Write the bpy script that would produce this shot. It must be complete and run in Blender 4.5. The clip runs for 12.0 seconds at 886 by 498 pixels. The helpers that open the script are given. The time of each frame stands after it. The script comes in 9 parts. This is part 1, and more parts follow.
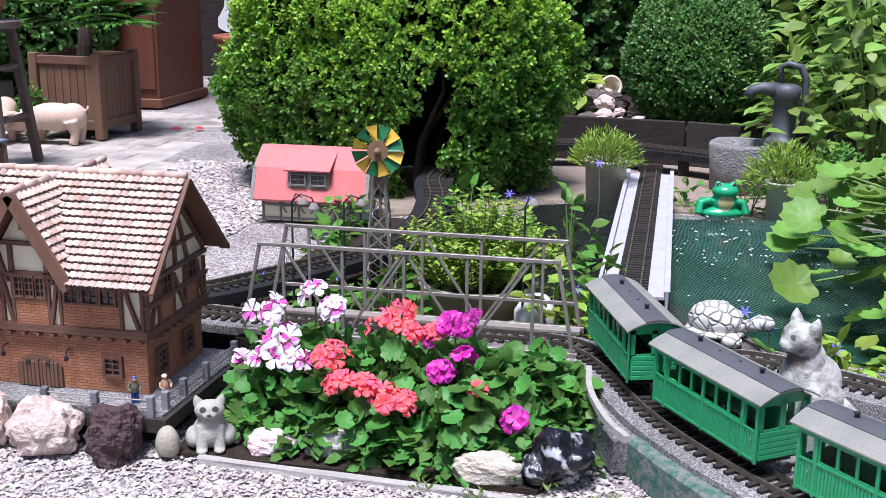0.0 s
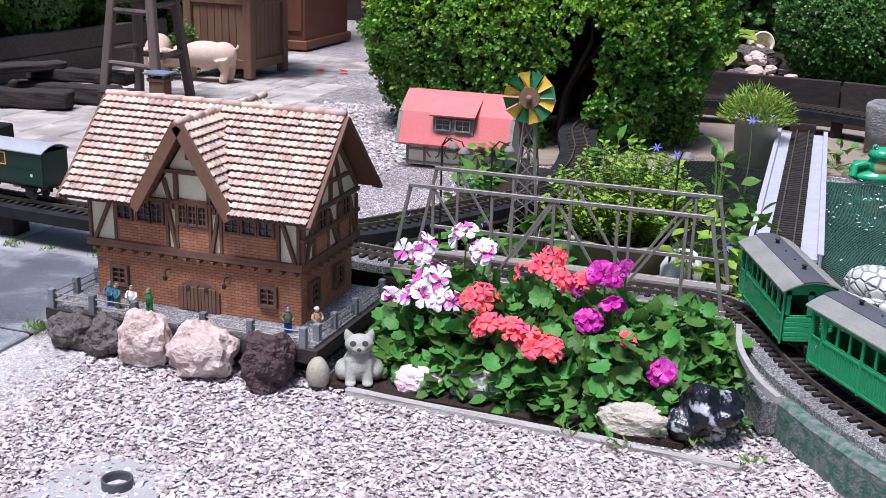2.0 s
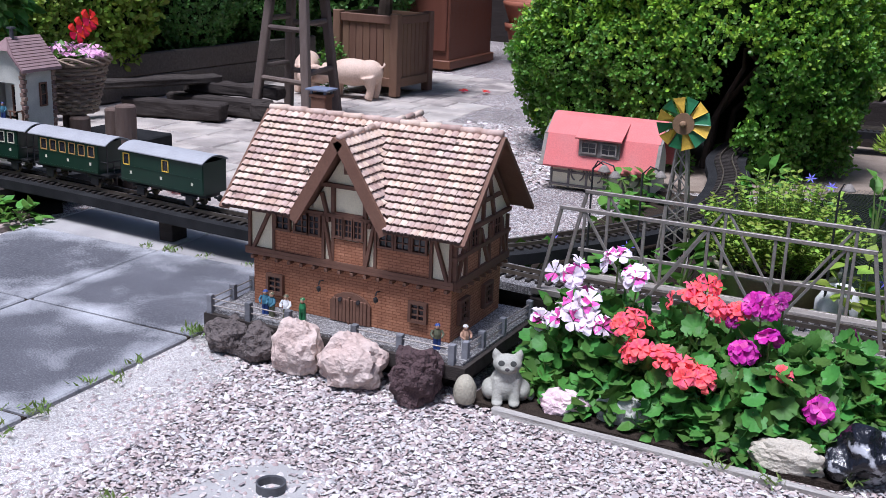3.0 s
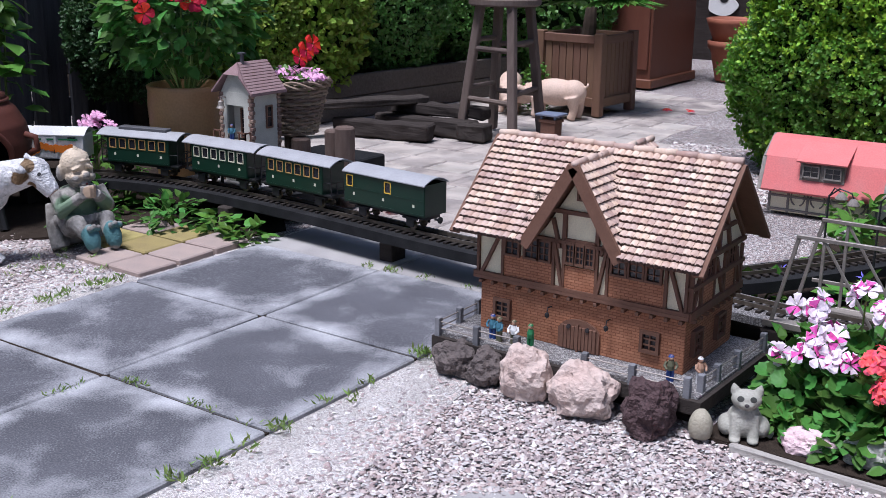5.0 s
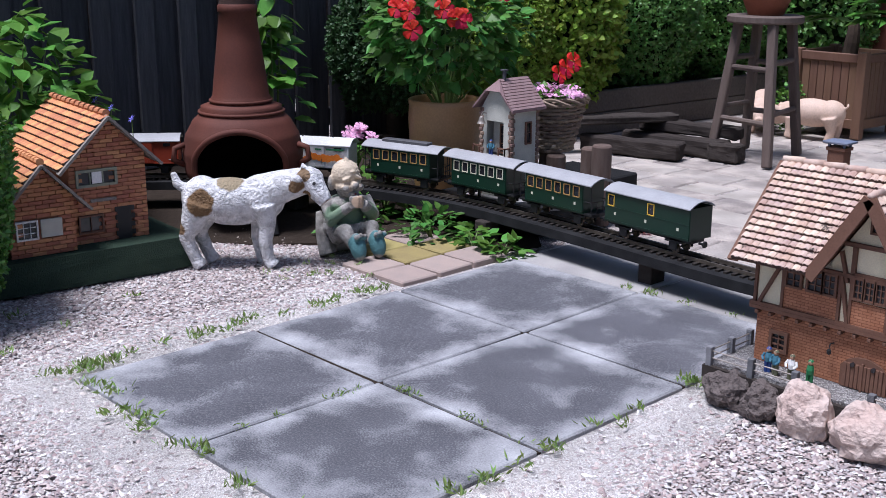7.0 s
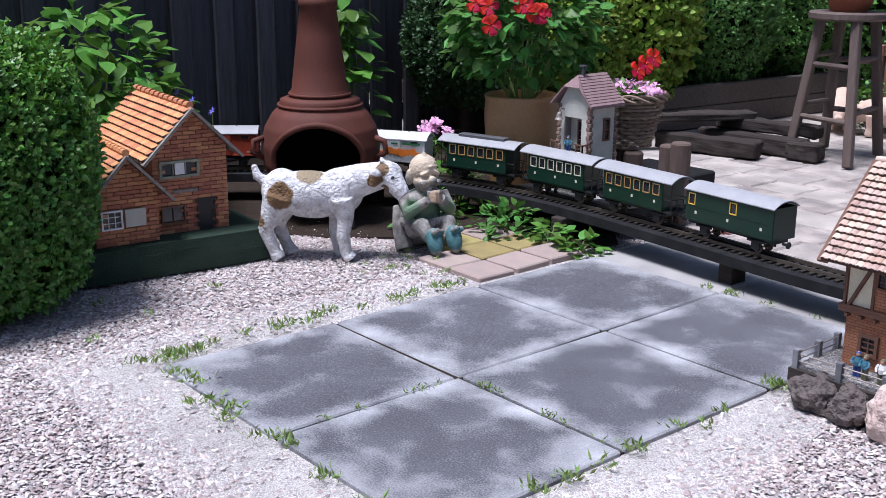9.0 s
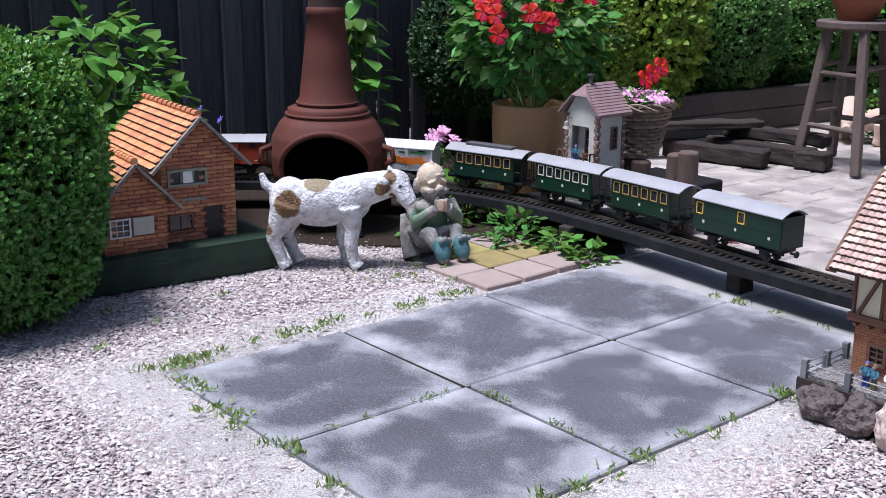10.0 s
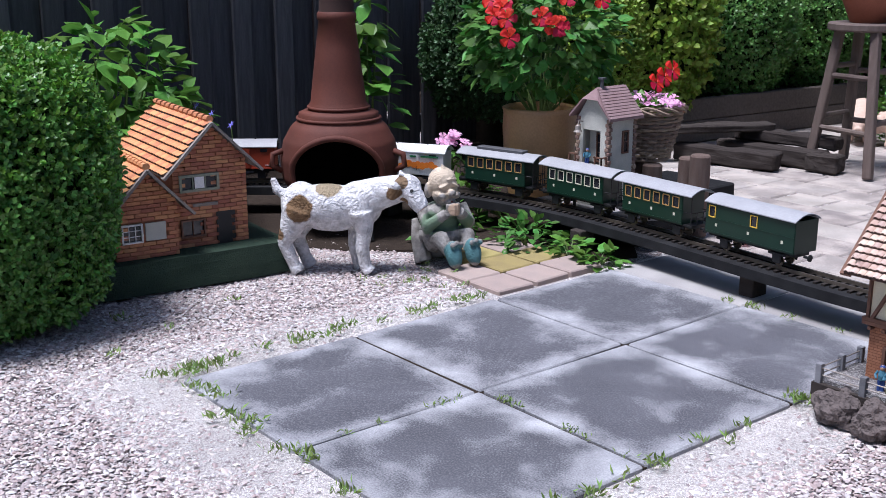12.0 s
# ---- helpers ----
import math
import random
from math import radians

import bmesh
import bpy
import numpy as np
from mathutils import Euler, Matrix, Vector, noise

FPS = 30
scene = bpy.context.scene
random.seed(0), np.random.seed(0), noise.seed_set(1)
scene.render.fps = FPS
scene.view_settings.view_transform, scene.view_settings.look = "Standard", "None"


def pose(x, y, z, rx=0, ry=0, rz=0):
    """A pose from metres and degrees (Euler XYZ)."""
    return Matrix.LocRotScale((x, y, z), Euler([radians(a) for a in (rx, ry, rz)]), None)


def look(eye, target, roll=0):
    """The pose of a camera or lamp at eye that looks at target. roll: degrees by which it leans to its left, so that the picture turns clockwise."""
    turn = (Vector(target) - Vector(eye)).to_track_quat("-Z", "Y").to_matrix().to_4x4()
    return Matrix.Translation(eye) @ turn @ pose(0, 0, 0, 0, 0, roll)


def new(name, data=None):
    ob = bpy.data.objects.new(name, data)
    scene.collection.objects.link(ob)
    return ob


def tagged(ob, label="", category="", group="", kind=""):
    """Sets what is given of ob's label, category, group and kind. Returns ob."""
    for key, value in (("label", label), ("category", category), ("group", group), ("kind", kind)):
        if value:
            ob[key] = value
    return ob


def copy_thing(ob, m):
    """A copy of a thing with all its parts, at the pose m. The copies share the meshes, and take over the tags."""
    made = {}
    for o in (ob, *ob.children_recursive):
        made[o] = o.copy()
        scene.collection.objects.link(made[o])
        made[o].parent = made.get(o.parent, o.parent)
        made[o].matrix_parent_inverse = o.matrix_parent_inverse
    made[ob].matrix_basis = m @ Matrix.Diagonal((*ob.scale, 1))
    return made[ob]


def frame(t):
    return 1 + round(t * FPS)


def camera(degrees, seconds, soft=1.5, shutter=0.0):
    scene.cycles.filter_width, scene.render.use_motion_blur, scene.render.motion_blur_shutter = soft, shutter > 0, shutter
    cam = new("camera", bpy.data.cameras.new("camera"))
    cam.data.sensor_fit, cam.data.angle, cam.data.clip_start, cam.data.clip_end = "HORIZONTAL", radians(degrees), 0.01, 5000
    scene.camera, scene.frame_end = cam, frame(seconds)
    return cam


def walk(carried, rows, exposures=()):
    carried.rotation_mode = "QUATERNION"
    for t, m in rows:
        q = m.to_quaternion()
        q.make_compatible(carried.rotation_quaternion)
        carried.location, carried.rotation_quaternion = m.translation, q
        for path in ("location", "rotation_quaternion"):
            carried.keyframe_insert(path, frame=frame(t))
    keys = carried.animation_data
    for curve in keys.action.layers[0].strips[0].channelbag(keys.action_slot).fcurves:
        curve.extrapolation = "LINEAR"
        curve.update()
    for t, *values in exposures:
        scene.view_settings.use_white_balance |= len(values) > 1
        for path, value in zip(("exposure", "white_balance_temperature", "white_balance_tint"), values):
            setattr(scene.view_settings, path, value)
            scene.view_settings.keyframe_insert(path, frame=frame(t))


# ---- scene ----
cam = camera(43.6, 12.0, soft=0.7)
PATH = [
    (0, (2.131, -1.374, 0.951), (1.742, 0.521, 0.445), 0.6),
    (0.5, (2.128, -1.378, 0.949), (1.734, 0.512, 0.425), 0.8),
    (1, (2.123, -1.383, 0.947), (1.695, 0.496, 0.411), 0.6),
    (1.5, (2.102, -1.386, 0.942), (1.593, 0.464, 0.38), 1.4),
    (2, (2.078, -1.396, 0.937), (1.481, 0.418, 0.344), 1.7),
    (2.5, (2.059, -1.41, 0.936), (1.36, 0.369, 0.348), 2.4),
    (3, (2.03, -1.422, 0.937), (1.218, 0.316, 0.372), 2.2),
    (5, (1.922, -1.461, 0.952), (0.828, 0.121, 0.407), 0.7),
    (5.5, (1.89, -1.492, 0.96), (0.708, 0.028, 0.419), 0.2),
    (6, (1.862, -1.513, 0.968), (0.583, -0.07, 0.435), -0.3),
    (6.5, (1.837, -1.533, 0.972), (0.486, -0.158, 0.439), -0.1),
    (7, (1.82, -1.542, 0.974), (0.428, -0.207, 0.444), 0.3),
    (9, (1.783, -1.574, 0.975), (0.319, -0.323, 0.435), 0.4),
    (9.5, (1.779, -1.579, 0.978), (0.308, -0.336, 0.44), 0.3),
    (10, (1.781, -1.576, 0.977), (0.307, -0.332, 0.451), 0.4),
    (10.5, (1.776, -1.578, 0.976), (0.299, -0.335, 0.453), 0.7),
    (11, (1.774, -1.582, 0.979), (0.288, -0.349, 0.457), 0.3),
    (11.5, (1.772, -1.579, 0.977), (0.286, -0.35, 0.447), -0.0),
    (12, (1.773, -1.579, 0.98), (0.286, -0.346, 0.459), 0.1),
]
walk(cam, [(t, look(eye, target, roll)) for t, eye, target, roll in PATH], [(0, 0.84, 5600, 17), (1.5, 0.7, 5600, 17), (3, 0.48, 5500, 17), (5, 0.36, 5600, 17), (6, 0.32, 5600, 17), (7, 0.4, 5600, 17), (9, 0.55, 5600, 17), (12, 0.57, 5600, 17)])

# ---- world and light ----
world = bpy.data.worlds.new("garden_sky")
scene.world = world
world.use_nodes = True
wn = world.node_tree.nodes
sky = wn.new("ShaderNodeTexSky")
sky.sky_type, sky.sun_disc = "NISHITA", False
sky.sun_elevation, sky.sun_rotation = radians(72), radians(190)
sky.dust_density, sky.air_density = 2.5, 1.0
wn["Background"].inputs[1].default_value = 0.07
world.node_tree.links.new(sky.outputs[0], wn["Background"].inputs[0])
sun = new("sun", bpy.data.lights.new("sun", "SUN"))
sun.data.energy, sun.data.angle, sun.data.color = 3.9, radians(20), (1.0, 0.96, 0.91)
sun.matrix_world = look((-0.3, -1.1, 5.0), (0, 0.5, 0))


# ---- materials ----
def mat(name, col, col2=None, world_space=False, rough=0.7, metal=0.0, scale=30.0, bump=0.3, fine=200.0, per="", spread=0.25, cut=0.5, soft=0.35, coat=0.0, translucent=0.0, stretch=(1, 1, 1), spec=0.4, depth=0.004):
    """A surface of two colours in blotches, with fine grain, relief, and a tint that differs from piece to piece."""
    m = bpy.data.materials.new(name)
    m.use_nodes = True
    n, l = m.node_tree.nodes, m.node_tree.links
    p = n["Principled BSDF"]
    col2 = col2 or tuple(c * 0.7 for c in col)
    co = n.new("ShaderNodeTexCoord")
    mp = n.new("ShaderNodeMapping")
    mp.inputs["Scale"].default_value = stretch
    l.new(n.new("ShaderNodeNewGeometry").outputs["Position"] if world_space else co.outputs["Object"], mp.inputs[0])
    big, small = n.new("ShaderNodeTexNoise"), n.new("ShaderNodeTexNoise")
    for t, s, d in ((big, scale, 6), (small, fine, 3)):
        t.inputs["Scale"].default_value, t.inputs["Detail"].default_value = s, d
        l.new(mp.outputs[0], t.inputs["Vector"])
    ramp = n.new("ShaderNodeMapRange")
    ramp.inputs[1].default_value, ramp.inputs[2].default_value = cut - soft, cut + soft
    l.new(big.outputs[0], ramp.inputs[0])
    mix = n.new("ShaderNodeMix")
    mix.data_type = "RGBA"
    mix.inputs[6].default_value, mix.inputs[7].default_value = (*col, 1), (*col2, 1)
    l.new(ramp.outputs[0], mix.inputs[0])
    hsv = n.new("ShaderNodeHueSaturation")
    l.new(mix.outputs[2], hsv.inputs["Color"])
    grain = n.new("ShaderNodeMapRange")
    grain.inputs[3].default_value, grain.inputs[4].default_value = 0.78, 1.22
    l.new(small.outputs[0], grain.inputs[0])
    value = grain.outputs[0]
    if per:
        if per == "object":
            src = n.new("ShaderNodeObjectInfo").outputs["Random"]
        else:
            src = n.new("ShaderNodeNewGeometry").outputs["Random Per Island"]
        tint = n.new("ShaderNodeMapRange")
        tint.inputs[3].default_value, tint.inputs[4].default_value = 1 - spread, 1 + spread
        l.new(src, tint.inputs[0])
        both = n.new("ShaderNodeMath")
        both.operation = "MULTIPLY"
        l.new(grain.outputs[0], both.inputs[0]), l.new(tint.outputs[0], both.inputs[1])
        value = both.outputs[0]
        hue = n.new("ShaderNodeMapRange")
        hue.inputs[3].default_value, hue.inputs[4].default_value = 0.5 - spread * 0.06, 0.5 + spread * 0.06
        l.new(src, hue.inputs[0]), l.new(hue.outputs[0], hsv.inputs["Hue"])
    l.new(value, hsv.inputs["Value"])
    l.new(hsv.outputs[0], p.inputs["Base Color"])
    rr = n.new("ShaderNodeMapRange")
    rr.inputs[3].default_value, rr.inputs[4].default_value = max(rough - 0.12, 0.03), min(rough + 0.12, 1)
    l.new(big.outputs[0], rr.inputs[0]), l.new(rr.outputs[0], p.inputs["Roughness"])
    p.inputs["Metallic"].default_value, p.inputs["Coat Weight"].default_value = metal, coat
    p.inputs["Specular IOR Level"].default_value = spec
    if bump:
        b = n.new("ShaderNodeBump")
        b.inputs["Strength"].default_value, b.inputs["Distance"].default_value = bump, depth
        add = n.new("ShaderNodeMath")
        l.new(big.outputs[0], add.inputs[0]), l.new(small.outputs[0], add.inputs[1])
        l.new(add.outputs[0], b.inputs["Height"]), l.new(b.outputs[0], p.inputs["Normal"])
    if translucent:
        tr = n.new("ShaderNodeBsdfTranslucent")
        l.new(hsv.outputs[0], tr.inputs[0])
        ms = n.new("ShaderNodeMixShader")
        ms.inputs[0].default_value = translucent
        l.new(p.outputs[0], ms.inputs[1]), l.new(tr.outputs[0], ms.inputs[2])
        l.new(ms.outputs[0], n["Material Output"].inputs[0])
    return m


def patched(m, spots):
    """Paints round patches (centre, radius, colour) of a statue's own colouring over its surface colour."""
    n, l = m.node_tree.nodes, m.node_tree.links
    p = n["Principled BSDF"]
    src = p.inputs["Base Color"].links[0].from_socket
    co = n.new("ShaderNodeTexCoord")
    wob = n.new("ShaderNodeTexNoise")
    wob.inputs["Scale"].default_value = 40
    l.new(co.outputs["Object"], wob.inputs["Vector"])
    for c, r, col in spots:
        d = n.new("ShaderNodeVectorMath")
        d.operation = "DISTANCE"
        d.inputs[1].default_value = c
        l.new(co.outputs["Object"], d.inputs[0])
        w = n.new("ShaderNodeMath")
        w.operation = "MULTIPLY_ADD"
        w.inputs[1].default_value = r * 0.5
        l.new(wob.outputs[0], w.inputs[0]), l.new(d.outputs["Value"], w.inputs[2])
        f = n.new("ShaderNodeMapRange")
        f.inputs[1].default_value, f.inputs[2].default_value = r * 1.15, r * 1.3
        f.inputs[3].default_value, f.inputs[4].default_value = 1, 0
        l.new(w.outputs[0], f.inputs[0])
        mx = n.new("ShaderNodeMix")
        mx.data_type = "RGBA"
        mx.inputs[7].default_value = (*col, 1)
        l.new(f.outputs[0], mx.inputs[0]), l.new(src, mx.inputs[6])
        src = mx.outputs[2]
    l.new(src, p.inputs["Base Color"])
    return m


def cells(name, cols, scale, rough=0.85, bump=1.0, depth=0.006, gap=(0.12, 0.1, 0.09), jitter=1.0):
    """Loose chips of several colours, each a cell of its own with a dark gap."""
    m = bpy.data.materials.new(name)
    m.use_nodes = True
    n, l = m.node_tree.nodes, m.node_tree.links
    p = n["Principled BSDF"]
    co = n.new("ShaderNodeTexCoord")
    v, e = n.new("ShaderNodeTexVoronoi"), n.new("ShaderNodeTexVoronoi")
    e.feature = "DISTANCE_TO_EDGE"
    for t in (v, e):
        t.inputs["Scale"].default_value, t.inputs["Randomness"].default_value = scale, jitter
        l.new(co.outputs["Object"], t.inputs["Vector"])
    sep = n.new("ShaderNodeSeparateColor")
    l.new(v.outputs["Color"], sep.inputs[0])
    ramp = n.new("ShaderNodeValToRGB")
    ramp.color_ramp.interpolation = "CONSTANT"
    for i, c in enumerate(cols):
        el = ramp.color_ramp.elements[i] if i < 2 else ramp.color_ramp.elements.new(i / len(cols))
        el.position, el.color = i / len(cols), (*c, 1)
    l.new(sep.outputs[0], ramp.inputs[0])
    ns = n.new("ShaderNodeTexNoise")
    ns.inputs["Scale"].default_value, ns.inputs["Detail"].default_value = 2.2, 5
    l.new(co.outputs["Object"], ns.inputs["Vector"])
    hsv = n.new("ShaderNodeHueSaturation")
    mr = n.new("ShaderNodeMapRange")
    mr.inputs[1].default_value, mr.inputs[2].default_value = 0.3, 0.7
    mr.inputs[3].default_value, mr.inputs[4].default_value = 0.75, 1.2
    l.new(ns.outputs[0], mr.inputs[0]), l.new(mr.outputs[0], hsv.inputs["Value"]), l.new(ramp.outputs[0], hsv.inputs["Color"])
    edge = n.new("ShaderNodeMapRange")
    edge.inputs[1].default_value, edge.inputs[2].default_value = 0.0, 0.12
    l.new(e.outputs["Distance"], edge.inputs[0])
    mx = n.new("ShaderNodeMix")
    mx.data_type = "RGBA"
    mx.inputs[6].default_value = (*gap, 1)
    l.new(edge.outputs[0], mx.inputs[0]), l.new(hsv.outputs[0], mx.inputs[7]), l.new(mx.outputs[2], p.inputs["Base Color"])
    p.inputs["Roughness"].default_value, p.inputs["Specular IOR Level"].default_value = rough, 0.3
    b = n.new("ShaderNodeBump")
    b.inputs["Strength"].default_value, b.inputs["Distance"].default_value = bump, depth
    l.new(edge.outputs[0], b.inputs["Height"]), l.new(b.outputs[0], p.inputs["Normal"])
    return m


def coursed(name, a, b, mortar, w, h):
    """Tiny brick courses, too small to build singly, with recessed mortar."""
    m = mat(name, a, b, scale=40, fine=240, bump=0.4, depth=0.001)
    n, l = m.node_tree.nodes, m.node_tree.links
    p = n["Principled BSDF"]
    src = p.inputs["Base Color"].links[0].from_socket
    co = n.new("ShaderNodeTexCoord")
    sp, cb, ad = n.new("ShaderNodeSeparateXYZ"), n.new("ShaderNodeCombineXYZ"), n.new("ShaderNodeMath")
    l.new(co.outputs["Object"], sp.inputs[0]), l.new(sp.outputs[0], ad.inputs[0]), l.new(sp.outputs[1], ad.inputs[1])
    l.new(ad.outputs[0], cb.inputs[0]), l.new(sp.outputs[2], cb.inputs[1])
    br = n.new("ShaderNodeTexBrick")
    br.inputs["Scale"].default_value, br.inputs["Mortar Size"].default_value = 1.0, 0.0007
    br.inputs["Brick Width"].default_value, br.inputs["Row Height"].default_value = w, h
    br.inputs["Color1"].default_value, br.inputs["Color2"].default_value, br.inputs["Mortar"].default_value = (1, 1, 1, 1), (0.78, 0.74, 0.72, 1), (*mortar, 1)
    l.new(cb.outputs[0], br.inputs["Vector"])
    mx = n.new("ShaderNodeMix")
    mx.data_type, mx.blend_type = "RGBA", "MULTIPLY"
    mx.inputs[0].default_value = 1.0
    l.new(src, mx.inputs[6]), l.new(br.outputs["Color"], mx.inputs[7]), l.new(mx.outputs[2], p.inputs["Base Color"])
    bu = n.new("ShaderNodeBump")
    bu.invert = True
    bu.inputs["Strength"].default_value, bu.inputs["Distance"].default_value = 0.8, 0.001
    l.new(br.outputs["Fac"], bu.inputs["Height"]), l.new(p.inputs["Normal"].links[0].from_socket, bu.inputs["Normal"]), l.new(bu.outputs[0], p.inputs["Normal"])
    return m


GRAVEL_COLS = [(0.53, 0.485, 0.47), (0.34, 0.285, 0.28), (0.51, 0.42, 0.395), (0.68, 0.65, 0.63), (0.41, 0.32, 0.3), (0.57, 0.5, 0.46), (0.25, 0.225, 0.23), (0.6, 0.55, 0.52)]
M_GRAVEL = cells("gravel_bed", GRAVEL_COLS, 125)
M_GRAVEL_FINE = cells("fine_gravel", [(0.3, 0.29, 0.29), (0.42, 0.4, 0.39), (0.2, 0.19, 0.19), (0.5, 0.48, 0.46)], 260, depth=0.002)
M_CHIP = [mat("stone_chip", c, tuple(x * 0.8 for x in c), rough=0.85, scale=60, bump=0.2, per="island", spread=0.24) for c in GRAVEL_COLS[:6]]
M_SLAB = mat("dark_concrete_slab", (0.044, 0.044, 0.052), (0.105, 0.105, 0.118), world_space=True, rough=0.95, scale=7, fine=420, bump=0.6, per="object", spread=0.1, depth=0.002)


def dusted(m, col, size, low, high, edge=0.0, half=0.2445):
    """Pale sandy dust lying in cloudy, streaky patches with grainy edges."""
    n, l = m.node_tree.nodes, m.node_tree.links
    p = n["Principled BSDF"]
    src = p.inputs["Base Color"].links[0].from_socket
    pos = n.new("ShaderNodeNewGeometry").outputs["Position"]
    a, b = n.new("ShaderNodeTexNoise"), n.new("ShaderNodeTexNoise")
    a.inputs["Scale"].default_value, a.inputs["Detail"].default_value, a.inputs["Distortion"].default_value = size, 9, 0.25
    b.inputs["Scale"].default_value, b.inputs["Detail"].default_value = 260, 4
    for t in (a, b):
        l.new(pos, t.inputs["Vector"])
    s = n.new("ShaderNodeMath")
    s.operation = "MULTIPLY_ADD"
    s.inputs[1].default_value = 0.42
    l.new(b.outputs[0], s.inputs[0]), l.new(a.outputs[0], s.inputs[2])
    total = s.outputs[0]
    if edge:
        # grit washed against the borders of a slab
        co = n.new("ShaderNodeTexCoord")
        ab, sp, mxm, er, ad = n.new("ShaderNodeVectorMath"), n.new("ShaderNodeSeparateXYZ"), n.new("ShaderNodeMath"), n.new("ShaderNodeMapRange"), n.new("ShaderNodeMath")
        ab.operation, mxm.operation, er.interpolation_type = "ABSOLUTE", "MAXIMUM", "SMOOTHSTEP"
        l.new(co.outputs["Object"], ab.inputs[0]), l.new(ab.outputs[0], sp.inputs[0])
        l.new(sp.outputs[0], mxm.inputs[0]), l.new(sp.outputs[1], mxm.inputs[1])
        er.inputs[1].default_value, er.inputs[2].default_value, er.inputs[4].default_value = half - 0.1, half, edge
        l.new(mxm.outputs[0], er.inputs[0]), l.new(er.outputs[0], ad.inputs[0]), l.new(total, ad.inputs[1])
        total = ad.outputs[0]
    f = n.new("ShaderNodeMapRange")
    f.inputs[1].default_value, f.inputs[2].default_value = low, high
    l.new(total, f.inputs[0])
    mx = n.new("ShaderNodeMix")
    mx.data_type = "RGBA"
    mx.inputs[7].default_value = (*col, 1)
    l.new(f.outputs[0], mx.inputs[0]), l.new(src, mx.inputs[6]), l.new(mx.outputs[2], p.inputs["Base Color"])
    return m


dusted(M_SLAB, (0.6, 0.6, 0.61), 6.5, 0.74, 1.32, 0.24)
dusted(M_SLAB, (0.22, 0.22, 0.23), 240, 0.66, 1.25)
M_SLAB_PALE = mat("pale_concrete_slab", (0.2, 0.19, 0.19), (0.42, 0.40, 0.38), rough=0.9, scale=5, fine=400, bump=0.4, per="object", depth=0.0015)
M_PAVER = mat("worn_paver", (0.2, 0.17, 0.15), (0.36, 0.325, 0.3), world_space=True, rough=0.95, scale=6, fine=260, bump=0.8, per="object", spread=0.3, depth=0.003)
dusted(M_PAVER, (0.52, 0.455, 0.4), 7.0, 0.62, 0.98)
M_YELLOW = mat("yellow_paver", (0.36, 0.3, 0.1), (0.25, 0.2, 0.09), rough=0.9, scale=14, fine=300, per="object", spread=0.15)
M_PINKPAVE = mat("pinkish_paver", (0.36, 0.27, 0.23), (0.27, 0.22, 0.2), rough=0.9, scale=14, fine=300, per="object", spread=0.15)
M_SAND = cells("pale_grit", [(0.8, 0.755, 0.71), (0.66, 0.6, 0.56), (0.82, 0.79, 0.76), (0.74, 0.68, 0.64), (0.48, 0.43, 0.41)], 300, depth=0.003, gap=(0.46, 0.42, 0.4))
M_SOIL = mat("dark_soil", (0.028, 0.02, 0.015), (0.06, 0.045, 0.034), rough=0.95, scale=40, fine=240, bump=1.0, depth=0.01, spec=0.12)
M_EARTH = mat("dry_earth", (0.2, 0.15, 0.11), (0.32, 0.26, 0.21), rough=0.95, scale=18, fine=200, bump=0.8, depth=0.006)
M_CONC = mat("grey_concrete", (0.4, 0.38, 0.36), (0.28, 0.27, 0.26), rough=0.9, scale=12, fine=350, bump=0.5, depth=0.002)
M_MOSSWALL = mat("mossy_concrete", (0.17, 0.18, 0.165), (0.045, 0.12, 0.08), rough=0.95, scale=60, fine=180, cut=0.5, soft=0.12, bump=0.8, depth=0.004)
M_GREENBLOCK = mat("dark_green_mossy_block", (0.028, 0.05, 0.036), (0.05, 0.075, 0.05), rough=0.9, scale=16, fine=240, bump=1.0, depth=0.006, spec=0.12)
M_OLDWOOD = mat("weathered_grey_wood", (0.3, 0.27, 0.24), (0.19, 0.165, 0.145), rough=0.85, scale=8, fine=120, stretch=(1, 9, 9), bump=0.6, per="object", spread=0.15)
M_DARKWOOD = mat("dark_stained_wood", (0.028, 0.022, 0.02), (0.06, 0.05, 0.045), rough=0.95, scale=9, fine=120, stretch=(1, 7, 7), bump=0.7, per="object", spread=0.2, spec=0.12)
M_FENCE = mat("grey_stained_fence_board", (0.038, 0.037, 0.041), (0.12, 0.116, 0.122), rough=0.92, scale=6, fine=90, stretch=(8, 8, 0.7), bump=0.5, per="object", spread=0.3, spec=0.12)
M_STOOL = mat("brown_grey_stool_wood", (0.09, 0.062, 0.05), (0.15, 0.115, 0.1), rough=0.75, scale=9, fine=110, stretch=(7, 7, 1), bump=0.5, per="object", spread=0.2)
M_PLANTER = mat("brown_painted_planter_wood", (0.13, 0.066, 0.04), (0.18, 0.1, 0.065), rough=0.65, scale=7, fine=110, stretch=(7, 7, 1), bump=0.4, per="object", spread=0.15)
M_CAB = mat("red_brown_cabinet_wood", (0.11, 0.038, 0.021), (0.16, 0.06, 0.035), rough=0.5, scale=5, fine=110, stretch=(6, 6, 1), bump=0.25, per="object", spread=0.1)
M_TILE = mat("clay_roof_tile", (0.4, 0.25, 0.18), (0.66, 0.53, 0.45), world_space=True, rough=0.85, scale=30, fine=260, bump=0.5, per="object", spread=0.25, depth=0.001)
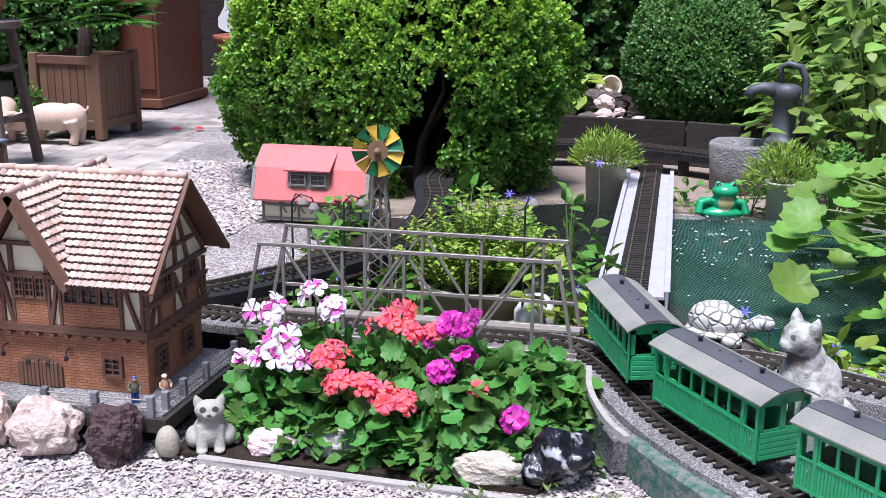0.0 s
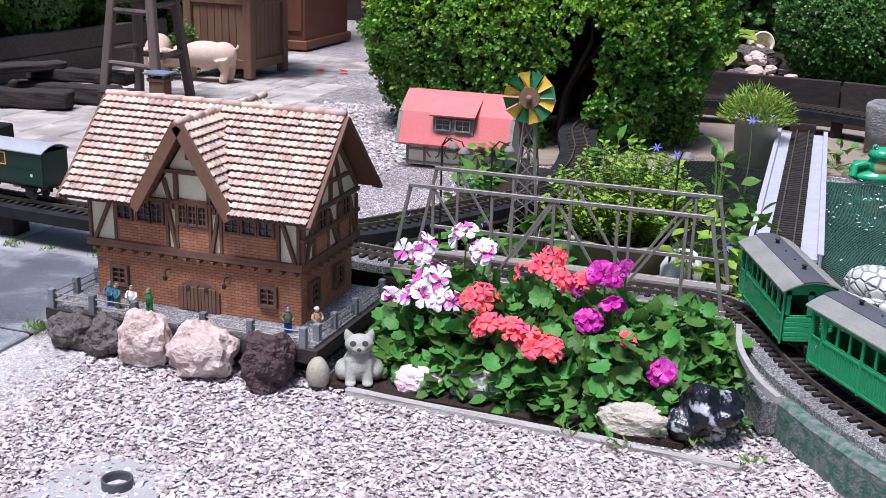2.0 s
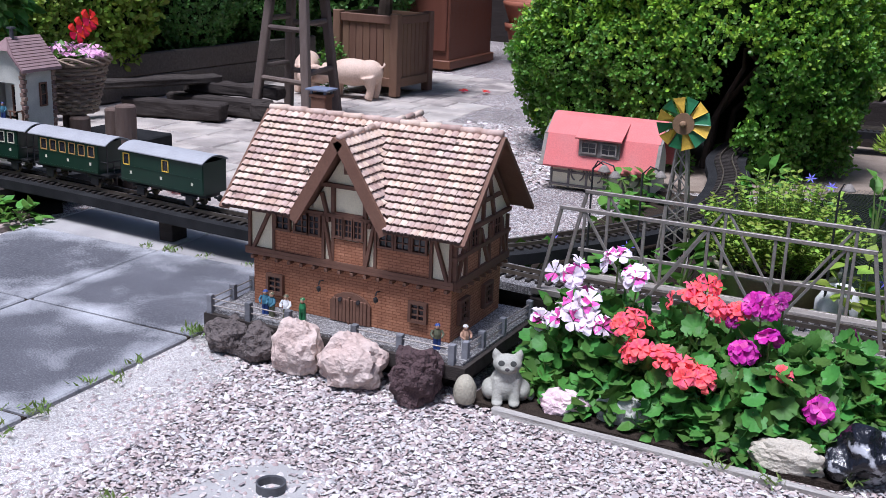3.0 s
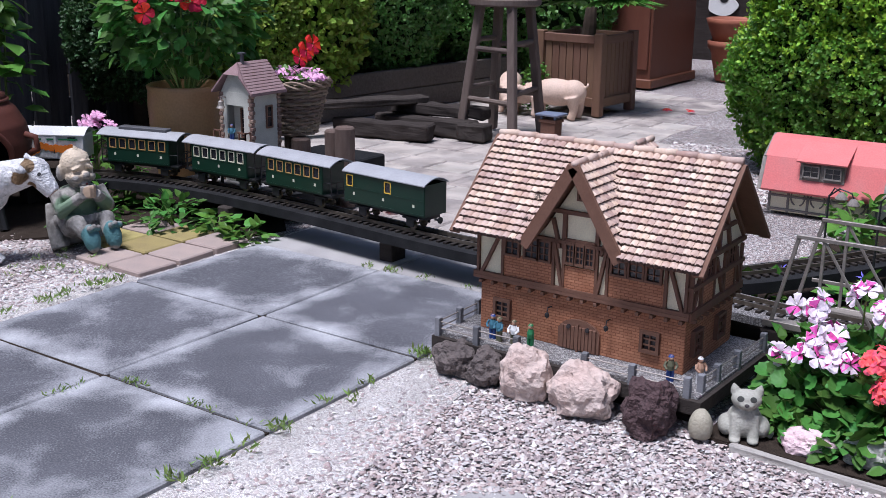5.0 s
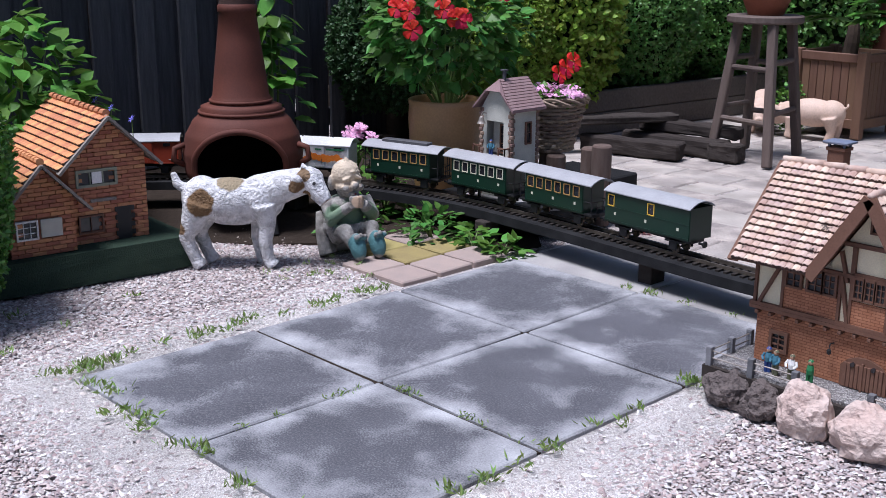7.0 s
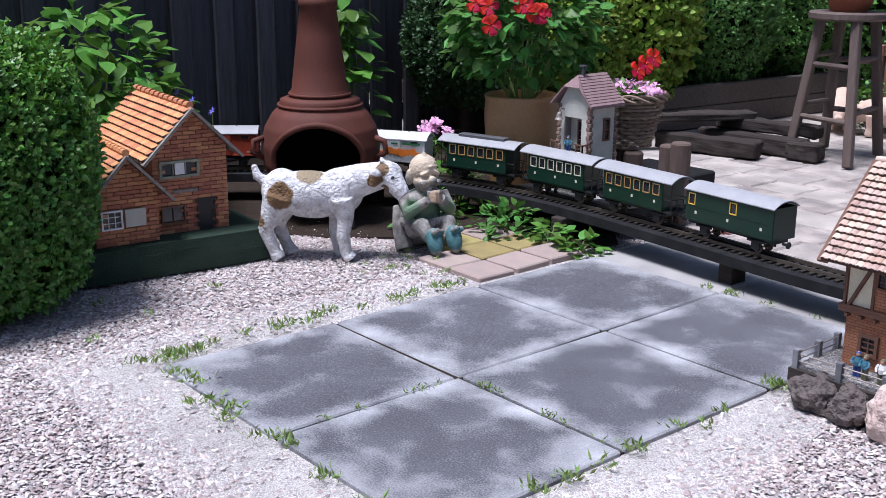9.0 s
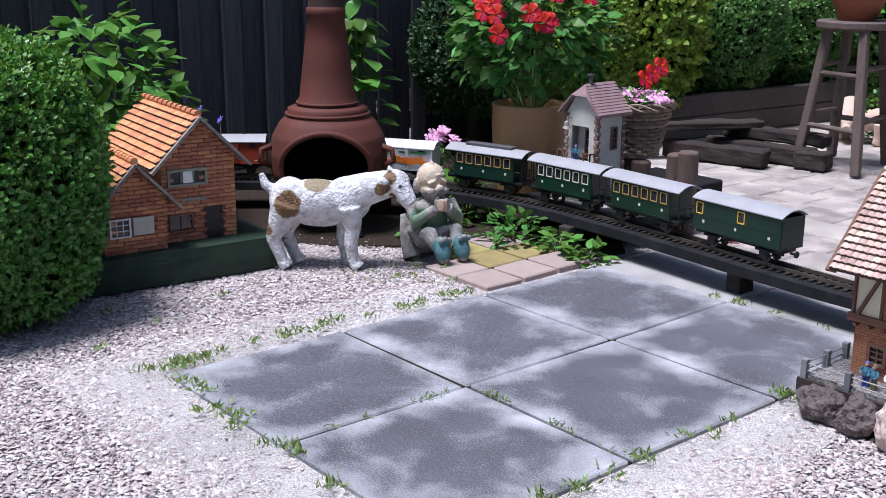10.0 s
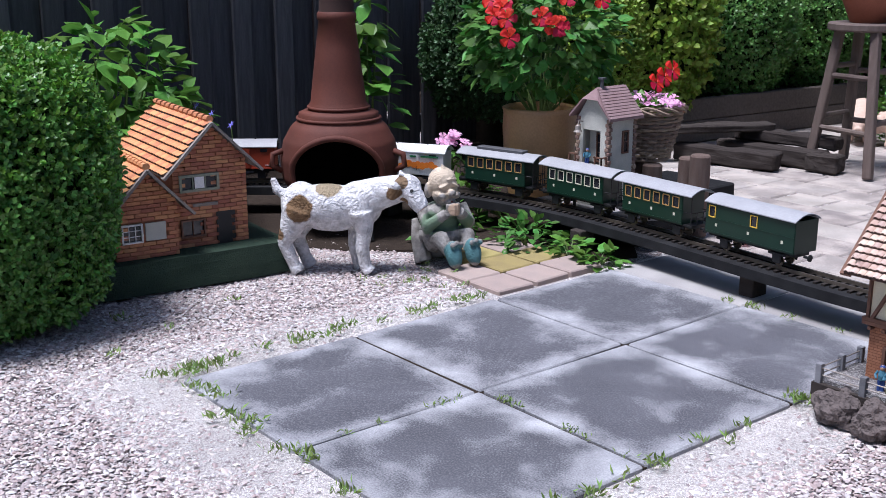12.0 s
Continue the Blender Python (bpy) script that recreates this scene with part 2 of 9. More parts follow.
M_TILE_ISLAND = mat("clay_roof_tiles", (0.4, 0.25, 0.18), (0.66, 0.53, 0.45), world_space=True, rough=0.85, scale=30, fine=260, bump=0.5, per="island", spread=0.25, depth=0.001)
dusted(M_TILE, (0.06, 0.045, 0.038), 22, 0.88, 0.94)
dusted(M_TILE_ISLAND, (0.06, 0.045, 0.038), 22, 0.88, 0.94)
M_TILE_OR = mat("orange_roof_tile", (0.5, 0.19, 0.07), (0.6, 0.29, 0.14), rough=0.8, scale=30, fine=260, bump=0.4, per="object", spread=0.18, depth=0.001)
M_TILE_BR = mat("purple_brown_roof_tile", (0.2, 0.12, 0.12), (0.28, 0.19, 0.19), rough=0.7, scale=30, fine=260, bump=0.3, per="island", spread=0.15)
M_BEAM = mat("dark_brown_timber", (0.125, 0.058, 0.036), (0.18, 0.095, 0.062), rough=0.75, scale=40, fine=200, bump=0.4, depth=0.001)
M_PLASTER = mat("cream_plaster", (0.82, 0.76, 0.55), (0.74, 0.67, 0.48), rough=0.9, scale=30, fine=300, bump=0.5, depth=0.001)
M_WHITEWALL = mat("grey_white_render", (0.56, 0.55, 0.48), (0.4, 0.4, 0.35), rough=0.9, scale=24, fine=300, bump=0.5, depth=0.001)
M_GLASS_DARK = mat("dark_window_glass", (0.012, 0.013, 0.016), (0.03, 0.03, 0.035), rough=0.12, scale=20, bump=0.0, spec=0.6)
M_RED = mat("salmon_red_roof", (0.62, 0.14, 0.13), (0.55, 0.19, 0.18), rough=0.75, scale=14, fine=200, bump=0.3, depth=0.001)
M_METAL = mat("dull_silver_metal", (0.36, 0.33, 0.3), (0.2, 0.165, 0.14), rough=0.55, metal=0.45, scale=30, fine=200, bump=0.25, depth=0.0008)
M_RAIL = mat("dark_brass_rail", (0.16, 0.13, 0.1), (0.26, 0.22, 0.18), rough=0.45, metal=0.8, scale=40, bump=0.1)
M_SLEEPER = mat("black_brown_sleeper", (0.022, 0.018, 0.016), (0.04, 0.034, 0.03), rough=0.75, scale=60, bump=0.3, per="object", spread=0.2, depth=0.001, spec=0.12)
M_DECK = mat("black_roofing_felt", (0.009, 0.009, 0.01), (0.03, 0.03, 0.031), rough=0.92, scale=18, fine=420, bump=0.6, depth=0.002, spec=0.12)
M_COACH = mat("bright_green_coach_paint", (0.035, 0.33, 0.125), (0.028, 0.27, 0.1), rough=0.42, scale=18, fine=150, bump=0.05, spec=0.5)
M_COACH_ROOF = mat("grey_weathered_coach_roof", (0.30, 0.29, 0.24), (0.14, 0.14, 0.13), rough=0.7, scale=11, fine=220, bump=0.2, depth=0.001)
M_ROOF_DARK = mat("dark_grey_roof_strip", (0.06, 0.06, 0.068), (0.09, 0.09, 0.095), rough=0.6, scale=14, fine=200, bump=0.2, depth=0.001)
M_DKGREEN = mat("dark_green_paint", (0.005, 0.024, 0.015), (0.007, 0.032, 0.018), rough=0.35, scale=20, bump=0.03, spec=0.5)
M_REDWAG = mat("red_oxide_wagon_paint", (0.37, 0.055, 0.022), (0.32, 0.05, 0.024), rough=0.45, scale=20, bump=0.05)
M_CREAM = mat("cream_wagon_paint", (0.66, 0.62, 0.47), (0.58, 0.54, 0.42), rough=0.5, scale=20, bump=0.05)
M_WHITE = mat("white_paint", (0.78, 0.77, 0.75), (0.68, 0.67, 0.65), rough=0.55, scale=20, bump=0.1, depth=0.001)
M_YEL = mat("yellow_paint", (0.75, 0.47, 0.05), (0.66, 0.42, 0.06), rough=0.5, scale=30, bump=0.1, depth=0.001)
M_GRN = mat("green_enamel", (0.03, 0.19, 0.07), (0.03, 0.15, 0.06), rough=0.45, scale=30, bump=0.1, depth=0.001)
M_ORANGE = mat("orange_print", (0.75, 0.16, 0.015), (0.8, 0.26, 0.03), rough=0.5, scale=60, bump=0.0)
M_BLACK = mat("black_plastic", (0.012, 0.012, 0.013), (0.022, 0.022, 0.023), rough=0.5, scale=40, bump=0.1, depth=0.001)
M_GREYROOF = mat("light_grey_wagon_roof", (0.36, 0.36, 0.37), (0.28, 0.28, 0.29), rough=0.55, scale=18, bump=0.1, depth=0.001)
M_BLUEROOF = mat("blue_grey_wagon_roof", (0.16, 0.18, 0.25), (0.13, 0.15, 0.2), rough=0.55, scale=18, bump=0.1, depth=0.001)
M_TERRA = mat("terracotta", (0.36, 0.12, 0.065), (0.28, 0.10, 0.06), rough=0.75, scale=8, fine=160, bump=0.3, depth=0.002)
M_CHIM = mat("red_brown_fired_clay", (0.125, 0.033, 0.018), (0.065, 0.02, 0.013), rough=0.75, scale=6, fine=160, bump=0.25, depth=0.002)
M_POTBR = mat("ochre_brown_glazed_pot", (0.55, 0.33, 0.15), (0.4, 0.22, 0.1), rough=0.4, scale=6, fine=120, bump=0.3, depth=0.003)
M_POTCR = mat("cream_beige_pot", (0.76, 0.68, 0.52), (0.66, 0.59, 0.44), rough=0.7, scale=9, fine=160, bump=0.2, depth=0.002)
M_STONE_P = mat("pinkish_white_rock", (0.46, 0.32, 0.27), (0.58, 0.5, 0.45), rough=0.85, scale=16, fine=110, bump=1.0, depth=0.006)
M_STONE_D = mat("dark_red_brown_lava", (0.055, 0.032, 0.034), (0.1, 0.06, 0.06), rough=0.95, scale=26, fine=120, bump=1.0, depth=0.012)
M_STONE_G = mat("grey_brown_lava", (0.09, 0.075, 0.07), (0.15, 0.12, 0.11), rough=0.95, scale=26, fine=120, bump=1.0, depth=0.01)
M_BLACKST = mat("glossy_black_glaze", (0.007, 0.007, 0.01), (0.4, 0.4, 0.42), rough=0.25, scale=26, fine=60, cut=0.6, soft=0.03, bump=0.8, spec=0.6, depth=0.006)
M_STATUE = mat("speckled_grey_concrete_statue", (0.5, 0.49, 0.44), (0.3, 0.3, 0.26), rough=0.9, scale=22, fine=220, bump=0.8, depth=0.002)
M_BRICKRED = mat("red_brown_model_brick", (0.46, 0.2, 0.105), (0.38, 0.16, 0.085), rough=0.85, scale=50, fine=260, bump=0.4, per="object", spread=0.25, depth=0.001)
M_BRICKORG = mat("orange_red_model_brick", (0.38, 0.16, 0.085), (0.3, 0.13, 0.075), rough=0.85, scale=50, fine=260, bump=0.4, per="island", spread=0.15, depth=0.001)
M_LEAF_BOX = mat("boxwood_leaf", (0.15, 0.31, 0.03), (0.085, 0.21, 0.022), rough=0.42, scale=5, bump=0, per="island", spread=0.3, translucent=0.28, spec=0.5)
M_LEAF_DARK = mat("dark_hedge_leaf", (0.13, 0.27, 0.05), (0.075, 0.18, 0.034), rough=0.42, scale=5, bump=0, per="island", spread=0.35, translucent=0.2, spec=0.5)
M_LEAF_YEL = mat("yellow_green_leaf", (0.32, 0.42, 0.05), (0.19, 0.31, 0.04), rough=0.5, scale=8, bump=0, per="island", spread=0.4, translucent=0.3)
M_LEAF_MID = mat("fresh_green_leaf", (0.13, 0.27, 0.04), (0.07, 0.18, 0.03), spec=0.25, rough=0.45, scale=10, fine=80, bump=0.2, per="island", spread=0.35, translucent=0.25, depth=0.002)
M_LEAF_HYD = mat("hydrangea_leaf", (0.25, 0.36, 0.06), (0.12, 0.23, 0.04), rough=0.5, scale=12, fine=80, bump=0.2, per="island", spread=0.35, translucent=0.25, depth=0.002)
M_LEAF_GER = mat("geranium_leaf", (0.11, 0.25, 0.042), (0.045, 0.14, 0.028), spec=0.25, rough=0.5, scale=12, fine=120, bump=0.3, per="island", spread=0.4, translucent=0.2, depth=0.002)
M_LEAF_BIG = mat("large_pale_round_leaf", (0.22, 0.38, 0.06), (0.12, 0.26, 0.04), rough=0.5, scale=12, fine=60, bump=0.3, per="island", spread=0.25, translucent=0.3, depth=0.004)
M_LEAF_BALL = mat("glossy_boxwood_leaf", (0.13, 0.29, 0.05), (0.075, 0.19, 0.036), rough=0.36, scale=5, bump=0, per="island", spread=0.3, translucent=0.22, spec=0.5)
# hedge leaf with overhead shade put into its colour, for one shrub
M_LEAF_SHADED = mat("shade_darkened_leaf", (0.045, 0.1, 0.028), (0.03, 0.07, 0.02), rough=0.5, scale=5, bump=0, per="island", spread=0.35, translucent=0.15)
M_LEAF_YOUNG = mat("young_boxwood_leaf", (0.36, 0.56, 0.05), (0.26, 0.45, 0.035), rough=0.42, scale=5, bump=0, per="island", spread=0.25, translucent=0.3, spec=0.4)
# near-black colour stands for the shade between the leaves of a shrub
M_CORE = mat("shade_dark_core", (0.012, 0.024, 0.008), (0.02, 0.035, 0.012), rough=0.9, scale=40, bump=1.0, depth=0.02, spec=0.12)
M_TWIG = mat("brown_twig", (0.09, 0.06, 0.04), (0.05, 0.035, 0.025), rough=0.9, scale=40, bump=0.5)
M_STALK = mat("green_stalk", (0.12, 0.22, 0.05), (0.16, 0.2, 0.06), rough=0.6, scale=40, bump=0.1)
M_PET_RED = mat("coral_red_petal", (0.93, 0.085, 0.12), (0.95, 0.17, 0.22), rough=0.6, scale=40, bump=0.1, per="island", spread=0.2, translucent=0.25)
M_PET_SCAR = mat("scarlet_petal", (0.62, 0.008, 0.018), (0.5, 0.01, 0.025), rough=0.5, scale=40, bump=0.1, per="island", spread=0.2, translucent=0.2)
M_PET_MAG = mat("magenta_petal", (0.6, 0.025, 0.38), (0.45, 0.02, 0.3), rough=0.55, scale=40, bump=0.1, per="island", spread=0.2, translucent=0.25)
M_PET_PINK = mat("pale_pink_petal", (0.87, 0.72, 0.83), (0.86, 0.8, 0.86), rough=0.6, scale=60, bump=0.1, per="island", spread=0.12, translucent=0.25)
M_PET_EYE = mat("deep_pink_petal_blotch", (0.7, 0.12, 0.42), (0.55, 0.06, 0.3), rough=0.6, scale=60, bump=0.1, per="island", spread=0.2)
M_PET_BLUE = mat("blue_petal", (0.14, 0.13, 0.62), (0.2, 0.18, 0.6), rough=0.6, scale=60, bump=0, per="island", spread=0.2)
M_FROG = mat("glossy_green_frog_glaze", (0.03, 0.36, 0.16), (0.02, 0.27, 0.11), rough=0.2, scale=14, bump=0.1, spec=0.6, depth=0.001)
M_PUMP = mat("blue_grey_cast_iron", (0.07, 0.075, 0.09), (0.11, 0.115, 0.125), rough=0.55, metal=0.3, scale=14, fine=160, bump=0.4, depth=0.002)
M_NET = mat("dark_green_net_cord", (0.045, 0.1, 0.075), (0.035, 0.08, 0.06), rough=0.7, scale=40, bump=0)
M_WICKER = mat("grey_brown_wicker", (0.2, 0.145, 0.1), (0.3, 0.23, 0.17), rough=0.8, scale=40, fine=200, bump=0.5, per="island", spread=0.3)
M_WATER = mat("dark_green_pond_water", (0.012, 0.05, 0.034), (0.01, 0.04, 0.03), rough=0.06, scale=9, fine=30, bump=0.15, spec=0.6, depth=0.004)
M_GRASS = mat("grass_blade", (0.15, 0.25, 0.05), (0.24, 0.3, 0.09), rough=0.6, scale=20, bump=0, per="island", spread=0.4, translucent=0.25)


# ---- building helpers ----
def link(name, me, parent, label=""):
    ob = new(name, me)
    if parent is not None:
        ob.parent = parent
    if label:
        ob["label"] = label
    return ob


def part(name, bm, material, parent, label="", smooth=False):
    """Links a bmesh as one mesh object under a thing or a part."""
    me = bpy.data.meshes.new(name)
    bm.normal_update()
    bm.to_mesh(me)
    bm.free()
    for m in material if isinstance(material, (list, tuple)) else [material]:
        me.materials.append(m)
    if smooth:
        me.polygons.foreach_set("use_smooth", [True] * len(me.polygons))
    return link(name, me, parent, label)


def piece(name, me, parent, m):
    ob = new(name, me)
    ob.parent = parent
    ob.matrix_local = m
    return ob


def mesh_of(bm, material, name="piece"):
    me = bpy.data.meshes.new(name)
    bm.normal_update()
    bm.to_mesh(me)
    bm.free()
    me.materials.append(material)
    return me


def thing(name, m, label, category, group="", kind=""):
    ob = new(name)
    ob.matrix_world = m if isinstance(m, Matrix) else pose(*m)
    ob.empty_display_size = 0.05
    return tagged(ob, label, category, group, kind)


def single(name, bm, material, m, label, category, group="", kind="", smooth=False):
    ob = part(name, bm, material, None, "", smooth)
    ob.matrix_world = m if isinstance(m, Matrix) else pose(*m)
    return tagged(ob, label, category, group, kind)


def box(bm, c, s, rot=None, bev=0.0, slot=0):
    m = Matrix.Translation(c) @ (rot.to_4x4() if rot is not None else Matrix()) @ Matrix.Diagonal((*s, 1))
    vs = bmesh.ops.create_cube(bm, size=1, matrix=m)["verts"]
    fs = {f for v in vs for f in v.link_faces}
    for f in fs:
        f.material_index = slot
    if bev:
        es = list({e for v in vs for e in v.link_edges})
        for f in bmesh.ops.bevel(bm, geom=es, offset=bev, segments=1, affect="EDGES")["faces"]:
            f.material_index = slot
    return vs


def rz(a):
    return Matrix.Rotation(radians(a), 3, "Z")


def beam(bm, p0, p1, w, d, up=(0, 0, 1), bev=0.0, slot=0):
    """A bar from p0 to p1, w wide across and d thick along up."""
    p0, p1 = Vector(p0), Vector(p1)
    x = (p1 - p0).normalized()
    y = Vector(up).cross(x)
    y = y.normalized() if y.length > 1e-5 else x.orthogonal().normalized()
    z = x.cross(y)
    rot = Matrix((x, y, z)).transposed()
    box(bm, (p0 + p1) / 2, ((p1 - p0).length, w, d), rot, bev, slot)


def tube(bm, pts, r, n=8, cap=True, slot=0):
    """A round bar along points; r is one radius or one for each point."""
    pts = [Vector(p) for p in pts]
    rs = r if isinstance(r, (list, tuple)) else [r] * len(pts)
    rings = []
    ref = None
    for i, p in enumerate(pts):
        d = (pts[min(i + 1, len(pts) - 1)] - pts[max(i - 1, 0)]).normalized()
        ref = d.orthogonal().normalized() if ref is None else (ref - d * ref.dot(d)).normalized()
        b = d.cross(ref)
        rings.append([bm.verts.new(p + (ref * math.cos(2 * math.pi * k / n) + b * math.sin(2 * math.pi * k / n)) * rs[i]) for k in range(n)])
    for a, b in zip(rings, rings[1:]):
        for k in range(n):
            f = bm.faces.new((a[k], a[(k + 1) % n], b[(k + 1) % n], b[k]))
            f.material_index = slot
    if cap:
        for ring in (rings[0][::-1], rings[-1]):
            bm.faces.new(ring).material_index = slot


def lathe(bm, prof, n=32, c=(0, 0, 0), slot=0, squash=(1, 1)):
    """A turned form from (radius, height) pairs round the z axis."""
    rings = [[bm.verts.new((c[0] + r * squash[0] * math.cos(2 * math.pi * k / n), c[1] + r * squash[1] * math.sin(2 * math.pi * k / n), c[2] + z)) for k in range(n)] for r, z in prof]
    for a, b in zip(rings, rings[1:]):
        for k in range(n):
            f = bm.faces.new((a[k], a[(k + 1) % n], b[(k + 1) % n], b[k]))
            f.material_index = slot
    return rings


def ball(bm, c, r, sub=2, rot=None, slot=0):
    r = (r, r, r) if isinstance(r, (int, float)) else r
    m = Matrix.Translation(c) @ (rot.to_4x4() if rot is not None else Matrix()) @ Matrix.Diagonal((*r, 1))
    vs = bmesh.ops.create_icosphere(bm, subdivisions=sub, radius=1, matrix=m)["verts"]
    for v in vs:
        for f in v.link_faces:
            f.material_index = slot
    return vs


def roughen(bm, amount, scale, seed=0.0, power=1.0):
    off = Vector((seed * 3.1, seed * 7.7, seed * 1.3))
    bm.normal_update()
    for v, n in [(v, v.normal.copy()) for v in bm.verts]:
        v.co += n * amount * (noise.noise(v.co * scale + off) + 0.5 * noise.noise(v.co * scale * 2.3 + off) + 0.25 * noise.noise(v.co * scale * 5 + off))


def prism(bm, outline, axis, a, b, slot=0):
    """A flat outline of (u, v) pairs pushed along an axis from a to b."""
    put = {"x": lambda u, v, w: (w, u, v), "y": lambda u, v, w: (u, w, v), "z": lambda u, v, w: (u, v, w)}[axis]
    r0, r1 = [[bm.verts.new(put(u, v, w)) for u, v in outline] for w in (a, b)]
    fs = [bm.faces.new(r0[::-1]), bm.faces.new(r1)]
    for k in range(len(outline)):
        j = (k + 1) % len(outline)
        fs.append(bm.faces.new((r0[k], r0[j], r1[j], r1[k])))
    for f in fs:
        f.material_index = slot
    bmesh.ops.recalc_face_normals(bm, faces=fs)


def smooth_line(pts, step=0.01):
    """A smooth line through the points, in even steps."""
    P = [np.array(p, float) for p in pts]
    P = [2 * P[0] - P[1]] + P + [2 * P[-1] - P[-2]]
    out = []
    for i in range(1, len(P) - 2):
        for u in np.linspace(0, 1, 24, endpoint=False):
            a, b, c, d = P[i - 1], P[i], P[i + 1], P[i + 2]
            out.append(0.5 * (2 * b + (c - a) * u + (2 * a - 5 * b + 4 * c - d) * u * u + (3 * b - a - 3 * c + d) * u ** 3))
    out.append(P[-2])
    out = np.array(out)
    s = np.concatenate([[0], np.cumsum(np.linalg.norm(np.diff(out, axis=0), axis=1))])
    t = np.arange(0, s[-1], step)
    return np.stack([np.interp(t, s, out[:, k]) for k in range(out.shape[1])], 1)


rng = np.random.default_rng(7)

LEAVES = {
    "oval": [(0, 0, 0), (0.32, 0.3, 0.06), (0.3, 0.65, 0.05), (0, 1, -0.08), (-0.3, 0.65, 0.05), (-0.32, 0.3, 0.06)],
    "slim": [(0, 0, 0), (0.13, 0.4, 0.03), (0, 1, -0.1), (-0.13, 0.4, 0.03)],
    "round": [(0, 0.12, 0), (0.28, -0.05, 0.07), (0.5, 0.2, 0.1), (0.52, 0.5, 0.05), (0.36, 0.82, 0.08), (0.12, 0.95, 0.02), (-0.12, 0.97, 0.06), (-0.36, 0.82, 0.03), (-0.52, 0.5, 0.1), (-0.5, 0.2, 0.05), (-0.28, -0.05, 0.07)],
    "lobed": [(0, 0.1, 0), (0.3, -0.05, 0.05), (0.42, 0.16, 0.1), (0.55, 0.3, 0.04), (0.42, 0.48, 0.1), (0.5, 0.7, 0.02), (0.25, 0.72, 0.09), (0.12, 0.98, 0.0), (-0.05, 0.8, 0.08), (-0.3, 0.92, 0.02), (-0.33, 0.66, 0.1), (-0.54, 0.55, 0.03), (-0.42, 0.35, 0.1), (-0.5, 0.12, 0.03), (-0.28, -0.03, 0.05)],
    "scallop": [(0.5 * (1 + 0.09 * math.cos(9 * a)) * math.sin(a), 0.5 - 0.5 * (1 + 0.09 * math.cos(9 * a)) * math.cos(a) + (0.16 if k in (0, 27) else 0), 0.025 * math.cos(9 * a) + 0.04) for k, a in enumerate([2 * math.pi * (j + 0.5) / 28 for j in range(28)])],
    "petal": [(0, 0, 0), (0.3, 0.45, 0.1), (0.34, 0.8, 0.02), (0, 1, -0.06), (-0.34, 0.8, 0.02), (-0.3, 0.45, 0.1)],
}


def leaf_mesh(name, P, D, N, size, shape, material):
    """One mesh of many leaves: at P, pointing along D, facing N, of the given sizes."""
    T = np.array(LEAVES[shape])
    P, D, N = np.asarray(P, float), np.asarray(D, float), np.asarray(N, float)
    D /= np.linalg.norm(D, axis=1, keepdims=True) + 1e-9
    X = np.cross(D, N)
    X /= np.linalg.norm(X, axis=1, keepdims=True) + 1e-9
    Z = np.cross(X, D)
    V = P[:, None] + size[:, None, None] * (T[None, :, 0, None] * X[:, None] + T[None, :, 1, None] * D[:, None] + T[None, :, 2, None] * Z[:, None])
    k = len(T)
    me = bpy.data.meshes.new(name)
    if k > 8:
        # broad leaves: a hollowed middle, so that each leaf curves and catches the light unevenly
        mid = P[:, None] + size[:, None, None] * (0.42 * D[:, None] - 0.06 * Z[:, None])
        ring = 0.55 * V + 0.45 * mid - size[:, None, None] * 0.035 * Z[:, None]
        V = np.concatenate([V, ring, mid], 1)
        faces, w = [], 2 * k + 1
        for i in range(len(P)):
            for j in range(k):
                a, b = i * w + j, i * w + (j + 1) % k
                faces += [(a, b, b + k, a + k), (a + k, b + k, i * w + 2 * k)]
        me.from_pydata(V.reshape(-1, 3).tolist(), [], faces)
    else:
        me.from_pydata(V.reshape(-1, 3).tolist(), [], [tuple(range(i * k, i * k + k)) for i in range(len(P))])
    if k > 8:
        me.polygons.foreach_set("use_smooth", [True] * len(me.polygons))
    me.materials.append(material)
    return me


def bush_points(n, centre, radii, lumps=0.12, seed=1, flat=0.0, skin=0.12):
    """Points and outward directions on an uneven, lumpy form."""
    r = np.random.default_rng(seed)
    d = r.normal(size=(n, 3))
    d /= np.linalg.norm(d, axis=1, keepdims=True)
    d[:, 2] = np.where(d[:, 2] < flat, -d[:, 2] * r.random(n), d[:, 2]) if flat else d[:, 2]
    out = np.empty_like(d)
    for i, v in enumerate(d):
        q = Vector(v)
        k = 1 + lumps * noise.noise(q * 2.3 + Vector((seed, 0, 0))) + lumps * 0.6 * noise.noise(q * 6 + Vector((0, seed, 0))) + lumps * 0.45 * noise.noise(q * 15 + Vector((seed, seed, 0)))
        out[i] = v * k
    out *= (1 - skin * r.random(n) ** 2)[:, None]
    return out * np.array(radii) + np.array(centre), d, r


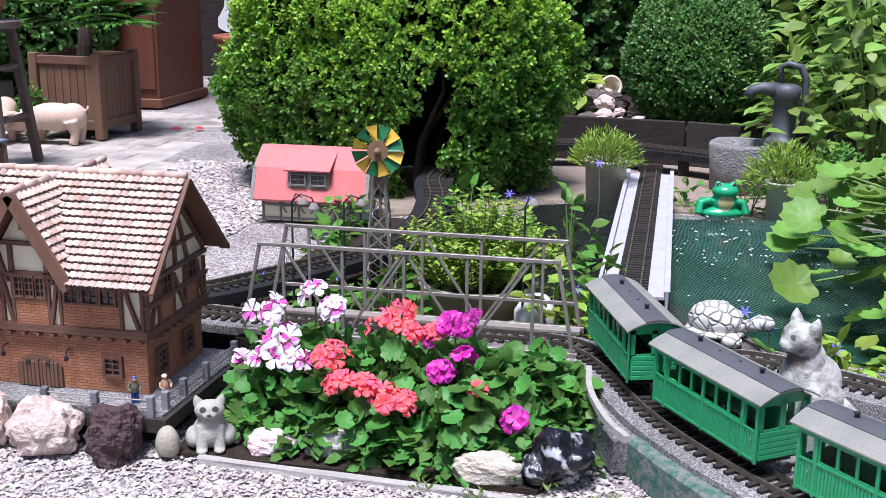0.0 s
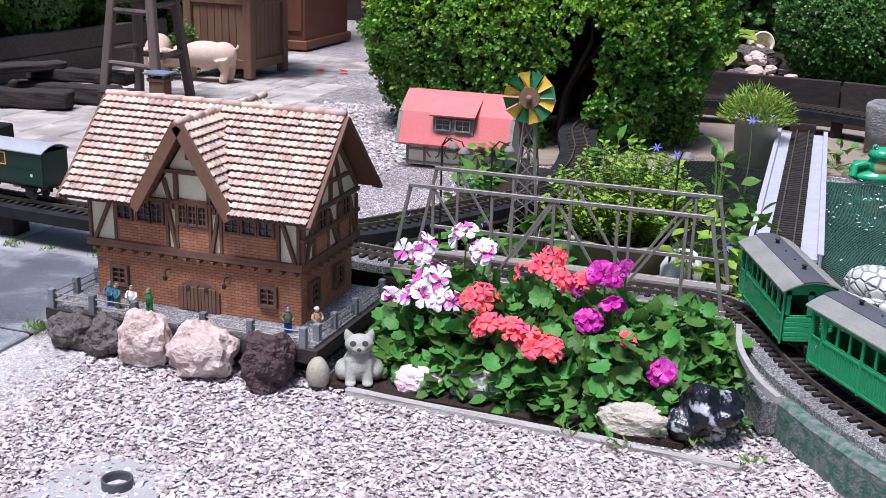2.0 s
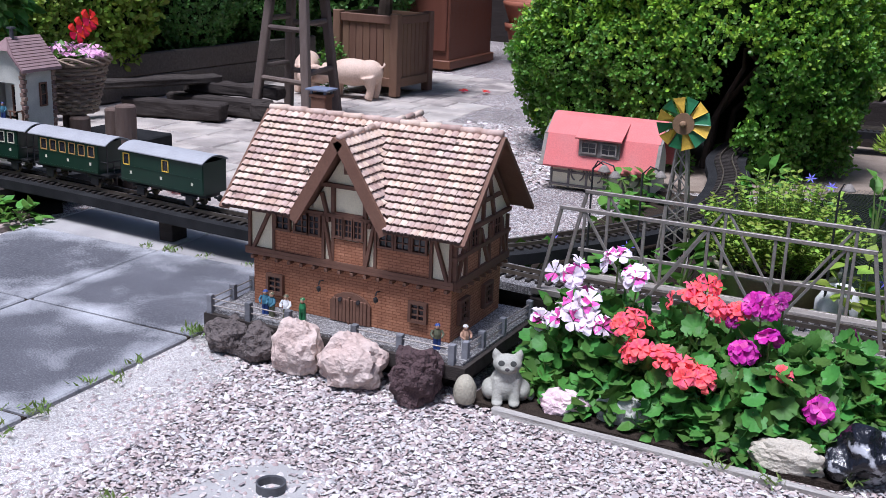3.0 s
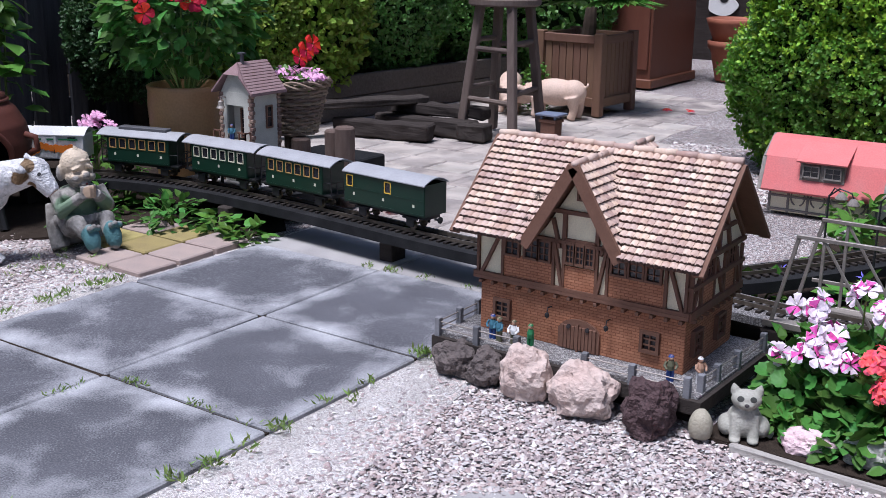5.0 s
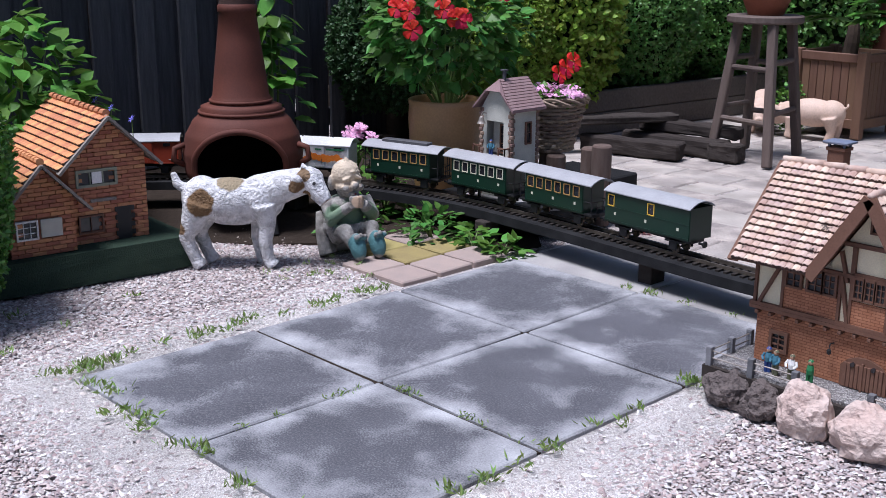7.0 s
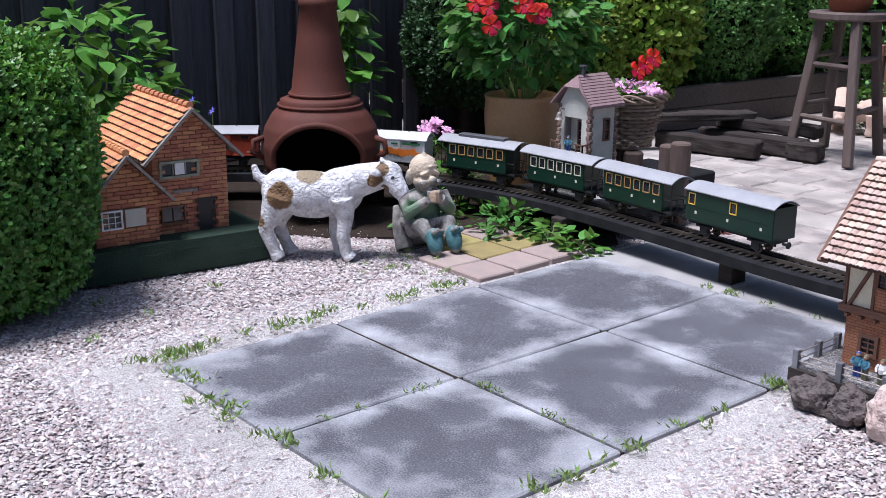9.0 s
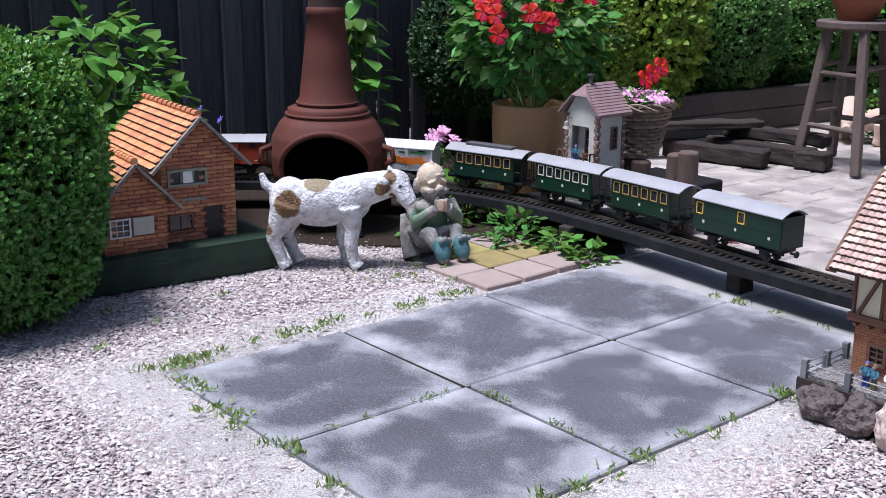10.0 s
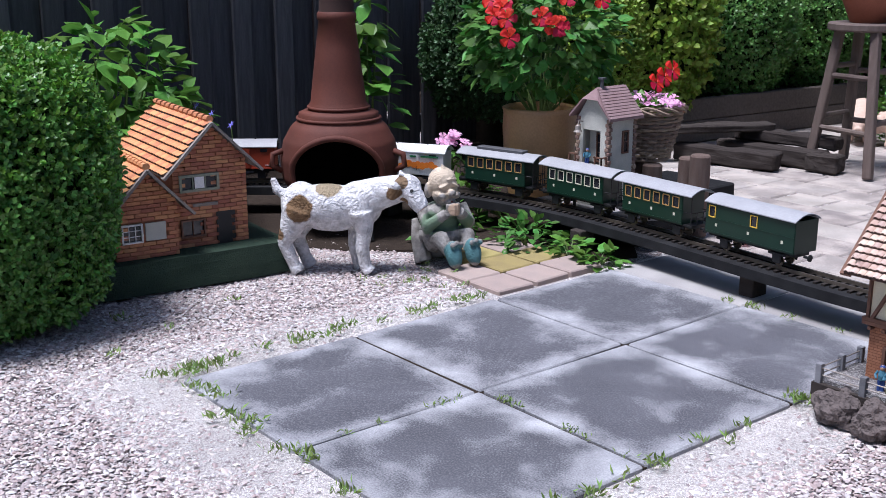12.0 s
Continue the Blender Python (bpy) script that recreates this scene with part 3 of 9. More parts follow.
def bush(name, m, centre, radii, n, size, material, label, category, shape="oval", lumps=0.12, seed=1, box_like=0.0, group="", core=0.86, keep=None, part_name="foliage", young=None):
    """A leafy shrub: a core coloured dark for the inner shade and a skin of many small leaves."""
    ob = thing(name, m, label, category, group)
    P, d, r = bush_points(n, (0, 0, 0), (1, 1, 1), lumps, seed)
    if box_like:
        q = np.abs(P).max(axis=1, keepdims=True)
        P = P * (1 - box_like) + P / q * np.linalg.norm(P, axis=1, keepdims=True) * 0.86 * box_like
    P = P * np.array(radii) + np.array(centre)
    if keep is not None:
        ok = keep(P)
        P, d = P[ok], d[ok]
    n = len(P)
    axis = d + np.array((0, 0, 0.55)) + r.normal(size=(n, 3)) * 0.35
    axis /= np.linalg.norm(axis, axis=1, keepdims=True)
    whorl = 5
    A, d5 = np.repeat(axis, whorl, 0), np.repeat(d, whorl, 0)
    step_ = np.tile(np.arange(whorl), n)[:, None]
    side = np.cross(A, r.normal(size=A.shape))
    side /= np.linalg.norm(side, axis=1, keepdims=True) + 1e-9
    D = A * (0.25 + 0.14 * step_) + side * (1.0 - 0.13 * step_)
    N = A + d5 * 0.3 + r.normal(size=A.shape) * 0.25
    Q, S = np.repeat(P, whorl, 0) + A * size * 0.32 * step_, size * (0.6 + 0.5 * r.random(n * whorl))
    tip = np.zeros(n * whorl, bool)
    if young:
        tip = np.repeat(r.random(n) < np.clip((P[:, 2] - young[1]) / (young[2] - young[1]), 0.03, 0.95), whorl)
        tagged(link("young_growth", leaf_mesh("young_growth", Q[tip], D[tip], N[tip], S[tip] * 1.1, shape, young[0]), ob, "fresh yellow-green young shoots"), kind="stuff")
    link(part_name, leaf_mesh(part_name, Q[~tip], D[~tip], N[~tip], S[~tip], shape, material), ob)
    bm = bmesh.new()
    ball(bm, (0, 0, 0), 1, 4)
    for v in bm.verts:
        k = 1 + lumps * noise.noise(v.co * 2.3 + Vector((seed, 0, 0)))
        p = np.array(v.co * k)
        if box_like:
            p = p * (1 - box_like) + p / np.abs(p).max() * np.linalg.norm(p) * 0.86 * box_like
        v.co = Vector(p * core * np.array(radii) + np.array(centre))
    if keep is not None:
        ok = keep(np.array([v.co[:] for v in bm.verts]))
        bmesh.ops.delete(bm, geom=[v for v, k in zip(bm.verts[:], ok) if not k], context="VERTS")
    part("core", bm, M_CORE, ob, "near-black core, coloured for the shade inside the shrub")
    return ob


# ---- ground and large structure ----
def sheet(name, x0, x1, y0, y1, z, material, label, step=None, wob=0.0):
    bm = bmesh.new()
    nx, ny = (max(1, int((x1 - x0) / step)), max(1, int((y1 - y0) / step))) if step else (1, 1)
    vs = [[bm.verts.new((x0 + (x1 - x0) * i / nx, y0 + (y1 - y0) * j / ny, z + wob * noise.noise(Vector((i * 0.37, j * 0.37, z * 9))))) for i in range(nx + 1)] for j in range(ny + 1)]
    for j in range(ny):
        for i in range(nx):
            bm.faces.new((vs[j][i], vs[j][i + 1], vs[j + 1][i + 1], vs[j + 1][i]))
    return single(name, bm, material, Matrix(), label, name.split("_")[0], kind="structure")


sheet("ground", -40, 40, -30, 50, -0.012, M_GRAVEL, "pale pink and grey gravel covering the garden floor")


def patch(name, outline, z, thick, material, label, category="ground"):
    bm = bmesh.new()
    prism(bm, outline, "z", z - thick, z)
    return single(name, bm, material, Matrix(), label, category, kind="structure")


patch("soil_bed", [(1.2, 0.5), (1.93, 0.5), (1.975, 0.6), (1.99, 0.8), (2.0, 1.0), (2.6, 1.15), (2.2, 1.7), (1.5, 2.6), (1.0, 2.6), (0.95, 1.5), (0.6, 1.25), (0.6, 0.95), (1.2, 0.9)], 0.0, 0.05, M_SOIL, "dark damp soil of the planted railway bed")
patch("earth", [(0.62, 2.62), (1.0, 2.62), (1.6, 2.9), (2.2, 3.0), (3.6, 2.7), (4.5, 5.5), (1.0, 5.8), (0.4, 3.2)], -0.004, 0.05, M_EARTH, "dry brown earth round the far end of the pond")
patch("concrete_pad", [(0.93, 0.09), (1.13, 0.1), (1.15, -0.3), (0.9, -0.3)], -0.009, 0.03, M_CONC, "pale grey concrete pad round a drain")
bm = bmesh.new()
lathe(bm, [(0.026, -0.01), (0.026, 0.006), (0.0235, 0.007), (0.022, 0.004), (0.022, -0.05), (0.0, -0.05)], 28)
single("drain_pipe", bm, M_ROOF_DARK, (1.055, 0.005, 0.001), "round open drain pipe end set in concrete", "drain", smooth=False)

# sand strips round the slabs
patch("sand_strip", [(-0.72, -0.72), (0.0, -0.75), (0.72, -0.72), (0.74, 0.1), (0.66, 0.56), (0.52, 0.6), (0.52, 1.3), (-0.52, 1.3), (-0.54, 0.62), (-0.72, 0.45), (-0.75, -0.2)], -0.0085, 0.03, M_SAND, "pale sand and grit spread round the slabs")


patch("joint_filling", [(-0.492, -0.492), (0.492, -0.492), (0.492, 0.99), (-0.492, 0.99)], -0.004, 0.03, M_SOIL, "dark damp earth in the joints between the slabs")


def slab_mesh(sx, sy, h, material, bev=0.004):
    bm = bmesh.new()
    box(bm, (0, 0, -h / 2), (sx, sy, h), None, bev)
    return mesh_of(bm, material, "slab")


paving = thing("paving_slabs", (0, 0, 0), "six large square dark concrete slabs with sandy grassy joints", "paving", kind="structure")
big_slab = slab_mesh(0.489, 0.489, 0.05, M_SLAB)
for i, (cx, cy) in enumerate([(-0.25, -0.25), (0.25, -0.25), (-0.25, 0.25), (0.25, 0.25), (-0.25, 0.75), (0.25, 0.75)]):
    piece("slab", big_slab, paving, pose(cx, cy, 0.002 + 0.002 * (i % 2), 0.2 * (i % 3 - 1), 0.15 * (i % 2), 0.3 * (i % 3 - 1)))
pale_slab = slab_mesh(0.486, 0.486, 0.05, M_SLAB_PALE)
for cx in (-0.25, 0.25):
    piece("slab", pale_slab, paving, pose(cx, 1.25, 0.0, 0, 0, 0.3))

# small tiles beside the slabs
tiles = thing("corner_tiles", (0, 0, 0), "small yellow and pinkish paving tiles, partly mossy", "paving", kind="structure")
ty, tp = slab_mesh(0.142, 0.142, 0.04, M_YELLOW), slab_mesh(0.142, 0.142, 0.04, M_PINKPAVE)
for i in range(3):
    for j in range(3):
        cx, cy = -0.60 - 0.15 * i, 0.62 + 0.15 * j
        if (i, j) in ((2, 0),):
            continue
        piece("tile", ty if (i + j) in (2, 3) and i > 0 else tp, tiles, pose(cx, cy, 0.006 + 0.003 * ((i * 3 + j) % 3), 0.5 * (j % 2), 0.4 * (i % 2), 1.5 * ((i + 2 * j) % 3 - 1)))

# old pavers on the terrace behind
terrace = thing("terrace_paving", (0, 0, 0), "worn pale stone pavers of the terrace, sandy joints", "paving", kind="structure")
paver = [slab_mesh(0.192, 0.192, 0.04, M_PAVER, 0.006), slab_mesh(0.292, 0.192, 0.04, M_PAVER, 0.006)]
prng = random.Random(5)
y = 1.62
while y < 5.2:
    x = -2.3 + prng.random() * 0.2
    lim = 0.12 - 0.16 * (y - 1.6) if y < 3.4 else -0.25 - 0.3 * (y - 3.4)
    while x < lim:
        k = prng.random() > 0.5
        w = 0.3 if k else 0.2
        if x + w / 2 > -1.95:
            piece("paver", paver[k], terrace, pose(x + w / 2, y, -0.009 + 0.004 * prng.random(), prng.uniform(-0.5, 0.5), prng.uniform(-0.5, 0.5), prng.uniform(-0.6, 0.6)))
        x += w
    y += 0.2

# timber edging
bm = bmesh.new()
beam(bm, (1.26, 0.492, -0.011), (2.04, 0.452, -0.011), 0.017, 0.03, bev=0.004)
bmesh.ops.subdivide_edges(bm, edges=bm.edges[:], cuts=9, use_grid_fill=True)
roughen(bm, 0.004, 26, 5)
single("edging_board", bm, mat("pale_weathered_timber", (0.48, 0.45, 0.41), (0.32, 0.29, 0.26), rough=0.9, scale=9, fine=120, stretch=(1, 8, 8), bump=0.7), Matrix(), "weathered grey timber edging board along the flower bed", "edging", kind="structure")


# fence behind the stove
fence = thing("garden_fence", (0, 0, 0), "tall close-boarded garden fence stained dark grey", "fence", kind="structure")
bm = bmesh.new()
box(bm, (0, 0, 0.95), (0.02, 0.09, 1.9), None, 0.003)
board = mesh_of(bm, M_FENCE, "board")
bm = bmesh.new()
box(bm, (0, 0, 0.95), (0.02, 0.15, 1.9), None, 0.003)
back_board = mesh_of(bm, M_FENCE, "board")
for i in range(40):
    piece("board", back_board if i % 2 else board, fence, pose(-2.60 - (0.04 if i % 2 else 0), -1.2 + i * 0.105, 0, 0.25 * (i % 3 - 1), 0, 0))
for z in (0.12, 1.0, 1.8):
    bm = bmesh.new()
    beam(bm, (-2.69, -1.3, z), (-2.69, 3.05, z), 0.04, 0.09)
    part("rail", bm, M_FENCE, fence)

# retaining planks and sleepers by the terrace
M_PLANKWALL = mat("weathered_brown_plank", (0.13, 0.11, 0.095), (0.075, 0.062, 0.054), rough=0.9, scale=8, fine=120, stretch=(1, 9, 9), bump=0.7, per="object", spread=0.2, spec=0.2)
planks = thing("plank_wall", (0, 0, 0), "low retaining wall of weathered horizontal timber planks", "wall", kind="structure")
for z, h in ((0.055, 0.115), (0.172, 0.112)):
    bm = bmesh.new()
    beam(bm, (-1.96, 2.3, z), (-1.74, 4.6, z), 0.045, h, bev=0.005)
    part("plank", bm, M_PLANKWALL, planks)
patch("raised_bed", [(-2.6, 2.3), (-1.99, 2.3), (-1.78, 4.6), (-3.2, 4.8), (-3.2, 2.3)], 0.2, 0.24, M_SOIL, "dark soil of the raised bed behind the planks", "bed")

# closing walls and far hedges
def wall(name, a, b, h, material, label):
    bm = bmesh.new()
    beam(bm, (*a, h / 2 - 0.05), (*b, h / 2 - 0.05), 0.12, h)
    return single(name, bm, material, Matrix(), label, "wall", kind="structure")


wall("wall_far", (-3.5, 7.4), (6.0, 7.4), 2.6, M_DARKWOOD, "dark timber wall closing the far end of the garden")
wall("wall_east", (5.2, -6), (5.2, 7.4), 1.9, M_DARKWOOD, "dark timber garden wall")
wall("wall_west", (-4.2, -6), (-4.2, 7.4), 1.9, M_DARKWOOD, "dark timber garden wall")


patch("shaded_soil", [(-2.62, -1.3), (-1.6, -1.2), (-1.5, 0.3), (-1.22, 0.5), (-1.02, 0.76), (-0.62, 1.0), (-0.56, 1.2), (-1.0, 1.62), (-1.3, 2.3), (-2.62, 2.3)], -0.004, 0.05, M_SOIL, "dark bare soil under the track and along the fence")


# ---- tracks ----
def track(name, pts, label, rail_z, bed=None, bed_w=0.15, bed_t=0.03, sleeper_w=0.085, pitch=0.0265, bed_mat=None, bed_label=""):
    """A garden railway track: two rails, single sleepers, and a bed under them."""
    ob = thing(name, (0, 0, 0), label, "railway track", kind="structure")
    line = smooth_line(pts, 0.02)
    d = np.gradient(line, axis=0)
    d /= np.linalg.norm(d, axis=1, keepdims=True)
    side = np.stack([-d[:, 1], d[:, 0]], 1)

    def strip(off0, off1, z0, z1, nm, material, lab=""):
        bm = bmesh.new()
        rings = [[bm.verts.new((*(p + s * o), z)) for o, z in ((off0, z0), (off1, z0), (off1, z1), (off0, z1))] for p, s in zip(line, side)]
        for a, b in zip(rings, rings[1:]):
            for k in range(4):
                bm.faces.new((a[k], a[(k + 1) % 4], b[(k + 1) % 4], b[k]))
        bm.faces.new(rings[0][::-1]), bm.faces.new(rings[-1])
        bmesh.ops.recalc_face_normals(bm, faces=bm.faces[:])
        return part(nm, bm, material, ob, lab)

    for o in (-0.0225, 0.0225):
        strip(o - 0.0022, o + 0.0022, rail_z - 0.010, rail_z, "rail", M_RAIL)
    if bed:
        strip(-bed_w / 2, bed_w / 2, rail_z - 0.016 - bed_t, rail_z - 0.016, "track_bed", bed_mat or M_DECK, bed_label)
    fine = smooth_line(pts, pitch)
    fd = np.gradient(fine, axis=0)
    bm = bmesh.new()
    box(bm, (0, 0, 0), (0.012, sleeper_w, 0.008), None, 0.001)
    me = mesh_of(bm, M_SLEEPER, "sleeper")
    for p, q in zip(fine, fd):
        piece("sleeper", me, ob, pose(p[0], p[1], rail_z - 0.0135, 0, 0, math.degrees(math.atan2(q[1], q[0]))))
    return ob, line


MAIN = [(-2.4, -0.65), (-2.34, -0.2), (-2.2, 0.15), (-2.0, 0.5), (-1.72, 0.8), (-1.42, 1.01), (-1.18, 1.115), (-0.85, 1.165), (-0.5, 1.155), (-0.2, 1.13), (0.1, 1.1), (0.35, 1.085), (0.6, 1.09), (0.8, 1.13), (0.96, 1.25), (1.08, 1.42), (1.2, 1.62), (1.31, 1.86), (1.35, 2.15), (1.31, 2.5), (1.22, 2.9), (1.25, 3.4), (1.45, 3.85), (1.8, 3.95), (2.1, 3.86), (2.4, 3.7), (2.7, 3.45)]
main_track, main_line = track("main_track", MAIN, "black-sleepered model railway track on a low black timber deck", 0.118, bed=True, bed_label="black felt-covered timber deck")
BRIDGE_LINE = [(0.78, 1.19), (0.92, 1.13), (1.1, 1.1), (1.3, 1.095), (1.6, 1.09), (1.88, 1.085), (1.98, 1.03), (2.06, 0.9), (2.135, 0.73), (2.235, 0.57), (2.37, 0.41), (2.53, 0.24), (2.75, 0.02)]
front_track, front_line = track("front_track", BRIDGE_LINE, "model railway track over the girder bridge and along the front wall", 0.098, bed=True, bed_w=0.15, bed_t=0.02, bed_mat=M_GRAVEL_FINE, bed_label="grey ballast strip")
back_right, _ = track("side_track", [(2.1, 1.02), (2.34, 1.03), (2.48, 0.965), (2.62, 0.885), (2.9, 0.72)], "model railway track on grey ballast passing behind the cat", 0.112, bed=True, bed_t=0.05, bed_mat=M_GRAVEL_FINE, bed_label="grey ballast bed")
# posts that carry the main deck
for x, y in ((-1.55, 0.92), (-0.72, 1.1), (-0.05, 1.12), (0.45, 1.08), (0.9, 1.2), (1.3, 2.2), (1.4, 3.6), (2.2, 3.8)):
    bm = bmesh.new()
    box(bm, (0, 0, 0.035), (0.05, 0.07, 0.075), None, 0.003)
    single("deck_post", bm, M_DARKWOOD, (x, y, 0), "short dark timber post under the railway deck", "post", "deck posts")

# grey girder ramp over the pond
M_RAMP = mat("pale_lilac_grey_metal_paint", (0.44, 0.43, 0.46), (0.34, 0.33, 0.36), rough=0.6, scale=14, fine=160, bump=0.2, depth=0.001)
ramp = thing("flat_girder_bridge", (0, 0, 0), "long flat light-grey metal railway bridge over the pond", "bridge")
bm = bmesh.new()
box(bm, (2.06, 2.33, 0.098), (0.168, 1.75, 0.012), None, 0.002)
part("deck_plate", bm, M_RAMP, ramp)
for x in (1.972, 2.148):
    bm = bmesh.new()
    box(bm, (x, 2.33, 0.093), (0.008, 1.76, 0.05), None, 0.001)
    box(bm, (x, 2.33, 0.118), (0.016, 1.76, 0.004), None, 0.0005)
    for k in range(12):
        box(bm, (x, 1.5 + k * 0.15, 0.093), (0.013, 0.008, 0.044))
    part("side_girder", bm, M_RAMP, ramp)
for y in (1.6, 3.15):
    bm = bmesh.new()
    box(bm, (2.06, y, 0.02), (0.14, 0.09, 0.145), None, 0.006)
    part("pier", bm, M_CONC, ramp)
ramp_track, _ = track("ramp_track", [(2.055, 1.35), (2.058, 2.0), (2.06, 2.6), (2.062, 3.21)], "model railway track along the flat girder bridge", 0.120)
bm = bmesh.new()
box(bm, (2.06, 3.225, 0.125), (0.1, 0.02, 0.035), None, 0.003)
single("buffer_beam", bm, M_DARKWOOD, Matrix(), "dark wooden end beam across the bridge track", "beam")

# pond
patch("pond_water", [(2.16, 1.55), (2.14, 2.86), (2.7, 2.92), (3.3, 2.6), (3.2, 1.6), (2.6, 1.35)], -0.004, 0.02, M_WATER, "dark green still pond water under a net", "water")
patch("pond_water_west", [(1.55, 2.3), (1.62, 2.95), (1.8, 3.02), (1.965, 3.05), (1.965, 1.6), (1.7, 1.75)], 0.003, 0.02, mat("black_pond_water", (0.006, 0.009, 0.008), (0.012, 0.014, 0.012), rough=0.25, scale=9, bump=0.1, spec=0.2), "dark pond water under a black mesh", "water")


def net(name, outline_x, outline_y, z, stepsize, r, material, label):
    bm = bmesh.new()
    x0, x1 = outline_x
    y0, y1 = outline_y
    def zz(x, y):
        return z + 0.012 * noise.noise(Vector((x * 5, y * 5, 1)))
    def strip(a, b, wdir):
        n = 10
        pts = [(a[0] + (b[0] - a[0]) * k / n, a[1] + (b[1] - a[1]) * k / n) for k in range(n + 1)]
        v0 = [bm.verts.new((p[0] - wdir[0] * r, p[1] - wdir[1] * r, zz(*p))) for p in pts]
        v1 = [bm.verts.new((p[0] + wdir[0] * r, p[1] + wdir[1] * r, zz(*p) + 0.0006)) for p in pts]
        for k in range(n):
            bm.faces.new((v0[k], v0[k + 1], v1[k + 1], v1[k]))
    k = x0 - (y1 - y0)
    w = y1 - y0
    while k < x1:
        for sgn in (1, -1):
            a = [k, y0 if sgn > 0 else y1]
            b = [k + w, y1 if sgn > 0 else y0]
            ta, tb = max(0, (x0 - a[0]) / w), min(1, (x1 - a[0]) / w)
            if tb - ta > 0.02:
                p = (a[0] + w * ta, a[1] + (b[1] - a[1]) * ta)
                q = (a[0] + w * tb, a[1] + (b[1] - a[1]) * tb)
                strip(p, q, (0.7, -0.7 * sgn))
        k += stepsize
    return single(name, bm, material, Matrix(), label, "net", kind="stuff")


net("pond_net", (2.155, 2.95), (1.5, 2.84), 0.022, 0.016, 0.0011, M_NET, "dark green netting stretched over the pond")
net("pond_mesh", (1.55, 1.965), (1.9, 3.0), 0.022, 0.022, 0.0011, M_BLACK, "black wire mesh laid over the pond corner")

# front wall under the curve
bm = bmesh.new()
line = smooth_line([(2.085, 0.615), (2.16, 0.5), (2.28, 0.35), (2.45, 0.18), (2.7, -0.05)], 0.03)
d = np.gradient(line, axis=0)
d /= np.linalg.norm(d, axis=1, keepdims=True)
s = np.stack([-d[:, 1], d[:, 0]], 1)
rings = [[bm.verts.new((*(p + q * o), z)) for o, z in ((0.0, -0.02), (0.0, 0.062), (0.008, 0.07), (0.2, 0.07), (0.2, -0.02))] for p, q in zip(line, s)]
for a, b in zip(rings, rings[1:]):
    for k in range(5):
        bm.faces.new((a[k], a[(k + 1) % 5], b[(k + 1) % 5], b[k]))
bm.faces.new(rings[0][::-1]), bm.faces.new(rings[-1])
bmesh.ops.recalc_face_normals(bm, faces=bm.faces[:])
single("track_wall", bm, M_MOSSWALL, Matrix(), "curved low concrete wall with green moss under the track", "wall", kind="structure")
bm = bmesh.new()
line = smooth_line([(1.985, 0.875), (1.995, 0.76), (2.02, 0.66), (2.05, 0.58), (2.088, 0.515)], 0.01)
d = np.gradient(line, axis=0)
d /= np.linalg.norm(d, axis=1, keepdims=True)
s = np.stack([-d[:, 1], d[:, 0]], 1)
rings = [[bm.verts.new((*(p + q * o), z)) for o, z in ((0.0, 0.1), (0.0, 0.113), (0.012, 0.113), (0.012, 0.1))] for p, q in zip(line, s)]
for a, b in zip(rings, rings[1:]):
    for k in range(4):
        bm.faces.new((a[k], a[(k + 1) % 4], b[(k + 1) % 4], b[k]))
bm.faces.new(rings[0][::-1]), bm.faces.new(rings[-1])
bmesh.ops.recalc_face_normals(bm, faces=bm.faces[:])
curb = thing("curved_guard_rail", (0, 0, 0), "curved pale weathered wooden guard strip beside the track", "guard rail")
part("strip", bm, bpy.data.materials["pale_weathered_timber"], curb)
patch("curve_ballast", [(1.995, 0.88), (2.01, 0.72), (2.06, 0.6), (2.11, 0.62), (2.24, 0.75), (2.12, 1.0), (2.02, 1.04)], 0.066, 0.066, M_GRAVEL_FINE, "grey ballast bed under the curve", "bed")


# ---- timber-framed house ----
HX0, HX1, HY0, HY1 = 0.603, 1.107, 0.605, 0.875
RIDGE_Y, RIDGE_Z, EAVE_Z, EAVE_Y0, EAVE_Y1 = 0.735, 0.508, 0.318, 0.545, 0.925
DX, DHALF, DTOP = 0.862, 0.112, 0.498


# dark edge colour paints the shadow line below each course of tiles
M_TILE_EDGE = mat("shadow_dark_tile_edge", (0.05, 0.032, 0.026), (0.1, 0.065, 0.05), rough=0.95, scale=40, bump=0.5, per="island")


def tile_mesh(w, l, material):
    bm = bmesh.new()
    rows = []
    for y, dz in ((-l * 0.5, 0.0), (-l * 0.36, 0.0), (l * 0.5, 0.0)):
        rows.append([bm.verts.new((u * w * (0.62 if y == -l * 0.5 else 1), y, 0.0042 * (1 - 4 * u * u) + dz)) for u in (-0.5, -0.2, 0.2, 0.5)])
    low = [bm.verts.new((v.co.x, v.co.y, v.co.z - 0.0075)) for v in rows[0] + rows[1][:1] + rows[1][3:]]
    for a, b in zip(rows, rows[1:]):
        for k in range(3):
            bm.faces.new((a[k], a[k + 1], b[k + 1], b[k]))
    # lower edges take the painted shadow colour
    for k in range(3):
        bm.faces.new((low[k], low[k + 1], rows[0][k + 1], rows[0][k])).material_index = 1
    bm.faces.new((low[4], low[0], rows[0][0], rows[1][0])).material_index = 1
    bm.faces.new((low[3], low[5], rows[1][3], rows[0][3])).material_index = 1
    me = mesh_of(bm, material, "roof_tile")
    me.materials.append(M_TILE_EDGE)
    return me


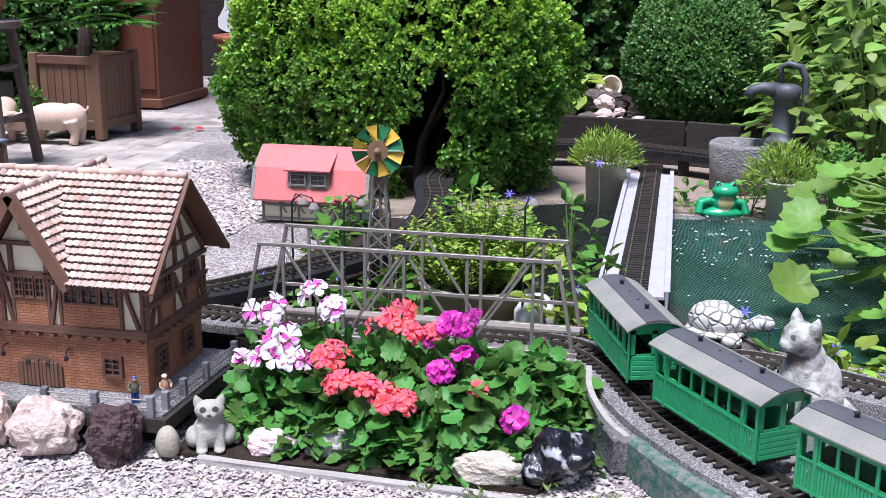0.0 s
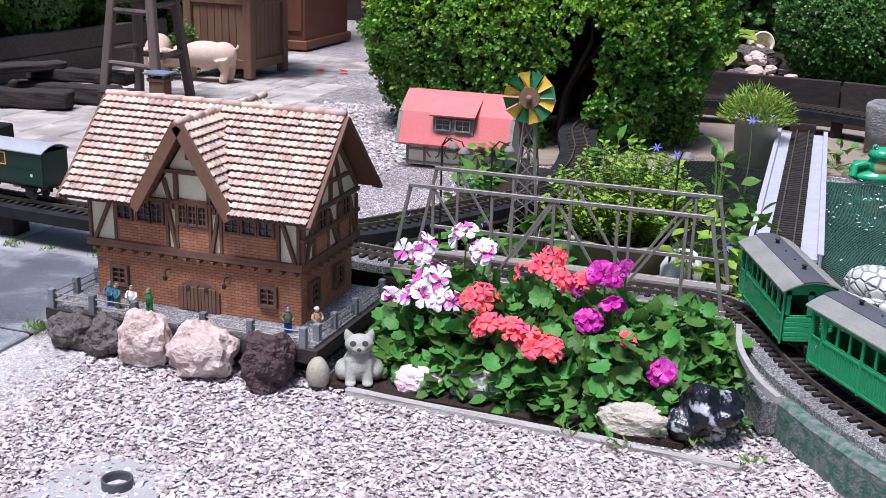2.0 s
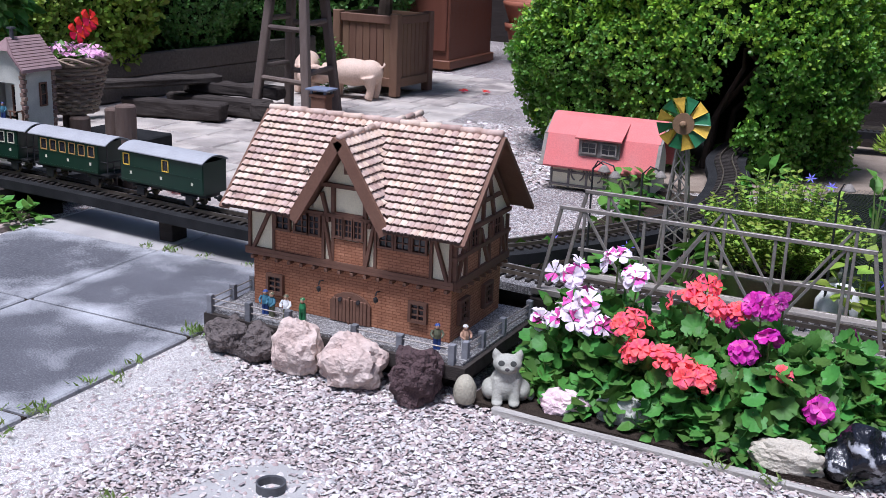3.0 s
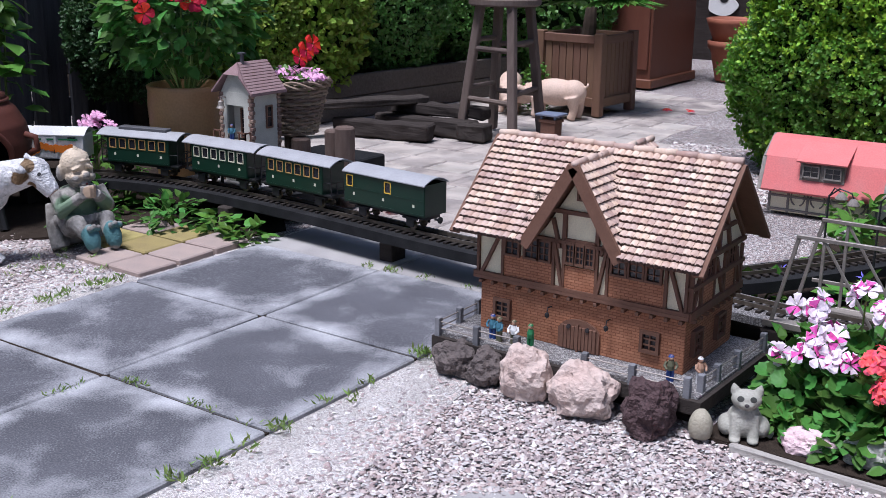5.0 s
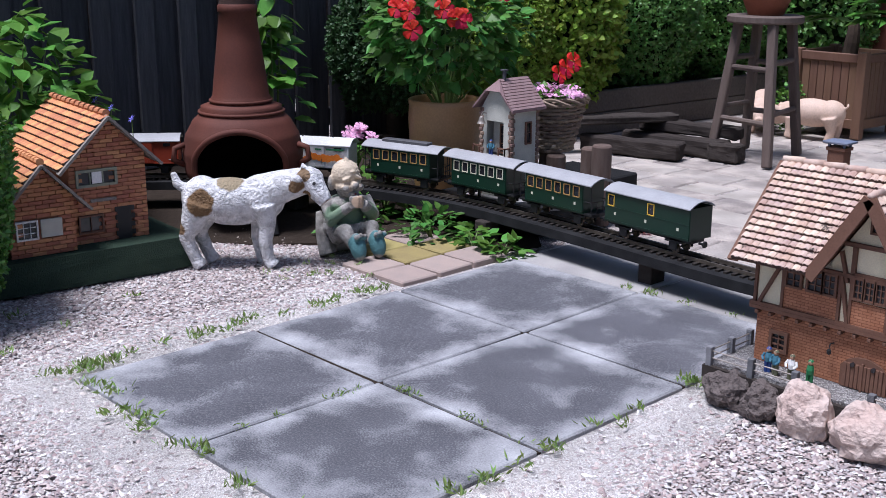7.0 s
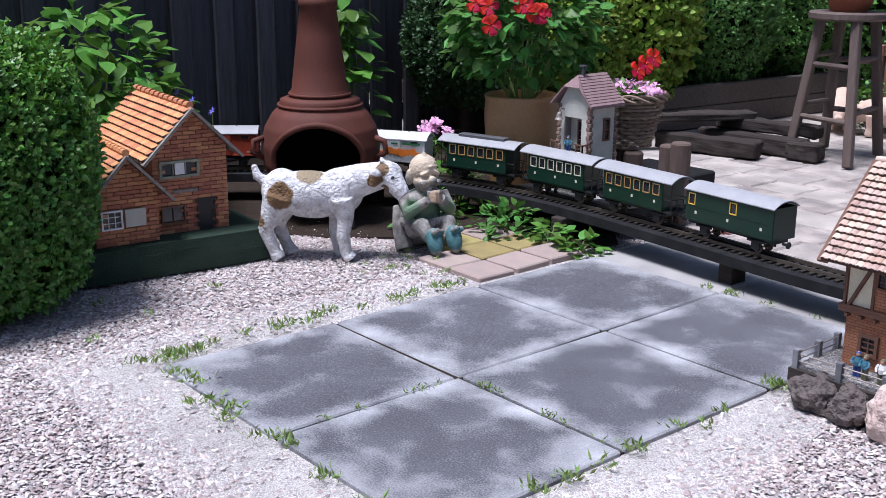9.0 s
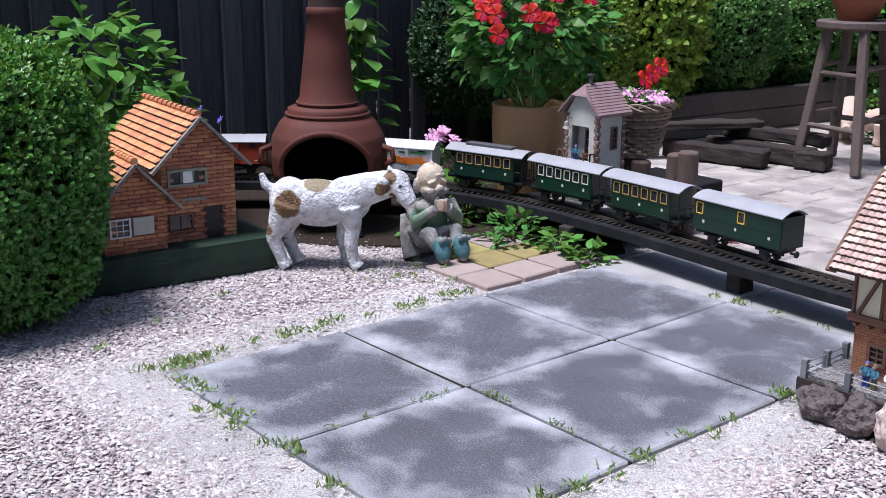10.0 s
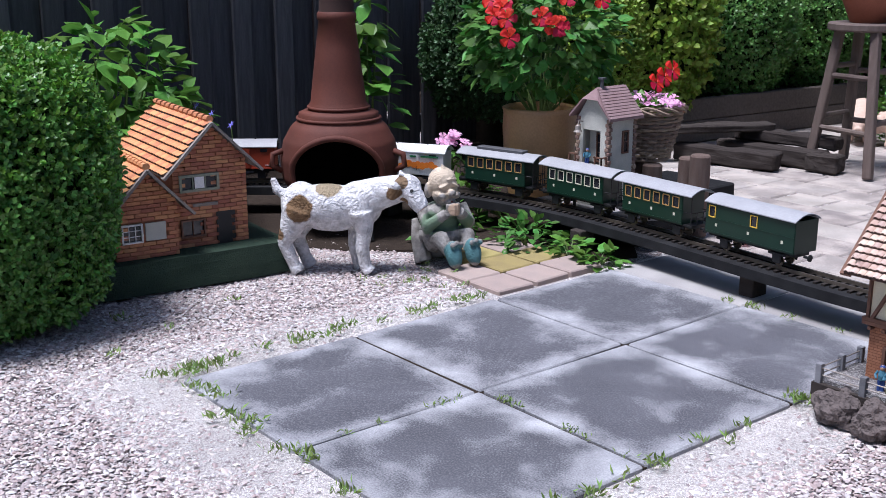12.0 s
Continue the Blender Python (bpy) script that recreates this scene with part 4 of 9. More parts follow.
def tile_slope(parent, me, origin, along, up, nx, rows, keep, limit, joined_mat, name="roof_tile", jit=0.0):
    """Lays tiles in courses on a roof slope; past the limit they are joined into one mesh."""
    origin, along, up = Vector(origin), Vector(along), Vector(up)
    nrm = along.normalized().cross(up.normalized())
    rot = Matrix((along.normalized(), up.normalized(), nrm)).transposed()
    tilt = rot @ Matrix.Rotation(radians(-21), 3, "X")
    rest, count = bmesh.new(), 0
    tr = random.Random(11)
    for j in range(rows):
        for i in range(nx):
            u, v = (i + 0.5 + (0.5 if j % 2 and 0 else 0)) / nx, (j + 0.5) / rows
            p = origin + along * u + up * v + nrm * 0.0035
            if not keep(p):
                continue
            m = Matrix.Translation(p + nrm * jit * tr.random()) @ (tilt @ Matrix.Rotation(radians(tr.uniform(-2.5, 2.5)), 3, "Z")).to_4x4()
            if count < limit:
                piece(name, me, parent, m)
                count += 1
            else:
                k = len(rest.verts)
                rest.from_mesh(me)
                rest.verts.ensure_lookup_table()
                bmesh.ops.transform(rest, matrix=m, verts=rest.verts[k:])
    if rest.verts:
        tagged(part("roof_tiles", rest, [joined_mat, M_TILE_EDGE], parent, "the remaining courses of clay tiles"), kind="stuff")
    else:
        rest.free()
    return count


def small_window(parent, c, w, h, normal="y", sign=-1, bars=(2, 2), frame_mat=None, depth=0.004, fw=0.005, name="window"):
    """A little window: frame with glazing bars, and dark glass behind it."""
    frame_mat = frame_mat or M_BEAM

    def bx(bm, u, v, su, sv, d):
        if normal == "y":
            box(bm, (c[0] + u, c[1] + sign * d / 2, c[2] + v), (su, d, sv))
        else:
            box(bm, (c[0] + sign * d / 2, c[1] + u, c[2] + v), (d, su, sv))

    def at_depth(u, v, d):
        return (c[0] + u, c[1] + sign * d, c[2] + v) if normal == "y" else (c[0] + sign * d, c[1] + u, c[2] + v)

    bm = bmesh.new()
    loops = []
    for q, d in ((fw / 2, 0), (fw / 2, depth * 2), (-fw / 2, depth * 2), (-fw / 2, 0)):
        loops.append([bm.verts.new(at_depth(a * (w / 2 + q), b * (h / 2 + q), d)) for a, b in ((-1, -1), (1, -1), (1, 1), (-1, 1))])
    for la, lb in zip(loops, loops[1:] + loops[:1]):
        for k in range(4):
            bm.faces.new((la[k], la[(k + 1) % 4], lb[(k + 1) % 4], lb[k]))
    bmesh.ops.recalc_face_normals(bm, faces=bm.faces[:])
    win = part(name, bm, frame_mat, parent)
    for k in range(1, bars[0]):
        bm = bmesh.new()
        bx(bm, -w / 2 + w * k / bars[0], 0, fw * 0.45, h - fw, depth * 1.4)
        part("glazing_bar", bm, frame_mat, win)
    for k in range(1, bars[1]):
        bm = bmesh.new()
        bx(bm, 0, -h / 2 + h * k / bars[1], w - fw, fw * 0.45, depth * 1.3)
        part("glazing_bar", bm, frame_mat, win)
    bm = bmesh.new()
    if normal == "y":
        box(bm, (c[0], c[1] + sign * 0.001, c[2]), (w - fw, 0.003, h - fw))
    else:
        box(bm, (c[0] + sign * 0.001, c[1], c[2]), (0.003, w - fw, h - fw))
    part("pane", bm, M_GLASS_DARK, win)
    return win


house = thing("timber_framed_house", (0, 0, 0), "model half-timbered house with brick ground floor and tiled roof", "model house")
bm = bmesh.new()
box(bm, ((HX0 + HX1) / 2, (HY0 + HY1) / 2, 0.132), (HX1 - HX0, HY1 - HY0, 0.124), None, 0.001)
part("ground_floor_wall", bm, coursed("red_brown_mortared_wall", (0.38, 0.155, 0.075), (0.52, 0.25, 0.14), (0.5, 0.4, 0.35), 0.0185, 0.0065), house, "red-brown brick ground floor")
bm = bmesh.new()
ux0, ux1, uy0, uy1 = 0.597, 1.113, 0.597, 0.883
prism(bm, [(uy0, 0.198), (uy1, 0.198), (uy1, 0.325), (RIDGE_Y, RIDGE_Z - 0.02), (uy0, 0.325)], "x", ux0, ux1)
prism(bm, [(DX - 0.092, 0.26), (DX + 0.092, 0.26), (DX + 0.092, 0.335), (DX, DTOP - 0.02), (DX - 0.092, 0.335)], "y", 0.5965, 0.73)
part("upper_wall", bm, M_PLASTER, house, "cream plaster upper storey")
# brick infill of the upper storey
M_INFILL = coursed("infill_mortared_wall", (0.38, 0.155, 0.075), (0.52, 0.25, 0.14), (0.5, 0.4, 0.35), 0.0185, 0.0065)
for c, d in (((0.73, 0.5955, 0.237), (0.13, 0.005, 0.054)), ((0.995, 0.5955, 0.237), (0.13, 0.005, 0.054)), ((0.862, 0.5945, 0.236), (0.075, 0.005, 0.054)), ((1.1145, 0.688, 0.232), (0.005, 0.055, 0.05)), ((1.1145, 0.81, 0.232), (0.005, 0.055, 0.05))):
    bm = bmesh.new()
    box(bm, c, d)
    part("brick_infill", bm, M_INFILL, house, "orange-red brick infill panel")
bm = bmesh.new()
yf, bw = 0.5935, 0.0065
for x in (0.602, 0.667, 0.797, 0.822, 0.902, 0.928, 1.062, 1.108):
    beam(bm, (x, yf, 0.2), (x, yf, 0.318), bw, 0.008, (0, 1, 0))
for z in (0.2, 0.2085, 0.316):
    beam(bm, (0.592, yf - 0.001, z), (1.118, yf - 0.001, z), 0.008, 0.011, (0, 1, 0))
for a, b in (((0.662, 0.312), (0.612, 0.21)), ((1.067, 0.312), (1.102, 0.21)), ((0.798, 0.318), (0.82, 0.21)), ((0.926, 0.318), (0.905, 0.21)), ((0.793, 0.365), (0.812, 0.3)), ((0.931, 0.365), (0.912, 0.3))):
    beam(bm, (a[0], yf - 0.002, a[1]), (b[0], yf - 0.002, b[1]), 0.007, 0.009, (0, 1, 0))
yd = 0.5925
for a, b in (((DX - 0.07, 0.383), (DX + 0.07, 0.383)), ((DX - 0.04, 0.32), (DX + 0.04, 0.32)), ((DX - 0.04, 0.3), (DX - 0.04, 0.38)), ((DX + 0.04, 0.3), (DX + 0.04, 0.38))):
    beam(bm, (a[0], yd, a[1]), (b[0], yd, b[1]), 0.009, 0.008, (0, 1, 0))
xr = 1.1155
for y in (0.6, 0.652, 0.72, 0.778, 0.84, 0.879):
    beam(bm, (xr, y, 0.2), (xr, y, min(0.33 + 0.0, 0.3)), 0.008, 0.008, (1, 0, 0))
for z in (0.2, 0.2085, 0.262, 0.312):
    beam(bm, (xr + 0.001, 0.592, z), (xr + 0.001, 0.888, z), 0.009, 0.011, (1, 0, 0))
for a, b in (((0.6, 0.32), (RIDGE_Y, 0.475)), ((0.88, 0.32), (RIDGE_Y, 0.475)), ((RIDGE_Y, 0.31), (RIDGE_Y, 0.475)), ((0.645, 0.36), (0.825, 0.36)), ((0.675, 0.318), (0.71, 0.41)), ((0.795, 0.318), (0.76, 0.41)), ((0.648, 0.3), (0.61, 0.21)), ((0.84, 0.3), (0.87, 0.21)), ((0.724, 0.3), (0.775, 0.21))):
    beam(bm, (xr + 0.001, *a), (xr + 0.001, *b), 0.008, 0.008, (1, 0, 0))
part("timber_frame", bm, M_BEAM, house, "dark brown timber framing")
bm = bmesh.new()
box(bm, (0, 0, 0), (0.008, 0.022, 0.008), None, 0.0008)
joist = mesh_of(bm, M_BEAM, "joist_end")
for k in range(16):
    piece("joist_end", joist, house, pose(0.61 + k * 0.0327, 0.598, 0.189))
for k in range(9):
    piece("joist_end", joist, house, pose(1.114, 0.615 + k * 0.032, 0.189, 0, 0, 90))
for x in (0.69, 0.74, 0.772):
    small_window(house, (x + 0.002, 0.594, 0.287), 0.036 if x != 0.772 else 0.03, 0.046, bars=(2, 3))
for x in (0.955, 0.995, 1.035):
    small_window(house, (x, 0.594, 0.287), 0.034, 0.046, bars=(2, 3))
for x in (0.838, 0.862, 0.886):
    small_window(house, (x, 0.594, 0.292), 0.022, 0.044, bars=(2, 3))
small_window(house, (DX + 0.008, 0.596, 0.437), 0.036, 0.046, bars=(1, 1))
for x in (0.664, 1.031):
    small_window(house, (x, HY0, 0.128), 0.038, 0.042, bars=(2, 3), depth=0.005, fw=0.007)
for y in (0.66, 0.79):
    small_window(house, (HX1, y, 0.13), 0.042, 0.05, normal="x", sign=1, bars=(2, 3), depth=0.005, fw=0.007)
for y in (0.685, 0.81):
    small_window(house, (1.113, y, 0.288), 0.05, 0.044, normal="x", sign=1, bars=(3, 2))
bm = bmesh.new()
prism(bm, [(0.812, 0.072), (0.914, 0.072), (0.914, 0.118), (0.9, 0.133), (0.88, 0.141), (0.863, 0.143), (0.846, 0.141), (0.826, 0.133), (0.812, 0.118)], "y", 0.598, 0.606)
door_frame = part("gate", bm, M_BEAM, house, "arched dark brown double gate")
bm = bmesh.new()
box(bm, (0, 0, 0), (0.0078, 0.005, 0.054), None, 0.0008)
gate_plank = mesh_of(bm, M_BEAM, "plank")
for k in range(10):
    piece("plank", gate_plank, door_frame, pose(0.8235 + k * 0.0088, 0.5965, 0.1))
bm = bmesh.new()
box(bm, (0.863, 0.594, 0.1), (0.004, 0.006, 0.066))
part("cover_strip", bm, M_BEAM, door_frame)
for x in (0.84, 0.886):
    bm = bmesh.new()
    tube(bm, [(x, 0.597, 0.125), (x, 0.592, 0.125)], 0.005, 10)
    part("round_window", bm, M_GLASS_DARK, door_frame)
for x in (0.79, 0.935):
    bm = bmesh.new()
    tube(bm, [(x, 0.604, 0.158), (x, 0.588, 0.16), (x, 0.585, 0.152)], 0.0015, 6)
    ball(bm, (x, 0.585, 0.143), (0.006, 0.006, 0.008), 1)
    part("wall_lantern", bm, M_BLACK, house)
# roof
bm = bmesh.new()
th = 0.008
rx0, rx1 = 0.565, 1.152
for xa, xb in ((rx0, DX - DHALF), (DX + DHALF, rx1)):
    prism(bm, [(EAVE_Y0, EAVE_Z - th), (RIDGE_Y, RIDGE_Z - th), (EAVE_Y1, EAVE_Z - th), (EAVE_Y1, EAVE_Z), (RIDGE_Y, RIDGE_Z), (EAVE_Y0, EAVE_Z)], "x", xa, xb)
for sgn in (-1, 1):
    for k in range(8):
        za, zb = EAVE_Z + (RIDGE_Z - EAVE_Z) * k / 8, EAVE_Z + (RIDGE_Z - EAVE_Z) * (k + 1) / 8
        xw = DHALF * max(0.0, (DTOP - za) / (DTOP - EAVE_Z))
        for s2 in (-1, 1):
            xa, xb = sorted((DX + s2 * DHALF, DX + s2 * max(xw - 0.004, 0)))
            if xb - xa > 0.004:
                ya, yb = RIDGE_Y + sgn * (RIDGE_Z - za), RIDGE_Y + sgn * (RIDGE_Z - zb)
                prism(bm, [(ya, za - th), (yb, zb - th), (yb, zb), (ya, za)], "x", xa, xb)
for y0, y1 in ((EAVE_Y0, RIDGE_Y - 0.002), (RIDGE_Y + 0.002, EAVE_Y1)):
    prism(bm, [(DX - DHALF, EAVE_Z - th), (DX, DTOP - th), (DX + DHALF, EAVE_Z - th), (DX + DHALF, EAVE_Z), (DX, DTOP), (DX - DHALF, EAVE_Z)], "y", y0, y1)
part("roof_board", bm, M_BEAM, house)
for x in (rx0 + 0.003, rx1 - 0.003):
    for y0 in (EAVE_Y0, EAVE_Y1):
        bm = bmesh.new()
        beam(bm, (x, y0 + (-0.004 if y0 < 0.7 else 0.004), EAVE_Z - 0.009), (x, RIDGE_Y, RIDGE_Z - 0.006), 0.008, 0.024, (1, 0, 0))
        part("bargeboard", bm, M_BEAM, house)
for sgn in (-1, 1):
    bm = bmesh.new()
    beam(bm, (DX + sgn * (DHALF + 0.003), EAVE_Y0 - 0.001, EAVE_Z - 0.012), (DX, EAVE_Y0 - 0.001, DTOP - 0.005), 0.026, 0.009, (0, 1, 0))
    part("bargeboard", bm, M_BEAM, house)
tm = tile_mesh(0.0158, 0.0225, M_TILE)


def on_main(p):
    return DTOP - abs(p.x - DX) * (DTOP - EAVE_Z) / DHALF < p.z - 0.004


def on_dormer(p):
    return p.y < EAVE_Y0 + (p.z - EAVE_Z) + 0.004 or p.y > EAVE_Y1 - (p.z - EAVE_Z) - 0.004


L = RIDGE_Y - EAVE_Y0
tile_slope(house, tm, (rx0, EAVE_Y0 - 0.004, EAVE_Z - 0.004), (rx1 - rx0, 0, 0), (0, L, RIDGE_Z - EAVE_Z), 36, 15, on_main, 300, M_TILE_ISLAND, jit=0.0012)
tile_slope(house, tm, (rx1, EAVE_Y1 + 0.004, EAVE_Z - 0.004), (rx0 - rx1, 0, 0), (0, -L, RIDGE_Z - EAVE_Z), 36, 15, on_main, 0, M_TILE_ISLAND)
tile_slope(house, tm, (DX + DHALF + 0.003, EAVE_Y0, EAVE_Z - 0.004), (0, EAVE_Y1 - EAVE_Y0, 0), (-DHALF, 0, DTOP - EAVE_Z), 23, 12, on_dormer, 0, M_TILE_ISLAND, jit=0.0012)
tile_slope(house, tm, (DX - DHALF - 0.003, EAVE_Y1, EAVE_Z - 0.004), (0, EAVE_Y0 - EAVE_Y1, 0), (DHALF, 0, DTOP - EAVE_Z), 23, 12, on_dormer, 0, M_TILE_ISLAND)
for k in range(12):
    bm = bmesh.new()
    x = rx0 + (rx1 - rx0) * (k + 0.5) / 12
    tube(bm, [(x - 0.0255, RIDGE_Y, RIDGE_Z + 0.001), (x + 0.0255, RIDGE_Y, RIDGE_Z + 0.003)], [0.0075, 0.0088], 8)
    part("ridge_tile", bm, M_TILE, house, "half-round clay ridge tile", smooth=True)
for k in range(8):
    y = EAVE_Y0 + (EAVE_Y1 - EAVE_Y0) * (k + 0.5) / 8
    if abs(y - RIDGE_Y) > 0.02:
        bm = bmesh.new()
        tube(bm, [(DX, y - 0.026, DTOP + 0.001), (DX, y + 0.026, DTOP + 0.003)], [0.007, 0.0082], 8)
        part("ridge_tile", bm, M_TILE, house, "half-round clay ridge tile", smooth=True)
bm = bmesh.new()
box(bm, (0.662, 0.8, 0.482), (0.04, 0.034, 0.11), None, 0.002)
box(bm, (0.662, 0.8, 0.538), (0.046, 0.04, 0.008), None, 0.001)
chimney = part("chimney", bm, M_BEAM, house, "dark brown chimney with a flat grey cap")
bm = bmesh.new()
for u in (-0.018, 0.018):
    for v in (-0.014, 0.014):
        box(bm, (0.662 + u, 0.8 + v, 0.546), (0.005, 0.005, 0.009))
box(bm, (0.662, 0.8, 0.5525), (0.06, 0.05, 0.005), None, 0.001)
part("cap", bm, M_BLUEROOF, chimney, "flat blue-grey chimney cap")


# ---- platform and garden round the house ----
house_deck = thing("house_platform", (0, 0, 0), "dark board platform with fine gravel, railings and grey posts", "platform")
bm = bmesh.new()
prism(bm, [(0.535, 0.503), (1.19, 0.503), (1.205, 0.905), (0.535, 0.905)], "z", 0.035, 0.064)
part("board", bm, M_DARKWOOD, house_deck)
bm = bmesh.new()
prism(bm, [(0.545, 0.515), (1.18, 0.515), (1.195, 0.9), (0.545, 0.9)], "z", 0.0642, 0.0705)
part("gravel_top", bm, M_GRAVEL_FINE, house_deck, "fine grey gravel")
bm = bmesh.new()
box(bm, (0.87, 0.72, 0.016), (0.58, 0.34, 0.04))
part("support", bm, M_DARKWOOD, house_deck)
M_POST = mat("grey_concrete_post", (0.2, 0.2, 0.21), (0.14, 0.14, 0.15), rough=0.9, scale=60, fine=300, bump=0.6, per="object")
bm = bmesh.new()
box(bm, (0, 0, 0.016), (0.014, 0.014, 0.052), None, 0.001)
pm = mesh_of(bm, M_POST, "post")
runs = [[(0.547, 0.68), (0.547, 0.6), (0.547, 0.513), (0.652, 0.513), (0.757, 0.513)], [(0.925, 0.513), (1.035, 0.513), (1.155, 0.515)], [(1.172, 0.545), (1.176, 0.62), (1.182, 0.72), (1.19, 0.86)]]
for run in runs:
    for x, y in run:
        piece("post", pm, house_deck, pose(x, y, 0.066))
    for a, b in zip(run, run[1:]):
        for z in (0.082, 0.098):
            bm = bmesh.new()
            tube(bm, [(*a, z), (*b, z)], 0.0016, 6)
            part("railing", bm, M_METAL, house_deck)


def figurine(m, coat, legs, label, h=0.058, arm=True):
    """A tiny painted plastic figure, kept as one plain shape."""
    bm = bmesh.new()
    for s in (-1, 1):
        tube(bm, [(s * 0.004 * h / 0.058, 0, 0), (s * 0.004, 0, h * 0.45)], [0.0042, 0.0045], 7, slot=1)
        if arm:
            tube(bm, [(s * 0.009, 0, h * 0.74), (s * 0.013, -0.003, h * 0.6), (s * 0.009, -0.009, h * 0.5)], [0.0032, 0.003, 0.0026], 6, slot=0)
    tube(bm, [(0, 0, h * 0.43), (0, 0, h * 0.6), (0, 0, h * 0.78)], [0.0075, 0.0085, 0.006], 9, slot=0)
    ball(bm, (0, -0.001, h * 0.89), (0.0052, 0.0055, 0.0065), 2, slot=2)
    tube(bm, [(0, 0, h * 0.93), (0, 0, h * 0.99)], [0.0065, 0.004], 8, slot=1)
    return single("figurine", bm, [coat, legs, M_SKIN], m, label, "figurine", "painted figurines")


M_SKIN = mat("painted_flesh_plastic", (0.5, 0.3, 0.2), (0.45, 0.27, 0.18), rough=0.6, scale=60, bump=0)
M_NAVY = mat("blue_plastic", (0.03, 0.07, 0.25), (0.03, 0.06, 0.2), rough=0.5, scale=60, bump=0)
M_OLIVE = mat("olive_plastic", (0.12, 0.12, 0.07), (0.1, 0.1, 0.06), rough=0.6, scale=60, bump=0)
M_TEAL = mat("teal_plastic", (0.06, 0.18, 0.24), (0.05, 0.14, 0.2), rough=0.6, scale=60, bump=0)
figurine((0.668, 0.555, 0.0705, 0, 0, 10), M_TEAL, M_NAVY, "small painted figurine in blue clothes on the house platform")
figurine((0.69, 0.548, 0.0705, 0, 0, -20), M_TEAL, M_OLIVE, "small painted figurine in teal clothes on the house platform")
figurine((0.727, 0.55, 0.0705), M_WHITE, M_OLIVE, "small painted figurine in a white coat on the house platform")
figurine((0.77, 0.55, 0.0705), M_GRN, M_GRN, "small painted figurine in a green dress on the house platform", arm=False)
figurine((1.098, 0.56, 0.0705, 0, 0, 30), M_OLIVE, M_NAVY, "small painted figurine in an olive jacket by the railing")
figurine((1.152, 0.585, 0.0705, 0, 0, 60), M_SKIN, M_WHITE, "small painted figurine in pale clothes by the railing")


def rock(name, m, r, material, label, seed, rough_amt=0.22, sub=4, category="rock"):
    bm = bmesh.new()
    ball(bm, (0, 0, 0), 1, sub)
    off = Vector((seed * 5.3, seed * 2.1, 0))
    for v in bm.verts:
        d = v.co.normalized()
        k = 1 + rough_amt * (noise.noise(d * 1.4 + off) + 0.6 * noise.noise(d * 3.1 + off)) + 0.35 * rough_amt * noise.noise(d * 8 + off)
        k = round(k * 9) / 9 * 0.35 + k * 0.65
        v.co = Vector((d.x * r[0] * k, d.y * r[1] * k, max(d.z * r[2] * k, -r[2] * 0.55) + r[2] * 0.5))
    return single(name, bm, material, m, label, category, "rocks along the platform" if name == "rock" else "", smooth=False)


rock("rock", (0.61, 0.495, 0), (0.055, 0.045, 0.05), M_STONE_G, "rough grey-brown lava rock on the gravel", 1, 0.3)
rock("rock", (0.70, 0.482, 0), (0.045, 0.04, 0.048), M_STONE_G, "rough grey-brown lava rock on the gravel", 2, 0.3)
rock("rock", (0.805, 0.475, 0), (0.06, 0.05, 0.072), M_STONE_P, "pinkish white rugged rock beside the platform", 3, 0.22)
rock("rock", (0.945, 0.47, 0), (0.076, 0.055, 0.066), M_STONE_P, "pale pink and white rugged rock beside the platform", 4, 0.24)
rock("rock", (1.095, 0.46, 0), (0.055, 0.05, 0.07), M_STONE_D, "dark purple-brown porous lava rock", 5, 0.34)
rock("pebble_stone", (1.196, 0.495, 0), (0.024, 0.022, 0.038), mat("yellow_grey_stone", (0.4, 0.36, 0.27), (0.3, 0.28, 0.22), scale=30, bump=0.4), "smooth egg-shaped yellowish stone standing beside the cat", 6, 0.05, category="stone")
rock("rock", (1.39, 0.55, 0), (0.05, 0.03, 0.03), mat("rose_quartz", (0.66, 0.42, 0.45), (0.74, 0.6, 0.6), rough=0.5, scale=20, bump=0.8), "rosy quartz rock at the edge of the bed", 7)
rock("rock", (1.51, 0.565, 0), (0.055, 0.03, 0.036), M_STATUE, "grey rock half hidden under the geraniums", 8)
rock("rock", (1.84, 0.53, 0), (0.072, 0.035, 0.036), mat("beige_limestone", (0.42, 0.36, 0.28), (0.5, 0.46, 0.38), scale=20, bump=0.9), "beige limestone rock at the edge of the bed", 9)


